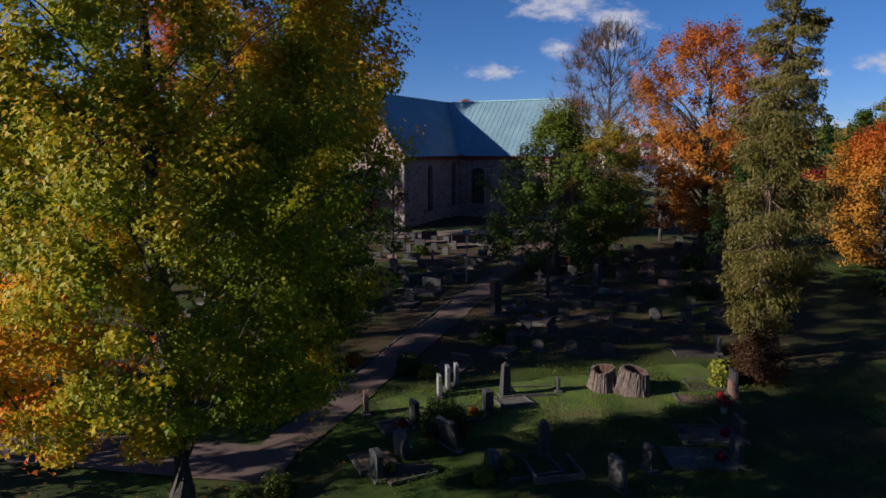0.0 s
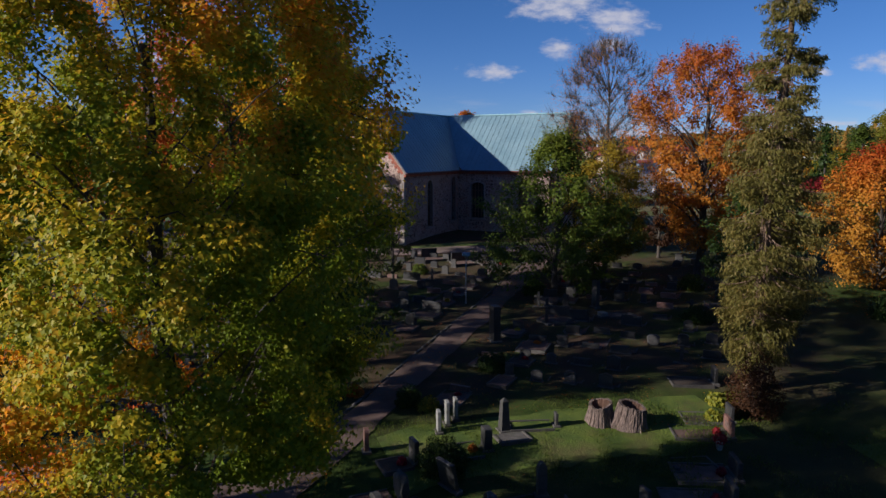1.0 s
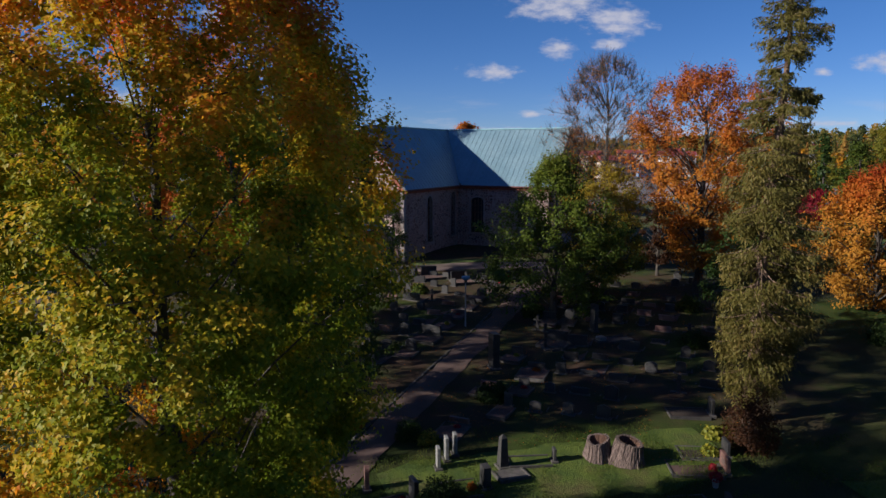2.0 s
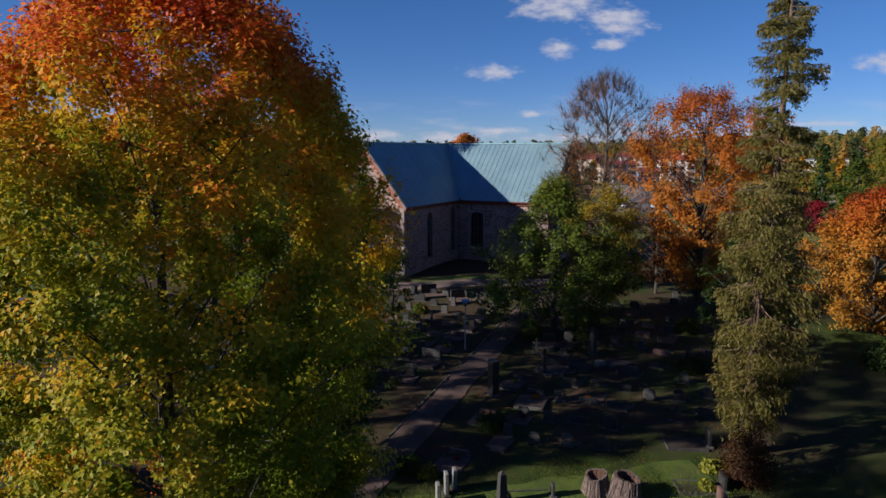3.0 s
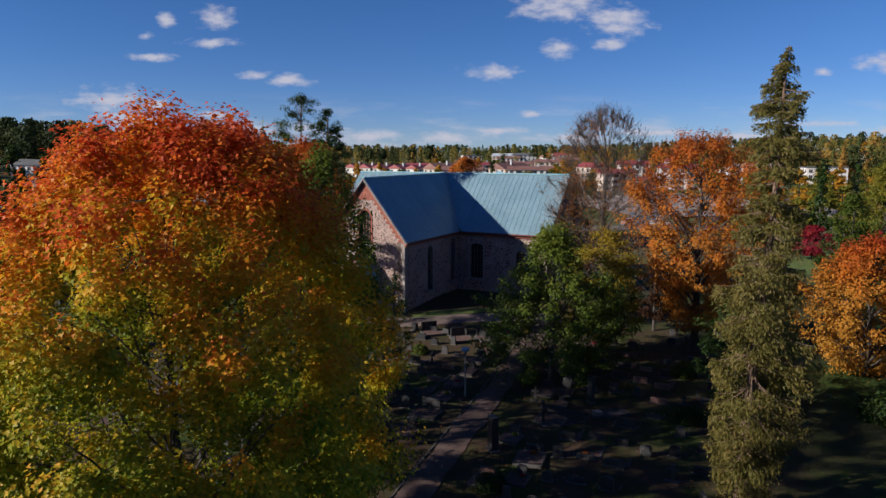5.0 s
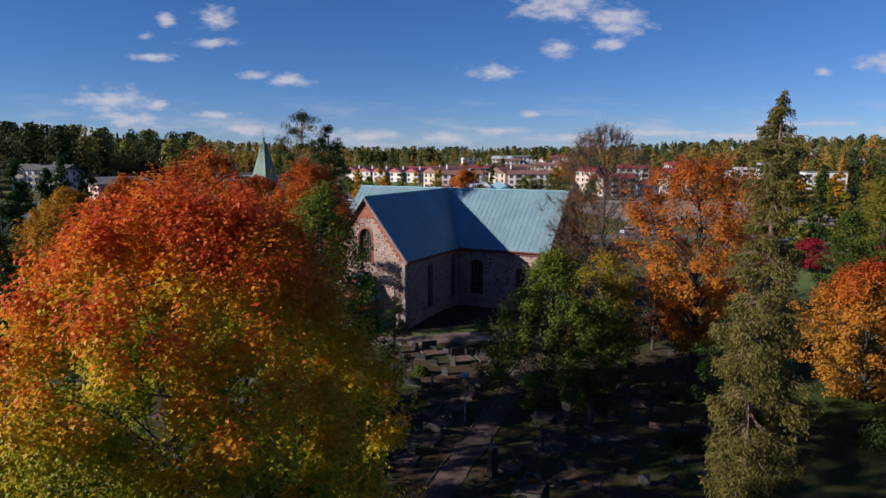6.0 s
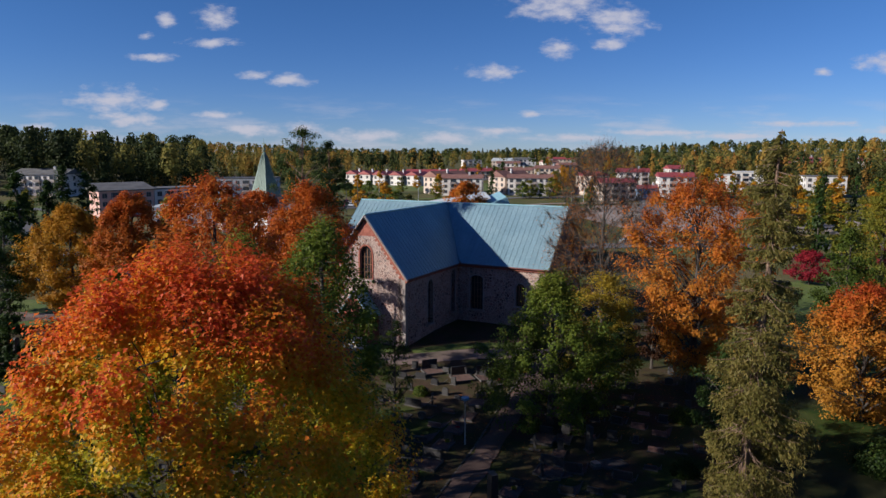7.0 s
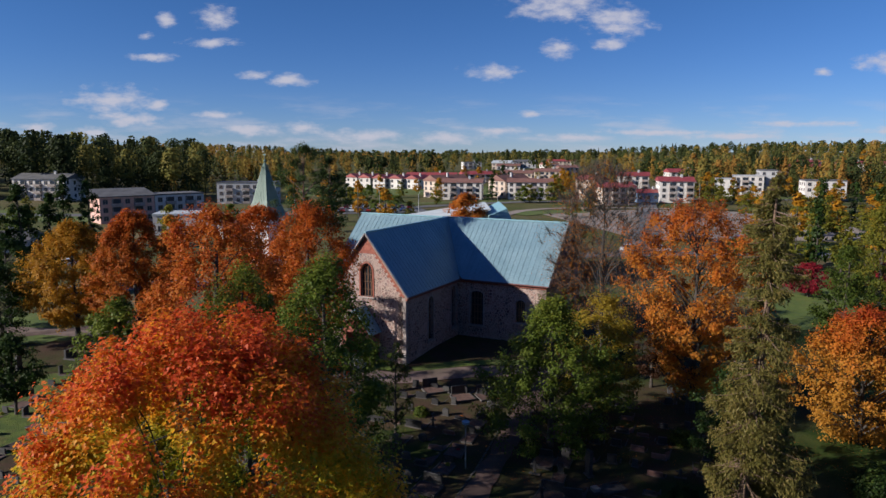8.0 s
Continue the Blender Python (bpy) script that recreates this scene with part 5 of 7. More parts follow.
# graves near the stumps, one by one: form, stone, width, height, thickness, plot, bed, flowers, x, y, turn, tip
NEAR = [
    ("slab", "pale", 0.42, 0.98, 0.16, None, None, 0, -0.50, 34.1, 100, 0), ("slab", "pale", 0.44, 1.10, 0.16, None, None, 0, -0.14, 34.8, 100, 0),
    ("slab", "pale", 0.40, 1.02, 0.16, None, None, 0, 0.24, 35.3, 100, 0), ("obelisk", "granite", 0.40, 1.5, 0.4, (1.4, 1.0), M_KERB, 0, 2.30, 34.2, 20, 0),
    ("slab", "granite", 0.50, 0.95, 0.34, (1.5, 1.5), None, 3, 1.45, 32.6, -75, 0), ("slab", "granite", 0.36, 0.62, 0.14, (1.1, 1.9), None, 0, 4.60, 34.7, -85, 0),
    ("slab", "dark", 0.62, 0.95, 0.20, (1.2, 1.2), M_SOIL, 2, -1.45, 31.6, -66, 0), ("round", "red", 0.36, 1.05, 0.18, None, None, 0, -3.40, 32.4, 104, 0),
    ("boulder", "granite", 1.05, 1.0, 0.42, (1.4, 1.4), M_BED, 0, -1.80, 29.1, -66, 0), ("slab", "dark", 0.95, 1.15, 0.16, None, None, 0, -0.05, 29.7, 128, -12),
    ("round", "granite", 0.70, 1.0, 0.22, (1.5, 1.7), M_BED, 1, -2.55, 27.7, 118, 0), ("boulder", "dark", 0.85, 0.85, 0.42, (1.6, 2.0), None, 1, 1.30, 28.0, 108, 0),
    ("round", "granite", 0.34, 1.30, 0.22, (1.7, 1.6), None, 0, 3.2, 29.2, 10, 0), ("slab", "granite", 0.5, 0.9, 0.16, None, None, 0, 6.60, 28.2, 112, 0),
    ("slab", "granite", 0.72, 1.1, 0.16, None, None, 0, 5.30, 27.0, 118, -6), ("slab", "red", 1.0, 0.75, 0.16, (1.55, 2.2), M_BED, 2, 11.8, 33.9, 266, 0),
    ("slab", "granite", 1.1, 0.72, 0.18, (1.6, 2.1), M_BED, 2, 10.7, 30.6, 266, 0), ("slab", "granite", 1.0, 0.78, 0.18, (1.6, 2.2), M_KERB, 2, 9.8, 28.8, 266, 0),
    ("slab", "dark", 0.8, 0.7, 0.16, (1.3, 1.9), M_SOIL, 1, 12.4, 35.3, 266, 0), ("slab", "dark", 0.7, 0.85, 0.16, (1.4, 2.0), M_SOIL, 0, 13.3, 39.4, 266, 0),
    ("slab", "dark", 0.7, 2.15, 0.45, None, None, 0, 2.75, 45.7, 110, 0), ("cross", "granite", 0.7, 1.7, 0.16, (1.3, 1.8), M_BED, 0, 6.3, 49.0, 110, 0),
    ("slab", "pale", 0.55, 0.35, 0.5, (1.3, 1.9), M_KERB, 0, 10.2, 50.4, 110, 0), ("slab", "granite", 0.6, 1.9, 0.3, None, None, 0, 10.2, 52.6, 110, 0),
    ("round", "granite", 0.7, 1.5, 0.2, None, None, 0, -43.4, 73.0, 80, 0), ("slab", "granite", 1.7, 0.95, 0.25, (1.9, 2.0), M_SOIL, 0, -40.0, 76.5, 80, 0),
]
taken = [(8.0, 34.5, 2.2)]
for i, (f, s, w, h, t, plot, bed, fl, x, y, turn, tip) in enumerate(NEAR):
    put_at(grave(f, s, w, h, t, plot, bed, fl, seed=i), x, y, turn, tip)
    taken.append((x, y, 1.7))
put_at(grave("slab", "granite", 0.3, 0.2, 0.2, (2.0, 1.5), None, 0, seed=40), 8.6, 30.9, 96)
taken.append((7.6, 30.9, 2.0))

# the rows of the churchyard
KINDS = [
    grave("slab", "dark", 0.85, 0.95, 0.16, (1.35, 1.9), M_BED, 0, seed=1), grave("slab", "granite", 0.7, 0.85, 0.16, (1.35, 1.9), M_BED, 1, seed=2),
    grave("round", "granite", 0.65, 1.15, 0.18, (1.3, 1.9), M_BED, 0, seed=3), grave("gabled", "dark", 0.7, 1.25, 0.18, (1.35, 1.9), M_SOIL, 3, seed=4),
    grave("slab", "red", 1.15, 0.8, 0.18, (1.6, 2.0), M_BED, 2, seed=5), grave("boulder", "granite", 0.95, 1.0, 0.4, (1.4, 1.9), M_BED, 0, seed=6),
    grave("slab", "dark", 1.35, 0.85, 0.2, (1.8, 2.0), M_BED, 0, seed=7), grave("cross", "granite", 0.6, 1.35, 0.14, None, None, 0, seed=8),
    grave("slab", "granite", 0.9, 0.6, 0.2, (1.5, 1.9), M_BED, 3, seed=9), grave("round", "dark", 0.6, 1.0, 0.16, (1.3, 1.8), M_SOIL, 2, seed=10),
    grave("slab", "granite", 0.55, 1.2, 0.18, (1.3, 1.8), M_BED, 0, seed=11), grave("slab", "dark", 0.7, 1.05, 0.2, (1.3, 1.9), M_SOIL, 1, seed=12),
]
PATHS = [[(-6.2, 29.5), (-4.8, 32.8), (-3.2, 37.2), (-0.2, 45), (3.0, 52.9), (6.6, 63.0), (9.5, 70), (14, 77)], [(-34, 34.5), (-22, 31.2), (-14, 29.6), (-8.5, 28.8), (-5.6, 28.4)],
         [(-40, 84.5), (-24, 78), (-12, 72.8), (-5, 70.4), (2, 72.2), (9.5, 72.5), (18, 67)]]
WOODY = [(-6.7, 21.4), (8.2, 57), (13, 62.5), (21.2, 63), (14.7, 38.6), (-4.2, 59), (-8.2, 51), (-12.3, 45.6), (-6.6, 41.5), (-5.9, 37.3), (-15.9, 51.8), (-21.6, 49.5), (-12.3, 65.4), (-37.3, 62.5), (-20, 25.6)]


def off_path(p, gap=2.1):
    for line in PATHS:
        for a, b in zip(line, line[1:]):
            a, b = Vector(a), Vector(b)
            k = max(0, min(1, (p - a).dot(b - a) / (b - a).length_squared))
            if (p - a.lerp(b, k)).length < gap:
                return False
    return True


rng4 = random.Random(44)
run = Vector((0.378, 0.926))
across = Vector((0.926, -0.378))
used = [False] * len(KINDS)
for r in range(-42, 25):
    s = 0.0
    while s < 62:
        s += rng4.uniform(2.35, 3.0)
        q = Vector((-2.5, 22.5)) + across * (r * 1.62 + rng4.uniform(-0.12, 0.12)) + run * s
        if not (-48 < q.x < 22 and 24 < q.y < 69) or rng4.random() < (0.16 if q.y > 37 else 0.5):
            continue
        if q.y < 37.6 and q.x > -4.5 or q.y < 40.5 and q.x > 9 or q.x < -30 and q.y < 50:
            continue
        if not off_path(q) or any((q.x - a) ** 2 + (q.y - b) ** 2 < c * c for a, b, c in taken) or any((q.x - a) ** 2 + (q.y - b) ** 2 < 1.1 for a, b in WOODY):
            continue
        if q.x < -15 and rng4.random() < (0.9 if q.x > -29 else 0.25) or q.x > 15.5 and q.y < 52 or q.x > 17 and rng4.random() < 0.4:
            continue
        k = rng4.randrange(len(KINDS))
        m = pose(q.x, q.y, gz(q.x, q.y) - 0.02, rng4.uniform(-2.5, 2.5), rng4.uniform(-1.5, 1.5), FACE + rng4.uniform(-4, 4) + (180 if (r // 6) % 2 else 0)) @ Matrix.Diagonal((rng4.uniform(0.85, 1.1), rng4.uniform(0.85, 1.05), rng4.uniform(0.55, 1.0), 1))
        if used[k]:
            copy_thing(KINDS[k], m)
        else:
            KINDS[k].matrix_basis = m
            used[k] = True
for x, y, turn in [(-1.6, 68.6, 20), (1.1, 66.9, 20), (3.0, 67.0, 20), (4.4, 68.6, 20), (-36, 68.5, 80), (-38, 66.0, 80), (-41.5, 67, 80), (-35, 71.5, 80), (-38.5, 71.8, 80), (-42.5, 63.5, 80), (-36.5, 62.5, 80), (-33, 65, 80)]:
    copy_thing(KINDS[rng4.choice((0, 2, 6, 10))], pose(x, y, gz(x, y), 0, 0, turn))


# the double stump
def stump_bm(r0, r1, h, seed, hollow):
    """Outer shell of a big stump, its rim and its hollow, in two meshes."""
    outer, inner = bmesh.new(), bmesh.new()
    n = 132

    def rad(a, z):
        f = z / h
        r = r0 * (1 - f) ** 1.6 * 0.35 + r1 * (1 + 0.05 * math.sin(3 * a + seed))
        return r * (1 + 0.11 * abs(noise.noise((math.cos(a) * 8, math.sin(a) * 8, z * 0.8 + seed))) + 0.10 * abs(noise.noise((math.cos(a) * 22, math.sin(a) * 22, z * 2.6 + seed))) - 0.05 * (math.sin(17 * a + 2 * math.sin(3 * a + seed)) > 0.6) + 0.05 * noise.noise((math.cos(a) * 2.1, math.sin(a) * 2.1, seed)))

    def top(a):
        return h * (1 + 0.07 * math.sin(a + seed) + 0.04 * noise.noise((math.cos(a) * 3, math.sin(a) * 3, seed)))

    zs = [-0.15, 0.0, 0.15, 0.35, 0.6, 0.85, 1.0]
    rings = []
    for f in zs:
        rings.append([outer.verts.new((rad(a, max(0, f) * h) * math.cos(a), rad(a, max(0, f) * h) * math.sin(a), f * top(a))) for a in (2 * math.pi * k / n for k in range(n))])
    rings.append([outer.verts.new((rad(a, h) * 0.78 * math.cos(a), rad(a, h) * 0.78 * math.sin(a), top(a) - 0.02)) for a in (2 * math.pi * k / n for k in range(n))])
    for p, q in zip(rings, rings[1:]):
        for k in range(n):
            outer.faces.new((p[k], p[(k + 1) % n], q[(k + 1) % n], q[k]))
    ir = []
    for f, d in ((0.785, 0.0), (0.70, 0.12), (0.55, hollow * 0.8), (0.2, hollow)):
        ir.append([inner.verts.new((rad(a, h) * f * math.cos(a), rad(a, h) * f * math.sin(a), top(a) - 0.02 - d + 0.06 * noise.noise((math.cos(a) * 4, math.sin(a) * 4, f * 9 + seed)))) for a in (2 * math.pi * k / n for k in range(n))])
    for p, q in zip(ir, ir[1:]):
        for k in range(n):
            inner.faces.new((p[k], p[(k + 1) % n], q[(k + 1) % n], q[k]))
    inner.faces.new(ir[-1])
    return outer, inner


stump = thing("tree_stump", "two huge hollow weathered grey tree stumps grown together", "tree stump", (7.2, 34.6, gz(7.2, 34.6)), 0)
for x, y, r0, r1, h, sd, ho in ((-0.58, 0.45, 0.62, 0.47, 0.95, 1.3, 0.40), (0.58, 0.15, 0.74, 0.57, 1.02, 4.1, 0.5)):
    o, i_ = stump_bm(r0, r1, h, sd, ho)
    a = part("stump", o, M_STUMP, stump, "fluted grey bark shell")
    b = part("hollow", i_, M_STUMPIN, a, "rotten reddish brown hollow top")
    a.matrix_basis = pose(x, y, 0, 6 if x < 0 else 8, -3 if x < 0 else 5, 0)
bush("shrub", "reddish brown dried shrub under the spruce", 13.8, 36.0, 2.7, 1.25, L_BROWNBUSH, 3, 7500, 0.09)
bush("shrub", "dark clipped evergreen shrub between headstones", -0.35, 31.0, 1.35, 1.0, L_DARKGREEN, 4, 5200, 0.08)
bush("shrub", "dark evergreen shrub beside the path", -1.9, 36.9, 0.9, 0.7, L_DARKGREEN, 5, 2600, 0.08)
bush("shrub", "small yellow-green bush on a grave", 1.0, 27.5, 0.5, 0.42, L_FLOWER, 6, 1200, 0.07)
bush("shrub", "small bright green bush beside the maple", -5.6, 26.6, 0.85, 0.55, L_GREEN, 7, 1800, 0.08)
bush("shrub", "bright green conical bush by a grave", -6.4, 25.6, 0.9, 0.5, L_GREEN, 8, 1800, 0.08)
bush("perennial", "yellow hosta leaves on a grave", 11.7, 35.3, 0.42, 0.42, L_FLOWER, 9, 500, 0.2, "plant")
bush("perennial", "yellow hosta leaves beside a headstone", 12.5, 37.0, 0.5, 0.5, L_FLOWER, 10, 600, 0.2, "plant")
bush("perennial", "green and yellow perennials on a grave", 13.2, 37.2, 0.45, 0.6, L_YELLOW, 11, 700, 0.16, "plant")
bush("perennial", "yellowing perennials beside the path", -1.0, 36.5, 0.5, 0.6, L_YELLOW, 12, 700, 0.14, "plant")
bush("perennial", "rusty perennials on a grave", -4.6, 38.0, 0.45, 0.5, L_RUST, 13, 600, 0.14, "plant")
bush("shrub", "round ring of dark shrubs inside low edging", 2.3, 41.3, 0.9, 0.95, L_DARKGREEN, 14, 2600, 0.1)
for i, (x, y, h, r) in enumerate([(4.8, 66.5, 0.9, 0.7), (6.4, 56.0, 1.0, 0.9), (11.6, 68.2, 1.3, 1.0), (-10.5, 61, 1.1, 0.8), (-2.2, 62.5, 0.8, 0.7), (7.2, 67.8, 0.8, 0.7), (16.0, 49.5, 1.1, 1.0), (18.5, 57.5, 1.2, 1.0), (22.0, 52.0, 1.3, 1.3), (-12, 41, 1.0, 0.9), (24.5, 58, 1.6, 1.5), (27, 66, 1.8, 1.8)]):
    bush("shrub", "low dark green shrub among the graves", x, y, h, r, (L_DARKGREEN, L_GREEN, L_YELLOW)[i % 3], 20 + i, 1500, 0.14, group="shrubs of the churchyard")
flower_pot = thing("flower_pot", "red flowers in a small pot on a grave", "flower pot", (10.9, 32.6, gz(10.9, 32.6)))
bm = bmesh.new()
tube(bm, [(0, 0, 0.0), (0, 0, 0.3)], [0.11, 0.16], 10)
part("pot", bm, M_LIME, flower_pot)
rp = np.random.RandomState(5)
q = unit(rp.normal(size=(260, 3)))
V, I, A = leaf_cloud(q * np.array([0.26, 0.26, 0.22]) + np.array([0, 0, 0.46]), q + 0.3 * rp.normal(size=q.shape), 0.08 + 0.04 * rp.rand(260), 0.5 + 0.4 * rp.rand(260), LEAF, rp)
ob = new("planting", bulk_mesh("planting", V, I, L_CRIMSON, A))
ob.parent = flower_pot
ob["kind"] = "stuff"


def path_lamp(x, y, h, label, hood):
    root = thing("path_lamp", label, "lamp post", (x, y, gz(x, y)), 20, "lamps of the churchyard")
    bm = bmesh.new()
    tube(bm, [(0, 0, -0.2), (0, 0, 0.6), (0, 0, h)], [0.07, 0.06, 0.045], 8)
    part("post", bm, M_METAL, root)
    bm = bmesh.new()
    tube(bm, [(0, 0, h), (0, 0, h + 0.12), (0, 0, h + 0.3)], [0.06, 0.28, 0.3], 12)
    hd = part("hood", bm, hood, root, "pale blue round lamp hood")
    bm = bmesh.new()
    tube(bm, [(0, 0, h - 0.16), (0, 0, h + 0.0)], [0.10, 0.13], 10)
    part("globe", bm, M_PALESTONE, hd)
    return root


path_lamp(1.3, 53.6, 3.3, "slim grey lamp post with pale blue hood", M_LAMPBLUE)
path_lamp(-13.5, 68.5, 3.3, "slim grey lamp post with pale blue hood", M_LAMPBLUE)
path_lamp(-12.6, 41.0, 3.3, "slim grey lamp post with pale blue hood", M_LAMPBLUE)
# kerb stones along the main path
kb = thing("path_kerb", "row of low granite kerb stones along the path", "kerb", (0, 0, 0))
kmesh = mesh_of("kerb_stone", boxes((-0.42, 0.42, -0.07, 0.07, -0.2, 0.06), bevel=0.015), M_KERB)
line = [Vector(p) for p in PATHS[0]]
for side in (-1,):
    for a, b in zip(line[1:6], line[2:7]):
        d = (b - a).normalized()
        n = int((b - a).length / 0.9)
        for k in range(n):
            p = a.lerp(b, (k + 0.5) / n) + Vector((d.y, -d.x)) * side * 1.06
            again("kerb_stone", kmesh, kb, pose(p.x, p.y, gz(p.x, p.y), 0, 0, math.degrees(math.atan2(d.y, d.x)) + rng4.uniform(-1.5, 1.5)))

# dark shrubs beyond the spruce
for i, (x, y, h, r) in enumerate([(29.5, 50.0, 1.9, 2.0), (33.5, 50.5, 2.2, 2.3), (37.5, 52.0, 2.4, 2.4), (24.5, 55.5, 1.5, 1.8)]):
    bush("shrub", "dark evergreen shrub in the shade beyond the spruce", x, y, h, r, L_DARKGREEN, 50 + i, 3000, 0.17, group="dark shrubs beyond the spruce")
# fallen leaves and longer grass
rl = np.random.RandomState(61)


def scattered(name, label, spots, n, size, mat, upright=0.0, shape=LEAF):
    """Many small leaves or blades lying or standing on the ground round some spots."""
    P = []
    for x, y, r in spots:
        a, d = rl.rand(n) * 2 * math.pi, r * np.sqrt(rl.rand(n))
        P.append(np.stack([x + d * np.cos(a), y + d * np.sin(a)], 1))
    P = np.concatenate(P)
    keep = np.array([noise.noise((p[0] * 0.5, p[1] * 0.5, 7.0)) + 0.15 > rl.rand() * 0.4 for p in P])
    P = P[keep]
    C = np.array([(p[0], p[1], gz(p[0], p[1]) + 0.10 + 0.04 * upright) for p in P])
    if upright:
        N = rl.normal(size=C.shape) * np.array([1, 1, 0.15])
        hang = np.tile((0, 0, 1.0), (len(C), 1)) + rl.normal(size=C.shape) * 0.35
    else:
        N, hang = rl.normal(size=C.shape) * 0.3 + np.array([0, 0, 1.0]), None
    V, I, A = leaf_cloud(C, N, size * (0.6 + 0.8 * rl.rand(len(C))), 0.35 + 0.4 * rl.rand(len(C)), shape, rl, hang=hang)
    tagged(new(name, bulk_mesh(name, V, I, mat, A)), label, "ground cover", kind="stuff")


scattered("fallen_leaves", "yellow and orange leaves fallen on the ground", [(-7, 24, 7), (-8, 40, 6), (8, 57, 7), (20.9, 60, 8), (-9, 50, 6), (0, 45, 9), (8, 42, 8), (32, 55, 7)], 1300, 0.075, L_RUST)
scattered("grass_tufts", "tufts of grass on the churchyard ground", [(-2, 31, 4), (3, 33, 5), (8, 34, 5), (12, 34, 4), (4, 28, 5), (10, 29, 5), (19, 33, 4)], 7000, 0.10, L_GREEN, 1.0, SPRAY)

# ------------------------------------------------------------ bell tower and parish hall
tower = thing("bell_tower", "bell tower with tall green copper spire behind the maples", "bell tower", (-30.8, 124.0, gz(-31, 124)), -28)
part("tower_wall", boxes((-2.2, 2.2, -2.2, 2.2, -0.3, 10.0), bevel=0.05), M_WHITE, tower, "whitewashed tower walls")
part("cornice", boxes((-2.5, 2.5, -2.5, 2.5, 10.0, 10.4), bevel=0.08), M_LIME, tower)


for k in range(4):
    # one face of the lower skirt and of the spire, with their folded seams
    a = k * math.pi / 2
    bm = bmesh.new()
    rows_ = ((2.75, 10.41), (2.1, 11.5), (1.55, 13.2), (0.35, 19.0))
    prev = None
    for r, z in rows_:
        cur = [bm.verts.new((r * s, -r, z)) for s in (-1, -0.5, 0, 0.5, 1)]
        if prev:
            for j in range(4):
                bm.faces.new((prev[j], prev[j + 1], cur[j + 1], cur[j]))
        prev = cur
    bmesh.ops.transform(bm, matrix=Matrix.Rotation(a, 4, "Z"), verts=bm.verts)
    sf = part("spire_face", bm, M_SPIRE, tower)
    for s in (-0.75, -0.5, -0.25, 0, 0.25, 0.5, 0.75):
        bm = bmesh.new()
        tube(bm, [(r * s, -r - 0.01, z) for r, z in rows_], [0.035] * 4, 4)
        bmesh.ops.transform(bm, matrix=Matrix.Rotation(a, 4, "Z"), verts=bm.verts)
        part("seam", bm, M_SPIRE, sf)
bm = bmesh.new()
tube(bm, [(0, 0, 18.7), (0, 0, 19.3), (0, 0, 19.6)], [0.45, 0.28, 0.16], 8)
tube(bm, [(0, 0, 19.5), (0, 0, 21.8)], [0.06, 0.03], 6)
bmesh.ops.create_uvsphere(bm, u_segments=10, v_segments=6, radius=0.26, matrix=Matrix.Translation((0, 0, 19.9)))
box(bm, -0.35, 0.3, -0.02, 0.02, 20.8, 21.05)
part("finial", bm, M_SPIRE, tower, "finial with ball and weathervane")

hall = thing("parish_hall", "parish hall with pale folded sheet-metal roofs", "parish hall", (0, 117.0, gz(5, 124)), 0)
part("wall", boxes((-8.4, 10.6, 0.6, 15.4, -0.3, 9.2)), M_WHITE, hall)
bm = bmesh.new()
panel(bm, [(-9, 9.3), (7.4, 12.0), (7.4, 12.25), (-9, 9.6)], [], 16.0, Matrix.Identity(4))
part("roof", bm, M_PALEROOF, hall, "pale zinc shed roof")
bm = bmesh.new()
panel(bm, [(7.0, 9.21), (11.4, 9.21), (9.9, 12.4), (7.9, 11.5), (7.0, 11.2)], [], 16.0, Matrix.Translation((0, -1.0, 0)))
part("roof", bm, M_ROOFTRIM, hall, "greenish folded gable roof")
for k in range(6):
    part("window", boxes((-7.5 + k * 2.9, -6.0 + k * 2.9, 0.55, 0.6, 2.4, 5.0)), M_PANE, hall)


# ------------------------------------------------------------ the town
WIN = mesh_of("window", boxes((-0.65, 0.65, -0.05, 0.03, 0, 1.35)), M_PANE)
WFR = mesh_of("window_frame", boxes((-0.75, -0.65, -0.08, 0.03, -0.1, 1.45), (0.65, 0.75, -0.08, 0.03, -0.1, 1.45), (-0.65, 0.65, -0.08, 0.03, 1.35, 1.45), (-0.65, 0.65, -0.08, 0.03, -0.1, 0), (-0.04, 0.04, -0.075, 0.0, 0, 1.35)), M_LIME)
BAL = mesh_of("balcony", boxes((-1.5, 1.5, -1.3, 0, -0.15, 0), (-1.5, 1.5, -1.3, -1.22, 0.1, 0.95), (-1.5, -1.42, -1.22, 0, 0.1, 0.95), (1.42, 1.5, -1.22, 0, 0.1, 0.95), (-1.5, -1.4, -1.3, -1.2, -0.15, 2.6), (1.4, 1.5, -1.3, -1.2, -0.15, 2.6)), M_LIME)
BALGAP = mesh_of("balcony_door", boxes((-1.3, 1.3, -0.06, 0.02, 0, 2.2)), M_PANE)
BUILT = []


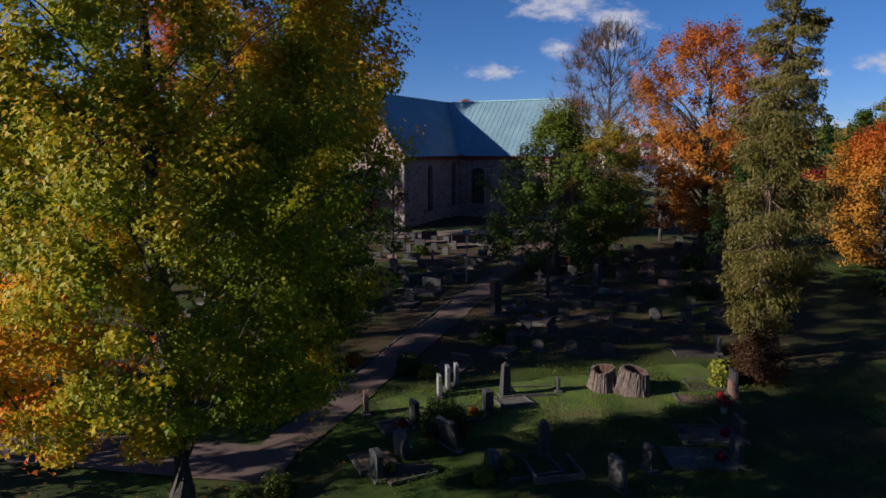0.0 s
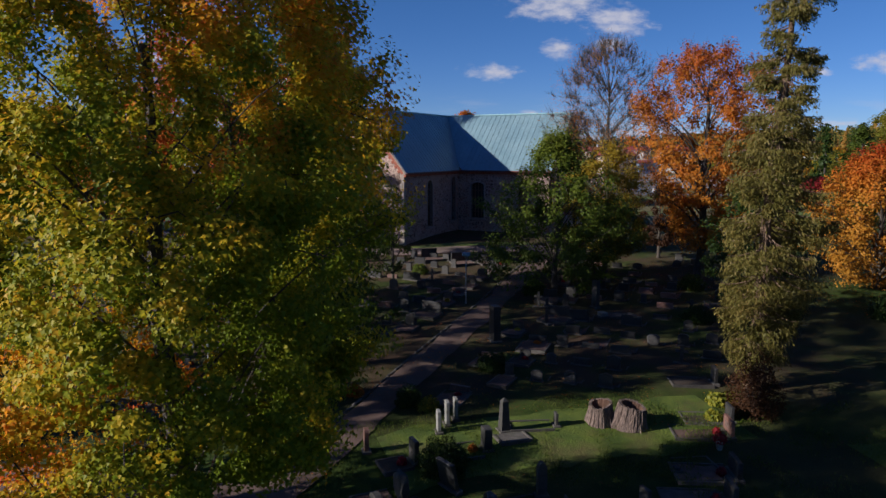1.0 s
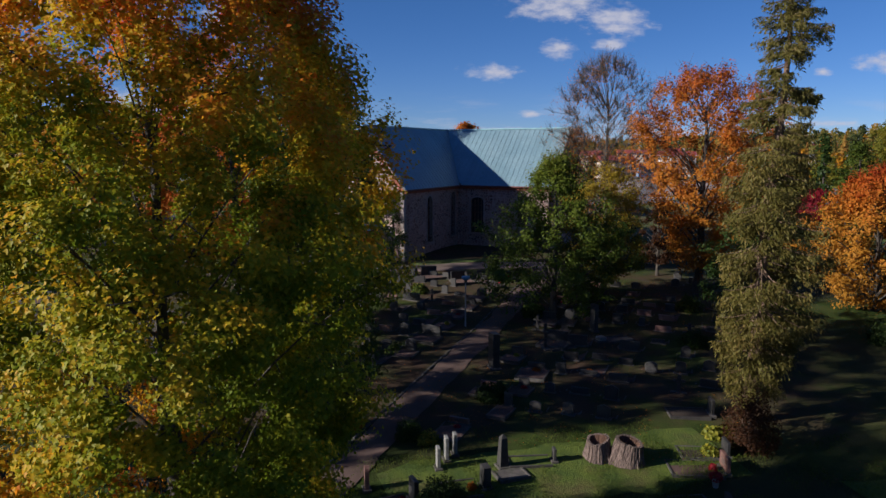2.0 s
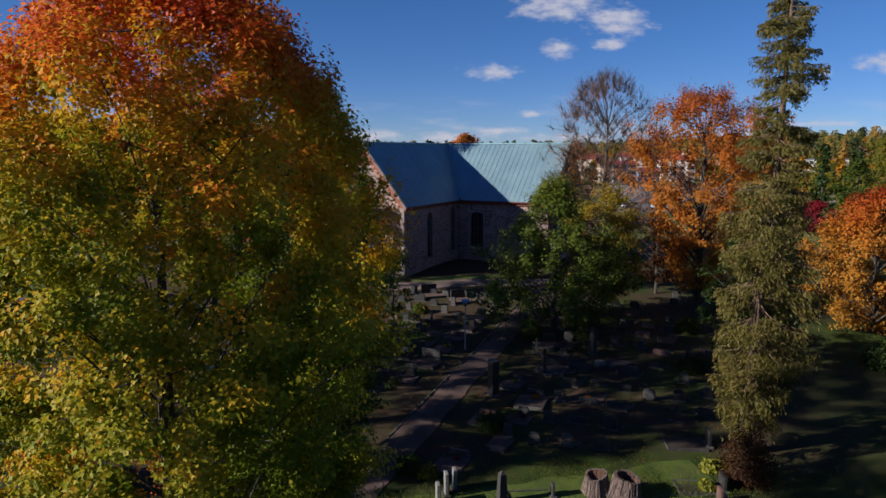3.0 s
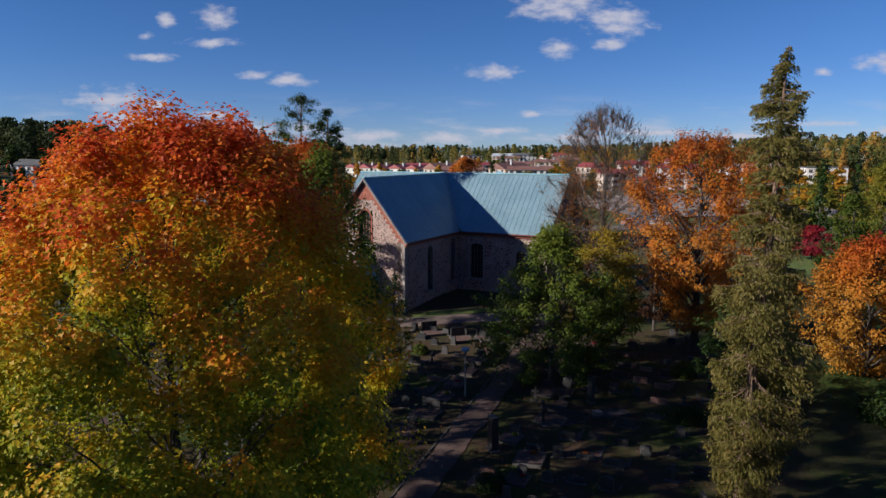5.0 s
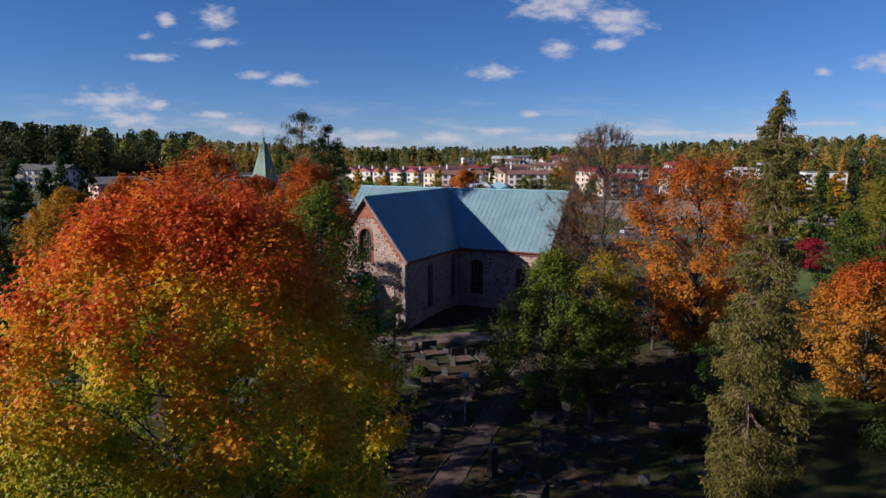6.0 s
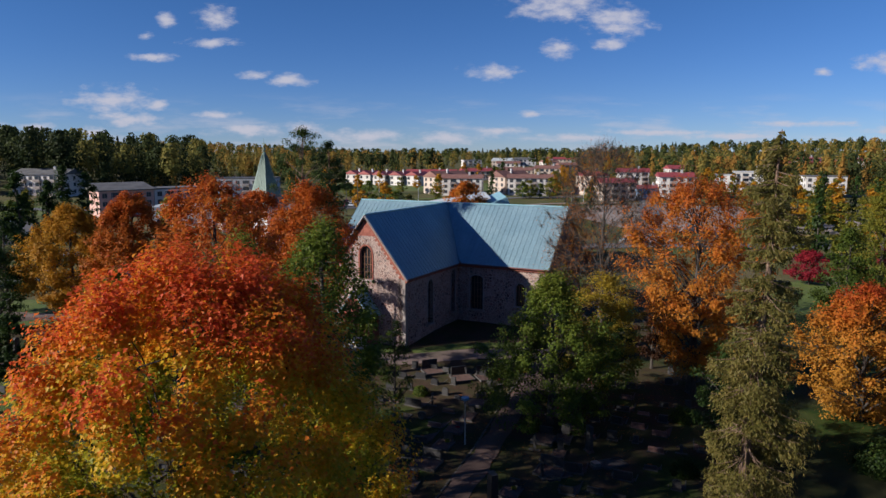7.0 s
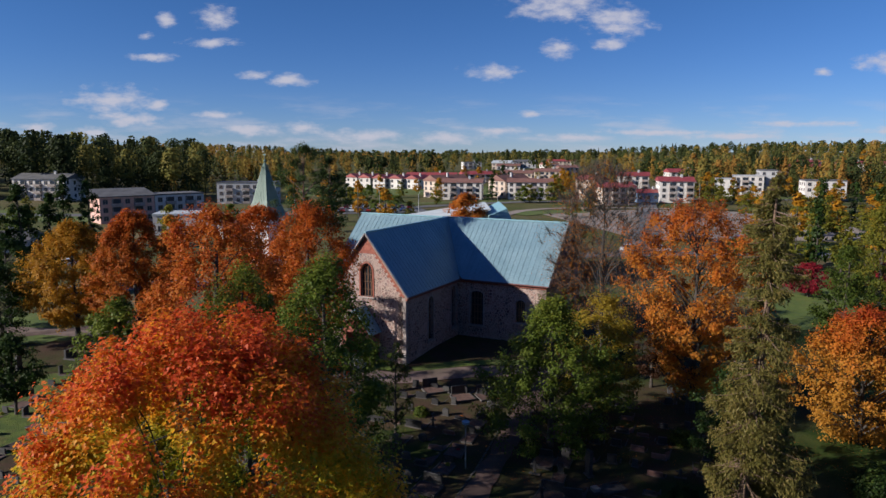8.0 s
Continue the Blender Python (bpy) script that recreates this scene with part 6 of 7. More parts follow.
def house(x, y, turn, w, d, storeys, wall, roof_kind, roof_mat, label, balconies=0, base=None, chimney=True, floor_h=2.45, category="apartment building"):
    """A house: x, y is the middle of its front, which faces along -y before the turn."""
    z = gz(x, y) if base is None else base
    BUILT.append((x - math.sin(radians(turn)) * d / 2, y + math.cos(radians(turn)) * d / 2, max(w, d) / 2 + 2.5))
    root = thing("apartment_house" if storeys > 2 else "house", label, category, (x, y, z), turn, "houses of the town")
    H = storeys * floor_h + 0.5
    part("wall", boxes((-w / 2, w / 2, 0, d, -2.0, H)), wall, root)
    bm = bmesh.new()
    o = 0.6
    if roof_kind == "gable":
        panel(bm, [(-d / 2 - o, H - 0.15), (d / 2 + o, H - 0.15), (0, H + d * 0.16)], [], w + 2 * o, Matrix.Translation((w / 2 + o, d / 2, 0)) @ Matrix.Rotation(math.pi / 2, 4, "Z"))
    elif roof_kind == "end":
        panel(bm, [(-w / 2 - o, H - 0.15), (w / 2 + o, H - 0.15), (0, H + w * 0.24)], [], d + 2 * o, Matrix.Translation((0, -o, 0)))
    elif roof_kind == "mono":
        panel(bm, [(-o, H + 0.004), (d + o, H + 0.004), (d + o, H + 2.2), (-o, H + 0.3)], [], w + 2 * o, Matrix.Translation((w / 2 + o, 0, 0)) @ Matrix.Rotation(math.pi / 2, 4, "Z"))
    else:
        box(bm, -w / 2 - 0.15, w / 2 + 0.15, -0.15, d + 0.15, H + 0.003, H + 0.45)
    rf = part("roof", bm, roof_mat, root)
    if chimney:
        part("chimney", boxes((w * 0.15, w * 0.15 + 0.9, d * 0.4, d * 0.4 + 0.8, H, H + (d * 0.16 if roof_kind == "gable" else w * 0.24 if roof_kind == "end" else 0.3) + 1.0)), M_GREYWALL, rf)
    n = max(2, int(w / 3.1))
    step = w / n
    bal = set(range(1, n, max(2, n // max(1, balconies)))) if balconies else set()
    for st in range(storeys):
        zf = 0.95 + st * floor_h
        for k in range(n):
            px = -w / 2 + step * (k + 0.5)
            if k in bal:
                b = again("balcony", BAL, root, pose(px, 0, zf - 0.75))
                again("balcony_door", BALGAP, b, pose(0, 0, 0.05))
            else:
                v = again("window", WIN, root, pose(px, 0, zf))
                again("window_frame", WFR, v, Matrix.Identity(4))
        m = max(1, int(d / 3.4))
        for s in (-1, 1):
            for k in range(m):
                py = d * (k + 0.5) / m
                again("window", WIN, root, pose(s * w / 2, py, zf, 0, 0, 90 * s))
    return root


# left: apartment blocks behind the golden trees
house(-96.5, 215.4, 42, 16, 10, 4, M_PINKBRICK, "mono", M_DARKROOF, "rose brick and white apartment block with shed roof", 2, chimney=False, base=-1.6, floor_h=2.5)
house(-84.6, 226.1, 42, 15.6, 10, 4, M_WHITE, "flat", M_DARKROOF, "white four-storey apartment block with flat roof", 2, chimney=False, base=-1.6, floor_h=2.5)
house(-160, 278, -6, 22, 13, 4, M_WHITE, "gable", M_DARKROOF, "white apartment block below the pine wood", 3, base=0.6, floor_h=2.7)
house(-188, 272, 6, 14, 12, 4, M_GREYWALL, "gable", M_DARKROOF, "grey apartment block below the pine wood", 2, base=2.0, floor_h=2.7)
house(-82, 292, 4, 24, 12, 3, M_GREYWALL, "flat", M_DARKROOF, "grey apartment block with dark balconies", 4, base=1.0, floor_h=2.7)
house(-68, 184, 10, 15, 10, 1, M_WHITE, "flat", M_PALEROOF, "low white flat-roofed building", 0, chimney=False, floor_h=4.6, category="building")
house(-48, 176, 24, 14, 9, 1, M_BEIGE, "gable", M_DARKROOF, "low beige building with dark roof", 0, category="building")
house(-96, 150, 12, 14, 9, 1, M_GREYWALL, "gable", M_DARKROOF, "low grey house with dark roof", 0, category="house")
# middle: red-roofed terraces and balconied blocks
for i, (x, y) in enumerate([(-53, 402), (-45, 398), (-36.5, 394), (-27, 391), (-17.5, 388)]):
    house(x, y, -32, 8.4, 13, 2, M_WHITE, "end", M_REDROOF, "white terraced house with red metal roof", 0, category="house", floor_h=2.7)
house(-6, 330, -50, 11, 20, 3, M_BEIGE, "end", M_BROWNROOF, "beige gable-ended apartment block", 0, base=1.2)
house(8, 316, -8, 18, 10, 3, M_WHITE, "gable", M_BROWNROOF, "white block with balconies and brown roof", 3, base=1.2, floor_h=2.4)
house(25, 332, -50, 11, 18, 3, M_BEIGE, "end", M_BROWNROOF, "beige gable-ended apartment block", 0, base=1.2)
house(39, 318, -8, 20, 10, 3, M_WHITE, "gable", M_BROWNROOF, "white block with balconies and brown roof", 3, base=1.2, floor_h=2.4)
house(-8, 420, -10, 30, 11, 2, M_WHITE, "gable", M_REDROOF, "long white terrace with red roof", 2, base=3.0, category="house")
house(24, 430, 12, 24, 11, 2, M_WHITE, "gable", M_REDROOF, "long white terrace with red roof", 2, base=3.6, category="house")
house(46, 436, -14, 18, 11, 2, M_BEIGE, "gable", M_BROWNROOF, "beige terrace with brown roof", 1, base=4.0, category="house")
house(62, 420, -20, 16, 11, 3, M_BEIGE, "gable", M_BROWNROOF, "beige apartment house with balconies", 2, base=3.0)
for i, (x, y, t, w, m, r, k) in enumerate([(24, 575, 10, 15, M_WHITE, M_DARKROOF, "flat"), (46, 560, -14, 15, M_BEIGE, M_PALEROOF, "mono"), (54, 590, 6, 16, M_WHITE, M_DARKROOF, "flat"), (70, 600, -8, 18, M_GREYWALL, M_DARKROOF, "gable"), (84, 540, 20, 12, M_WHITE, M_BROWNROOF, "gable"), (104, 620, -10, 24, M_BEIGE, M_REDROOF, "gable"), (48, 520, -10, 17, M_WHITE, M_BROWNROOF, "gable"), (90, 500, 12, 14, M_WHITE, M_BROWNROOF, "gable")]):
    house(x, y, t, w, 10, 2, m, k, r, "light-coloured detached house on the wooded slope", 1, category="house")
# right: red-roofed blocks
house(70, 312, 24, 8, 14, 3, M_BEIGE, "end", M_REDROOF, "pale stepped block with red roof", 1, base=2.2, floor_h=2.5)
house(70.5, 283, 10, 14, 10, 3, M_BEIGE, "gable", M_REDROOF, "white block with red roof", 2, base=0.8, floor_h=2.4)
house(93, 345, -12, 15, 11, 3, M_WHITE, "gable", M_REDROOF, "white apartment block with red roof", 2, base=3.0)
house(89, 300, 14, 14, 8, 1, M_BLUEWALL, "gable", M_REDROOF, "low blue building with bright red roof", 0, base=1.6, floor_h=3.2, category="building")
house(98.5, 297, -8, 14, 11, 3, M_WHITE, "gable", M_REDROOF, "white three-storey block with red roof and balconies", 2, base=2.2, floor_h=2.5)
house(128, 372, 0, 16, 11, 3, M_WHITE, "gable", M_REDROOF, "white apartment block with red roof", 2, base=4.0)
house(146, 336, -18, 13, 12, 3, M_WHITE, "flat", M_GREYWALL, "white cubic block with grey tower", 1, base=3.0, chimney=False)
house(157, 340, -18, 8, 14, 4, M_GREYWALL, "flat", M_DARKROOF, "tall grey stair tower block", 0, base=3.0, chimney=False)
house(136, 338, -18, 9, 12, 3, M_WHITE, "flat", M_GREYWALL, "white cubic block with flat roof", 0, base=1.5, chimney=False)
house(163, 300, -14, 16, 11, 2, M_WHITE, "flat", M_DARKROOF, "white flat-roofed house with ribbon windows", 0, base=4.6, chimney=False)
for i, (x, y, t, w) in enumerate([(244, 440, -14, 22), (262, 448, -20, 18), (216, 452, 6, 16), (276, 430, -26, 16), (226, 470, 0, 14), (252, 480, 8, 14)]):
    house(x, y, t, w, 10, 2, M_WHITE if i % 2 else M_BEIGE, "gable", M_REDROOF if i != 2 else M_BROWNROOF, "pale house with red roof on the wooded hill", 1, category="house")


# cars
CAR_PAINTS = [surface("car_paint_" + n, c, tuple(min(1, v * 1.15) for v in c), 1, 0.3, 30, 0.02) for n, c in (("white", (0.7, 0.7, 0.7)), ("silver", (0.36, 0.37, 0.39)), ("dark", (0.03, 0.035, 0.045)), ("blue", (0.04, 0.08, 0.2)), ("red", (0.30, 0.02, 0.02)))]
WORD = ["white", "silver-grey", "black", "dark blue", "red"]


def car(paint, label):
    root = thing("car", label, "car", group="parked cars")
    bm = bmesh.new()
    panel(bm, [(-2.15, 0.35), (2.15, 0.35), (2.2, 0.75), (1.15, 0.92), (-1.9, 0.95), (-2.2, 0.8)], [], 1.7, Matrix.Translation((0, -0.85, 0)))
    part("body", bm, paint, root)
    bm = bmesh.new()
    panel(bm, [(-1.85, 0.93), (1.1, 0.90), (0.35, 1.42), (-1.25, 1.45)], [], 1.5, Matrix.Translation((0, -0.75, 0)))
    cab = part("cabin", bm, M_PANE, root, "dark glazed cabin")
    part("car_roof", boxes((-1.3, 0.4, -0.72, 0.72, 1.44, 1.49)), paint, cab)
    for x in (-1.35, 1.35):
        for y in (-0.86, 0.66):
            bm = bmesh.new()
            tube(bm, [(x, y, 0.33), (x, y + 0.2, 0.33)], [0.33, 0.33], 12)
            wh = part("wheel", bm, M_TYRE, root)
            bm = bmesh.new()
            tube(bm, [(x, y - 0.01 if y < 0 else y + 0.2, 0.33), (x, y if y < 0 else y + 0.212, 0.33)], [0.2, 0.2], 10)
            part("rim", bm, M_METAL, wh)
    return root


CARS = [car(p, w + " parked car on the asphalt") for p, w in zip(CAR_PAINTS, WORD)]
first = [True] * 5
rng5 = random.Random(8)
SPOTS = [(-48 + 3.0 * i, 247 + 0.7 * i, 96) for i in range(12)] + [(-46 + 3.0 * i, 258 + 0.7 * i, 96) for i in range(12) if i % 3] + [(-40 + 3.0 * i, 266 + 0.7 * i, 96) for i in range(9) if i % 4] + [(87 + 2.9 * i, 315 - 0.2 * i, 92) for i in range(9)] + \
        [(40, 152, 10), (62, 160, 40), (56, 172, 80), (60, 173, 80), (70, 168, 80), (-66, 114, 12), (-70, 132, 20), (-90, 140, 10), (-18, 246, 20), (36, 300, 10), (100, 310, 5), (46, 151, 4)]
for x, y, t in SPOTS:
    k = rng5.randrange(5)
    m = pose(x, y, gz(x, y) + 0.28, 0, 0, t + rng5.uniform(-3, 3))
    if first[k]:
        CARS[k].matrix_basis = m
        first[k] = False
    else:
        copy_thing(CARS[k], m)
stairs = thing("church_steps", "pale worn stone steps before the church porch", "steps", (-9.55, 74.75, gz(-9.5, 74.7)), TH)
for k in range(5):
    part("step", boxes((-1.25, 1.25, -1.5 + 0.34 * k, 0.6, -0.3 + 0.02 * k, 0.17 * (k + 1)), bevel=0.02), M_LIMESTONE, stairs)
for x in (-1.55, 1.27):
    part("cheek_wall", boxes((x, x + 0.28, -1.7, 0.6, -0.3, 1.15), bevel=0.03), M_LIMESTONE, stairs)


def street_lamp(x, y, h, arm=1.6):
    root = thing("street_lamp", "tall grey street lamp with curved arm", "street lamp", (x, y, gz(x, y)), rng5.uniform(0, 360), "street lamps")
    bm = bmesh.new()
    tube(bm, [(0, 0, -0.3), (0, 0, h * 0.9), (arm * 0.3, 0, h), (arm, 0, h + 0.1)], [0.11, 0.08, 0.06, 0.05], 6)
    part("post", bm, M_METAL, root)
    part("lamp_head", boxes((arm, arm + 0.7, -0.14, 0.14, h, h + 0.18), bevel=0.03), M_GREYWALL, root)


for x, y in [(-36, 238), (-22, 240), (-8, 222), (-50, 236), (20, 262), (52, 262), (78, 236), (86, 262), (104, 286), (34, 190), (128, 316), (-62, 226)]:
    street_lamp(x, y, 9.0)
for i, (x, y) in enumerate([(-38.5, 226), (-35, 227), (-31.5, 228), (-28.0, 229)]):
    fp = thing("flagpole", "white flagpole beside the car park", "flagpole", (x, y, gz(x, y)), 0, "flagpoles")
    bm = bmesh.new()
    tube(bm, [(0, 0, -0.2), (0, 0, 5), (0, 0, 10.0)], [0.11, 0.09, 0.05], 8)
    part("pole", bm, M_PALESTONE, fp)
    bm = bmesh.new()
    bmesh.ops.create_uvsphere(bm, u_segments=8, v_segments=6, radius=0.12, matrix=Matrix.Translation((0, 0, 10.05)))
    part("knob", bm, M_METAL, fp)


# ------------------------------------------------------------ woods and town trees
def wood_tree(rng, kind, h, n, grain):
    """Leaf sprays of one distant tree, standing at the origin."""
    if kind == "spruce":
        f = rng.rand(n) ** 0.8
        r = (1 - f) * h * 0.21 * (0.4 + 0.7 * rng.rand(n)) + 0.15
        z = h * (0.10 + 0.9 * f)
        size = 0.9 + 0.8 * (1 - f)
    elif kind == "pine":
        f = rng.rand(n)
        r = h * 0.26 * np.sqrt(rng.rand(n)) * np.sin(np.pi * (0.12 + 0.8 * f)) ** 0.7
        z = h * (0.45 + 0.55 * f)
        size = 1.0 + 0.7 * rng.rand(n)
    else:
        f = rng.rand(n)
        r = h * 0.25 * (0.35 + 0.65 * rng.rand(n)) * np.sin(np.pi * (0.06 + 0.9 * f)) ** 0.6
        z = h * (0.10 + 0.90 * f)
        size = 0.8 + 0.7 * rng.rand(n)
    th = rng.rand(n) * 2 * np.pi + np.round(rng.rand(n) * 4)
    C = np.stack([r * np.cos(th), r * np.sin(th), z], 1)
    N = np.stack([np.cos(th), np.sin(th), 0.5 + 0 * th], 1) + rng.normal(size=(n, 3)) * 0.25
    return C, N, grain * size * h / 15


def grove(name, label, spots, seed, mat, sprays=110, grain=1.0):
    """One object for a wood: spots of x, y, height, kind, tint."""
    rng = np.random.RandomState(seed)
    Vs, Is, As, base = [], [], [], 0
    for x, y, h, kind, ti in spots:
        C, N, S = wood_tree(rng, kind, h, sprays, grain)
        C = C + np.array([x, y, gz(x, y)])
        V, I, A = leaf_cloud(C, N, S, np.full(len(C), ti), PATCH, rng)
        Vs.append(V); Is.append(I + base); As.append(A)
        base += len(V)
        z0 = gz(x, y)
        r = 0.012 * h
        sv = np.array([(x + r * math.cos(a), y + r * math.sin(a), z0 - 0.3) for a in (0, 2.1, 4.2)] + [(x, y, z0 + h * 0.8)])
        Vs.append(sv); Is.append(np.array([(0, 1, 3), (1, 2, 3), (2, 0, 3)]) + base); As.append(np.full(4, 0.05))
        base += 4
    ob = new(name, bulk_mesh(name, np.concatenate(Vs), np.concatenate(Is), mat, np.concatenate(As)))
    return tagged(ob, label, "woodland", kind="stuff")


rng6 = random.Random(77)
spots = []
for k in range(1850):
    y = 430 + 560 * rng6.random() ** 1.3
    x = rng6.uniform(-0.72, 0.72) * y
    patch = noise.noise((x * 0.012, y * 0.012, 3.0))
    if 8 < x < 125 and y < 610 and rng6.random() < 0.92 or 200 < x < 300 and 415 < y < 495 and rng6.random() < 0.7:
        continue
    if y < 470 and -70 < x < 130 and rng6.random() < 0.9:
        continue
    t = 0.50 + 0.10 * (x < -0.05 * y) + 0.8 * patch + rng6.uniform(-0.22, 0.22) - 0.30 * smooth(560, 760, y)
    kind = "birch" if t > 0.34 else "spruce" if rng6.random() < 0.30 else "pine"
    spots.append((x, y, rng6.uniform(10.5, 15.8) * (0.92 if kind == "birch" else 1.0), kind, (0.46 + 0.34 * rng6.random() + 0.06 * (x < 0) if kind == "birch" and rng6.random() < 0.8 else 0.34) if kind == "birch" else 0.06 + 0.24 * rng6.random()))
grove("forest", "mixed autumn forest along the horizon", spots, 5, L_FOREST)
spots = []
for k in range(230):
    x, y = rng6.uniform(-300, -108), rng6.uniform(285, 420)
    if x > -0.30 * y - 10:
        continue
    spots.append((x, y, rng6.uniform(13, 26), rng6.choice(("pine", "pine", "pine", "spruce", "birch")), rng6.choice((0.0, 0.04, 0.08, 0.12, 0.16, 0.5))))
grove("pine_wood", "dark pine wood on the hill", spots, 6, L_FOREST, 300, 0.55)
spots = []
for k in range(210):
    y = rng6.uniform(320, 470)
    x = rng6.uniform(0.34, 0.72) * y
    if 128 < x < 170 and y < 385 or 200 < x < 290 and 405 < y and rng6.random() < 0.8:
        continue
    spots.append((x, y, rng6.uniform(12, 19), rng6.choice(("pine", "spruce", "birch", "birch")), rng6.choice((0.12, 0.2, 0.48, 0.6, 0.75, 0.85))))
grove("hill_wood", "mixed wood on the hill", spots, 7, L_FOREST, 200, 0.72)

spots = []
for k in range(330):
    y = rng6.uniform(300, 445)
    x = rng6.uniform(-0.42, 0.60) * y
    if any((x - a) ** 2 + (y - b) ** 2 < (c + 1.5) ** 2 for a, b, c in BUILT) or -80 < x < 135 and y < 405:
        continue
    spots.append((x, y, rng6.uniform(6, 11.5), rng6.choice(("birch", "birch", "birch", "spruce")), rng6.choice((0.25, 0.42, 0.5, 0.6, 0.7, 0.8))))
grove("garden_wood", "yellow and green garden trees between the houses", spots, 8, L_FOREST, 160, 0.8)

# garden and street trees of the town, each its own thing
TOWN = {
    "birch": [tree("town_birch", "slim yellow birch beside the houses", 0, -300, 10, 1.2, 2.0, L_GOLD, n_clump=34, n_leaf=900, leaf=0.52, shape=PATCH, seed=201, profile=column_profile, limbs=5, clump=0.5, group="town trees"),
              tree("town_birch", "slim yellow-green birch beside the houses", 0, -300, 11, 1.2, 2.2, L_YELLOW, n_clump=34, n_leaf=900, leaf=0.52, shape=PATCH, seed=202, profile=column_profile, limbs=5, clump=0.5, group="town trees")],
    "round": [tree("town_tree", "round green tree near the houses", 0, -300, 8, 1.2, 3.0, L_MIDGREEN, n_clump=34, n_leaf=900, leaf=0.52, shape=PATCH, seed=203, limbs=5, clump=0.34, group="town trees"),
              tree("town_tree", "yellow-green autumn tree near the houses", 0, -300, 8, 1.2, 3.0, L_YELLOW, n_clump=34, n_leaf=900, leaf=0.52, shape=PATCH, seed=204, limbs=5, clump=0.34, group="town trees"),
              tree("town_tree", "orange autumn tree near the houses", 0, -300, 8, 1.2, 3.0, L_ORANGE, n_clump=34, n_leaf=900, leaf=0.52, shape=PATCH, seed=206, limbs=5, clump=0.34, group="town trees")],
    "dark": [tree("town_spruce", "dark narrow spruce near the houses", 0, -300, 12, 0.6, 2.2, L_DARKGREEN, n_clump=34, n_leaf=900, leaf=0.52, shape=PATCH, seed=205, profile=lambda f: 1.05 - f, limbs=5, clump=0.5, group="town trees")],
}
placed = set()
rng7 = random.Random(15)
near_spots = [(-2.3, 312, "birch", 0), (21.5, 312, "dark", 0), (36, 296, "round", 1), (41, 300, "round", 0), (45, 294, "round", 1), (-41, 306, "round", 0), (-37, 310, "round", 1), (-33, 304, "round", 0), (-26, 292, "round", 0), (-23, 296, "round", 0),
              (31, 440, "dark", 0), (34, 442, "dark", 0), (43, 446, "dark", 0), (48, 448, "birch", 1), (68, 386, "birch", 0), (72, 390, "birch", 1), (60, 352, "birch", 0), (76, 380, "round", 2), (108, 288, "birch", 1), (111, 291, "birch", 1), (113, 286, "birch", 1), (52, 330, "birch", 0), (55, 338, "birch", 1),
              (-17, 205, "birch", 0), (-10, 208, "birch", 1), (-30, 190, "dark", 0), (-34, 216, "birch", 0), (-28, 232, "birch", 0), (-25, 250, "round", 0), (-18, 262, "round", 0), (-3, 285, "birch", 1), (33, 296, "round", 0), (42, 230, "round", 0),
              (50, 240, "dark", 0), (54, 262, "round", 0), (58, 275, "birch", 0), (62, 330, "birch", 0), (57, 350, "birch", 1), (66, 370, "birch", 0), (30, 390, "birch", 1), (20, 400, "birch", 0), (34, 402, "dark", 0), (38, 404, "dark", 0), (12, 408, "birch", 0),
              (118, 300, "birch", 1), (122, 296, "birch", 1), (116, 310, "birch", 0), (126, 286, "birch", 0), (132, 300, "birch", 1), (150, 270, "birch", 1), (165, 262, "birch", 1), (172, 280, "round", 1), (182, 290, "birch", 1), (190, 300, "dark", 0),
              (80, 120, "round", 0), (86, 130, "birch", 1), (74, 126, "birch", 1), (92, 140, "dark", 0), (98, 150, "birch", 1), (104, 160, "dark", 0), (110, 150, "dark", 0), (84, 112, "round", 1), (64, 130, "birch", 1), (58, 140, "round", 0), (96, 128, "dark", 0), (70, 150, "birch", 1), (90, 170, "birch", 1), (100, 180, "birch", 0), (112, 190, "birch", 1),
              (-58, 150, "birch", 0), (-62, 160, "round", 1), (-100, 170, "dark", 0), (-108, 176, "round", 0), (-112, 190, "birch", 1), (-118, 178, "dark", 0), (-60, 200, "round", 0), (-44, 250, "birch", 0), (-52, 260, "birch", 1), (-60, 280, "birch", 0), (-40, 300, "birch", 1), (-30, 330, "birch", 0), (-68, 320, "round", 1), (-14, 360, "birch", 0)]
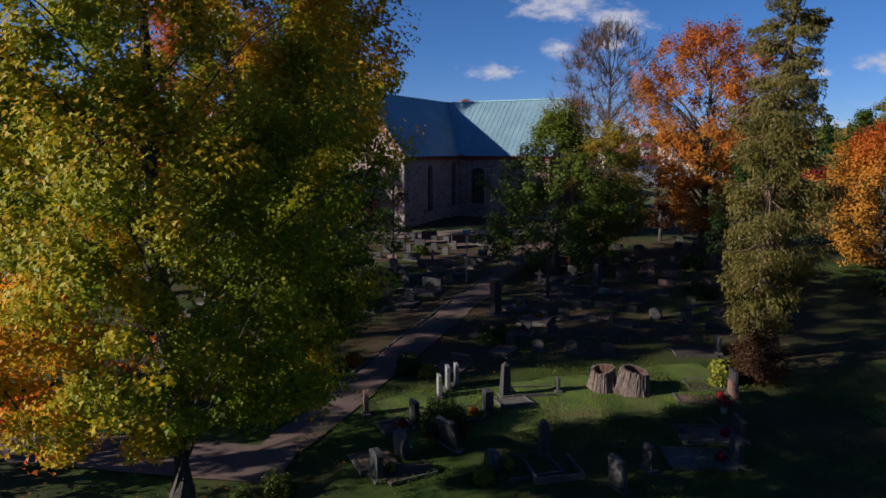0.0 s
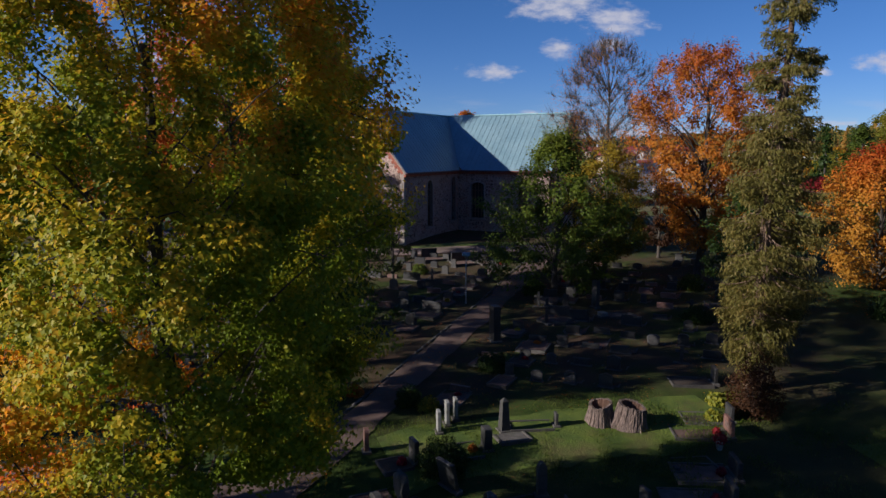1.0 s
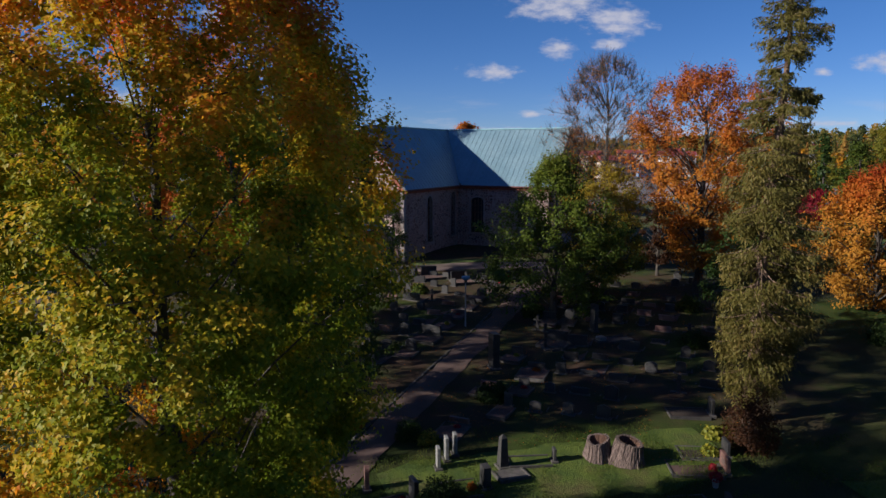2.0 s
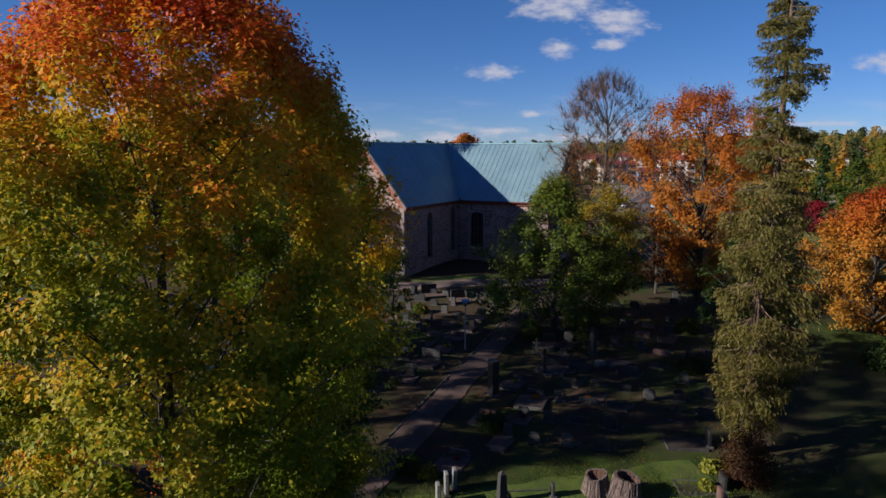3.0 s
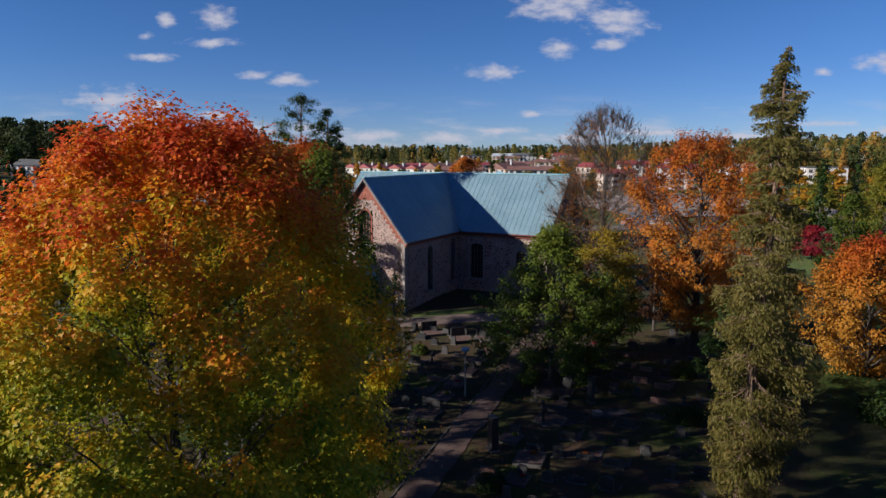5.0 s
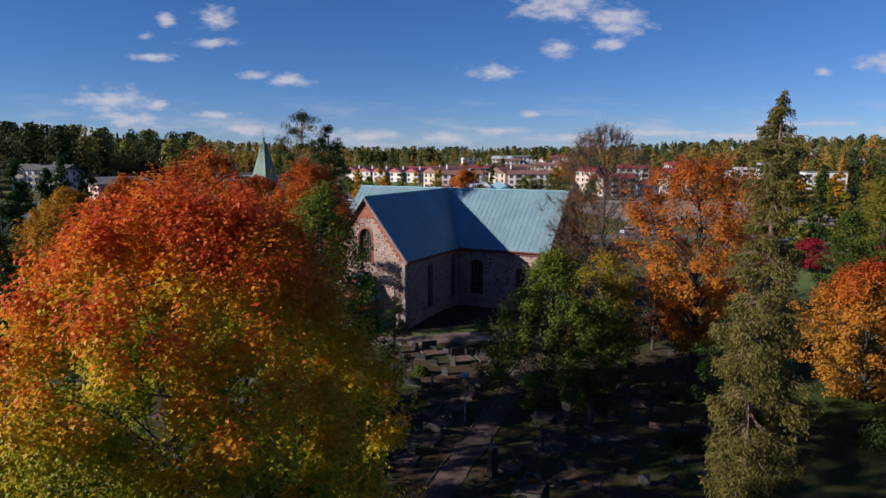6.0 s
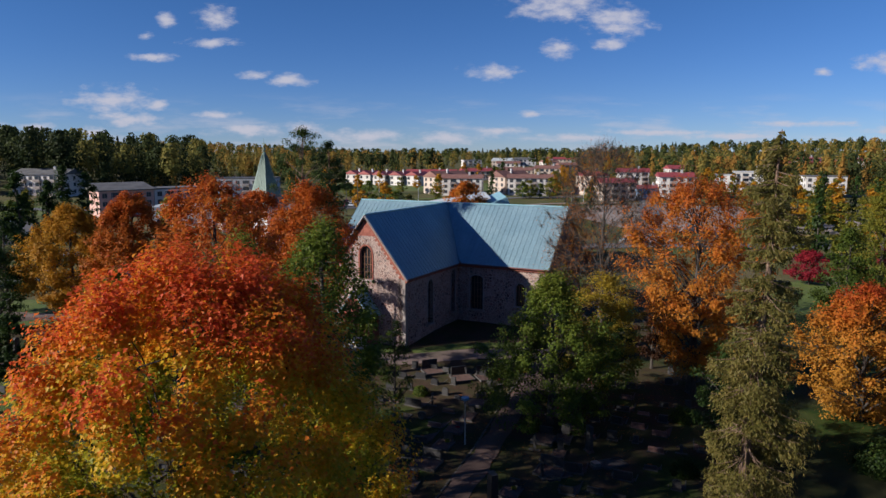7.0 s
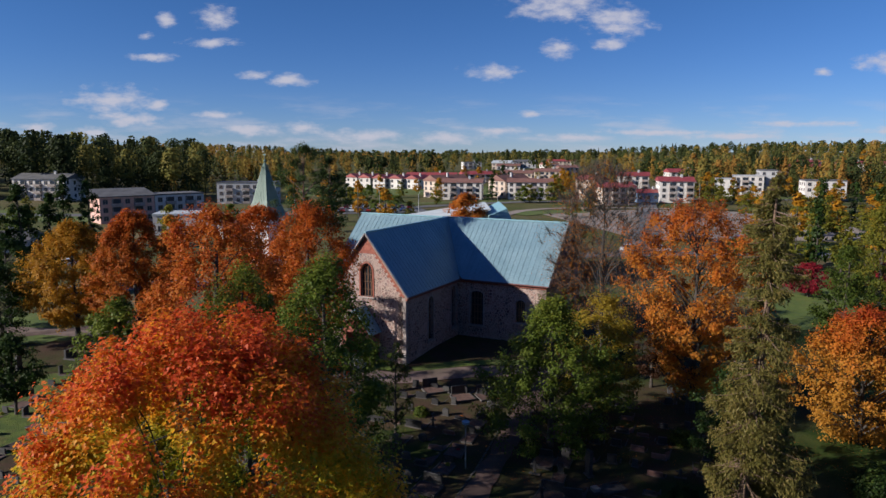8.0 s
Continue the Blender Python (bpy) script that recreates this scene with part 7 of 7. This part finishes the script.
for _ in range(110):
    y = rng7.uniform(325, 520)
    x = rng7.uniform(-0.30, 0.62) * y
    if -75 < x < 70 and y < 400 and rng7.random() < 0.85:
        continue
    near_spots.append((x, y, rng7.choice(("birch", "birch", "birch", "round", "round", "dark")), rng7.choice((0, 0, 0, 1, 1, 1, 1, 2))))
for _ in range(48):
    y = rng7.uniform(228, 345)
    x = rng7.uniform(-0.20, 0.66) * y
    if x < 0.38 * y:
        continue
    near_spots.append((x, y, rng7.choice(("birch", "birch", "birch", "round", "round", "round", "dark")), rng7.choice((0, 0, 0, 1, 1, 1, 1, 2))))
for _ in range(26):
    y = rng7.uniform(120, 225)
    near_spots.append((rng7.uniform(0.42, 0.66) * y, y, rng7.choice(("birch", "birch", "round", "dark")), rng7.randrange(2)))
near_spots = [q for q in near_spots if not any((q[0] - a) ** 2 + (q[1] - b) ** 2 < c * c for a, b, c in BUILT)]
for x, y, kind, v in near_spots:
    pool = TOWN[kind]
    v = v % len(pool)
    m = pose(x, y, gz(x, y), 0, 0, rng7.uniform(0, 360)) @ Matrix.Diagonal((*(rng7.uniform(0.8, 1.2),) * 2, rng7.uniform(0.75, 1.25), 1))
    if (kind, v) in placed:
        copy_thing(pool[v], m)
    else:
        pool[v].matrix_basis = m
        placed.add((kind, v))


# unseen woods behind and beside the camera, added to block skylight and darken shade
spots = []
for k in range(90):
    spots.append((rng6.uniform(-14, 75), rng6.uniform(-45, -8), rng6.uniform(15, 22), rng6.choice(("birch", "spruce", "birch")), rng6.choice((0.3, 0.4, 0.5))))
for k in range(34):
    spots.append((rng6.uniform(40, 70), rng6.uniform(-8, 46), rng6.uniform(13, 19), rng6.choice(("birch", "spruce", "birch")), rng6.choice((0.3, 0.4, 0.5))))
for k in range(16):
    spots.append((rng6.uniform(29, 42), rng6.uniform(14, 44), rng6.uniform(13, 19), rng6.choice(("birch", "spruce")), rng6.choice((0.3, 0.4, 0.5))))
grove("park_wood", "unseen tall trees round the camera, added to block skylight", spots, 9, L_FOREST)
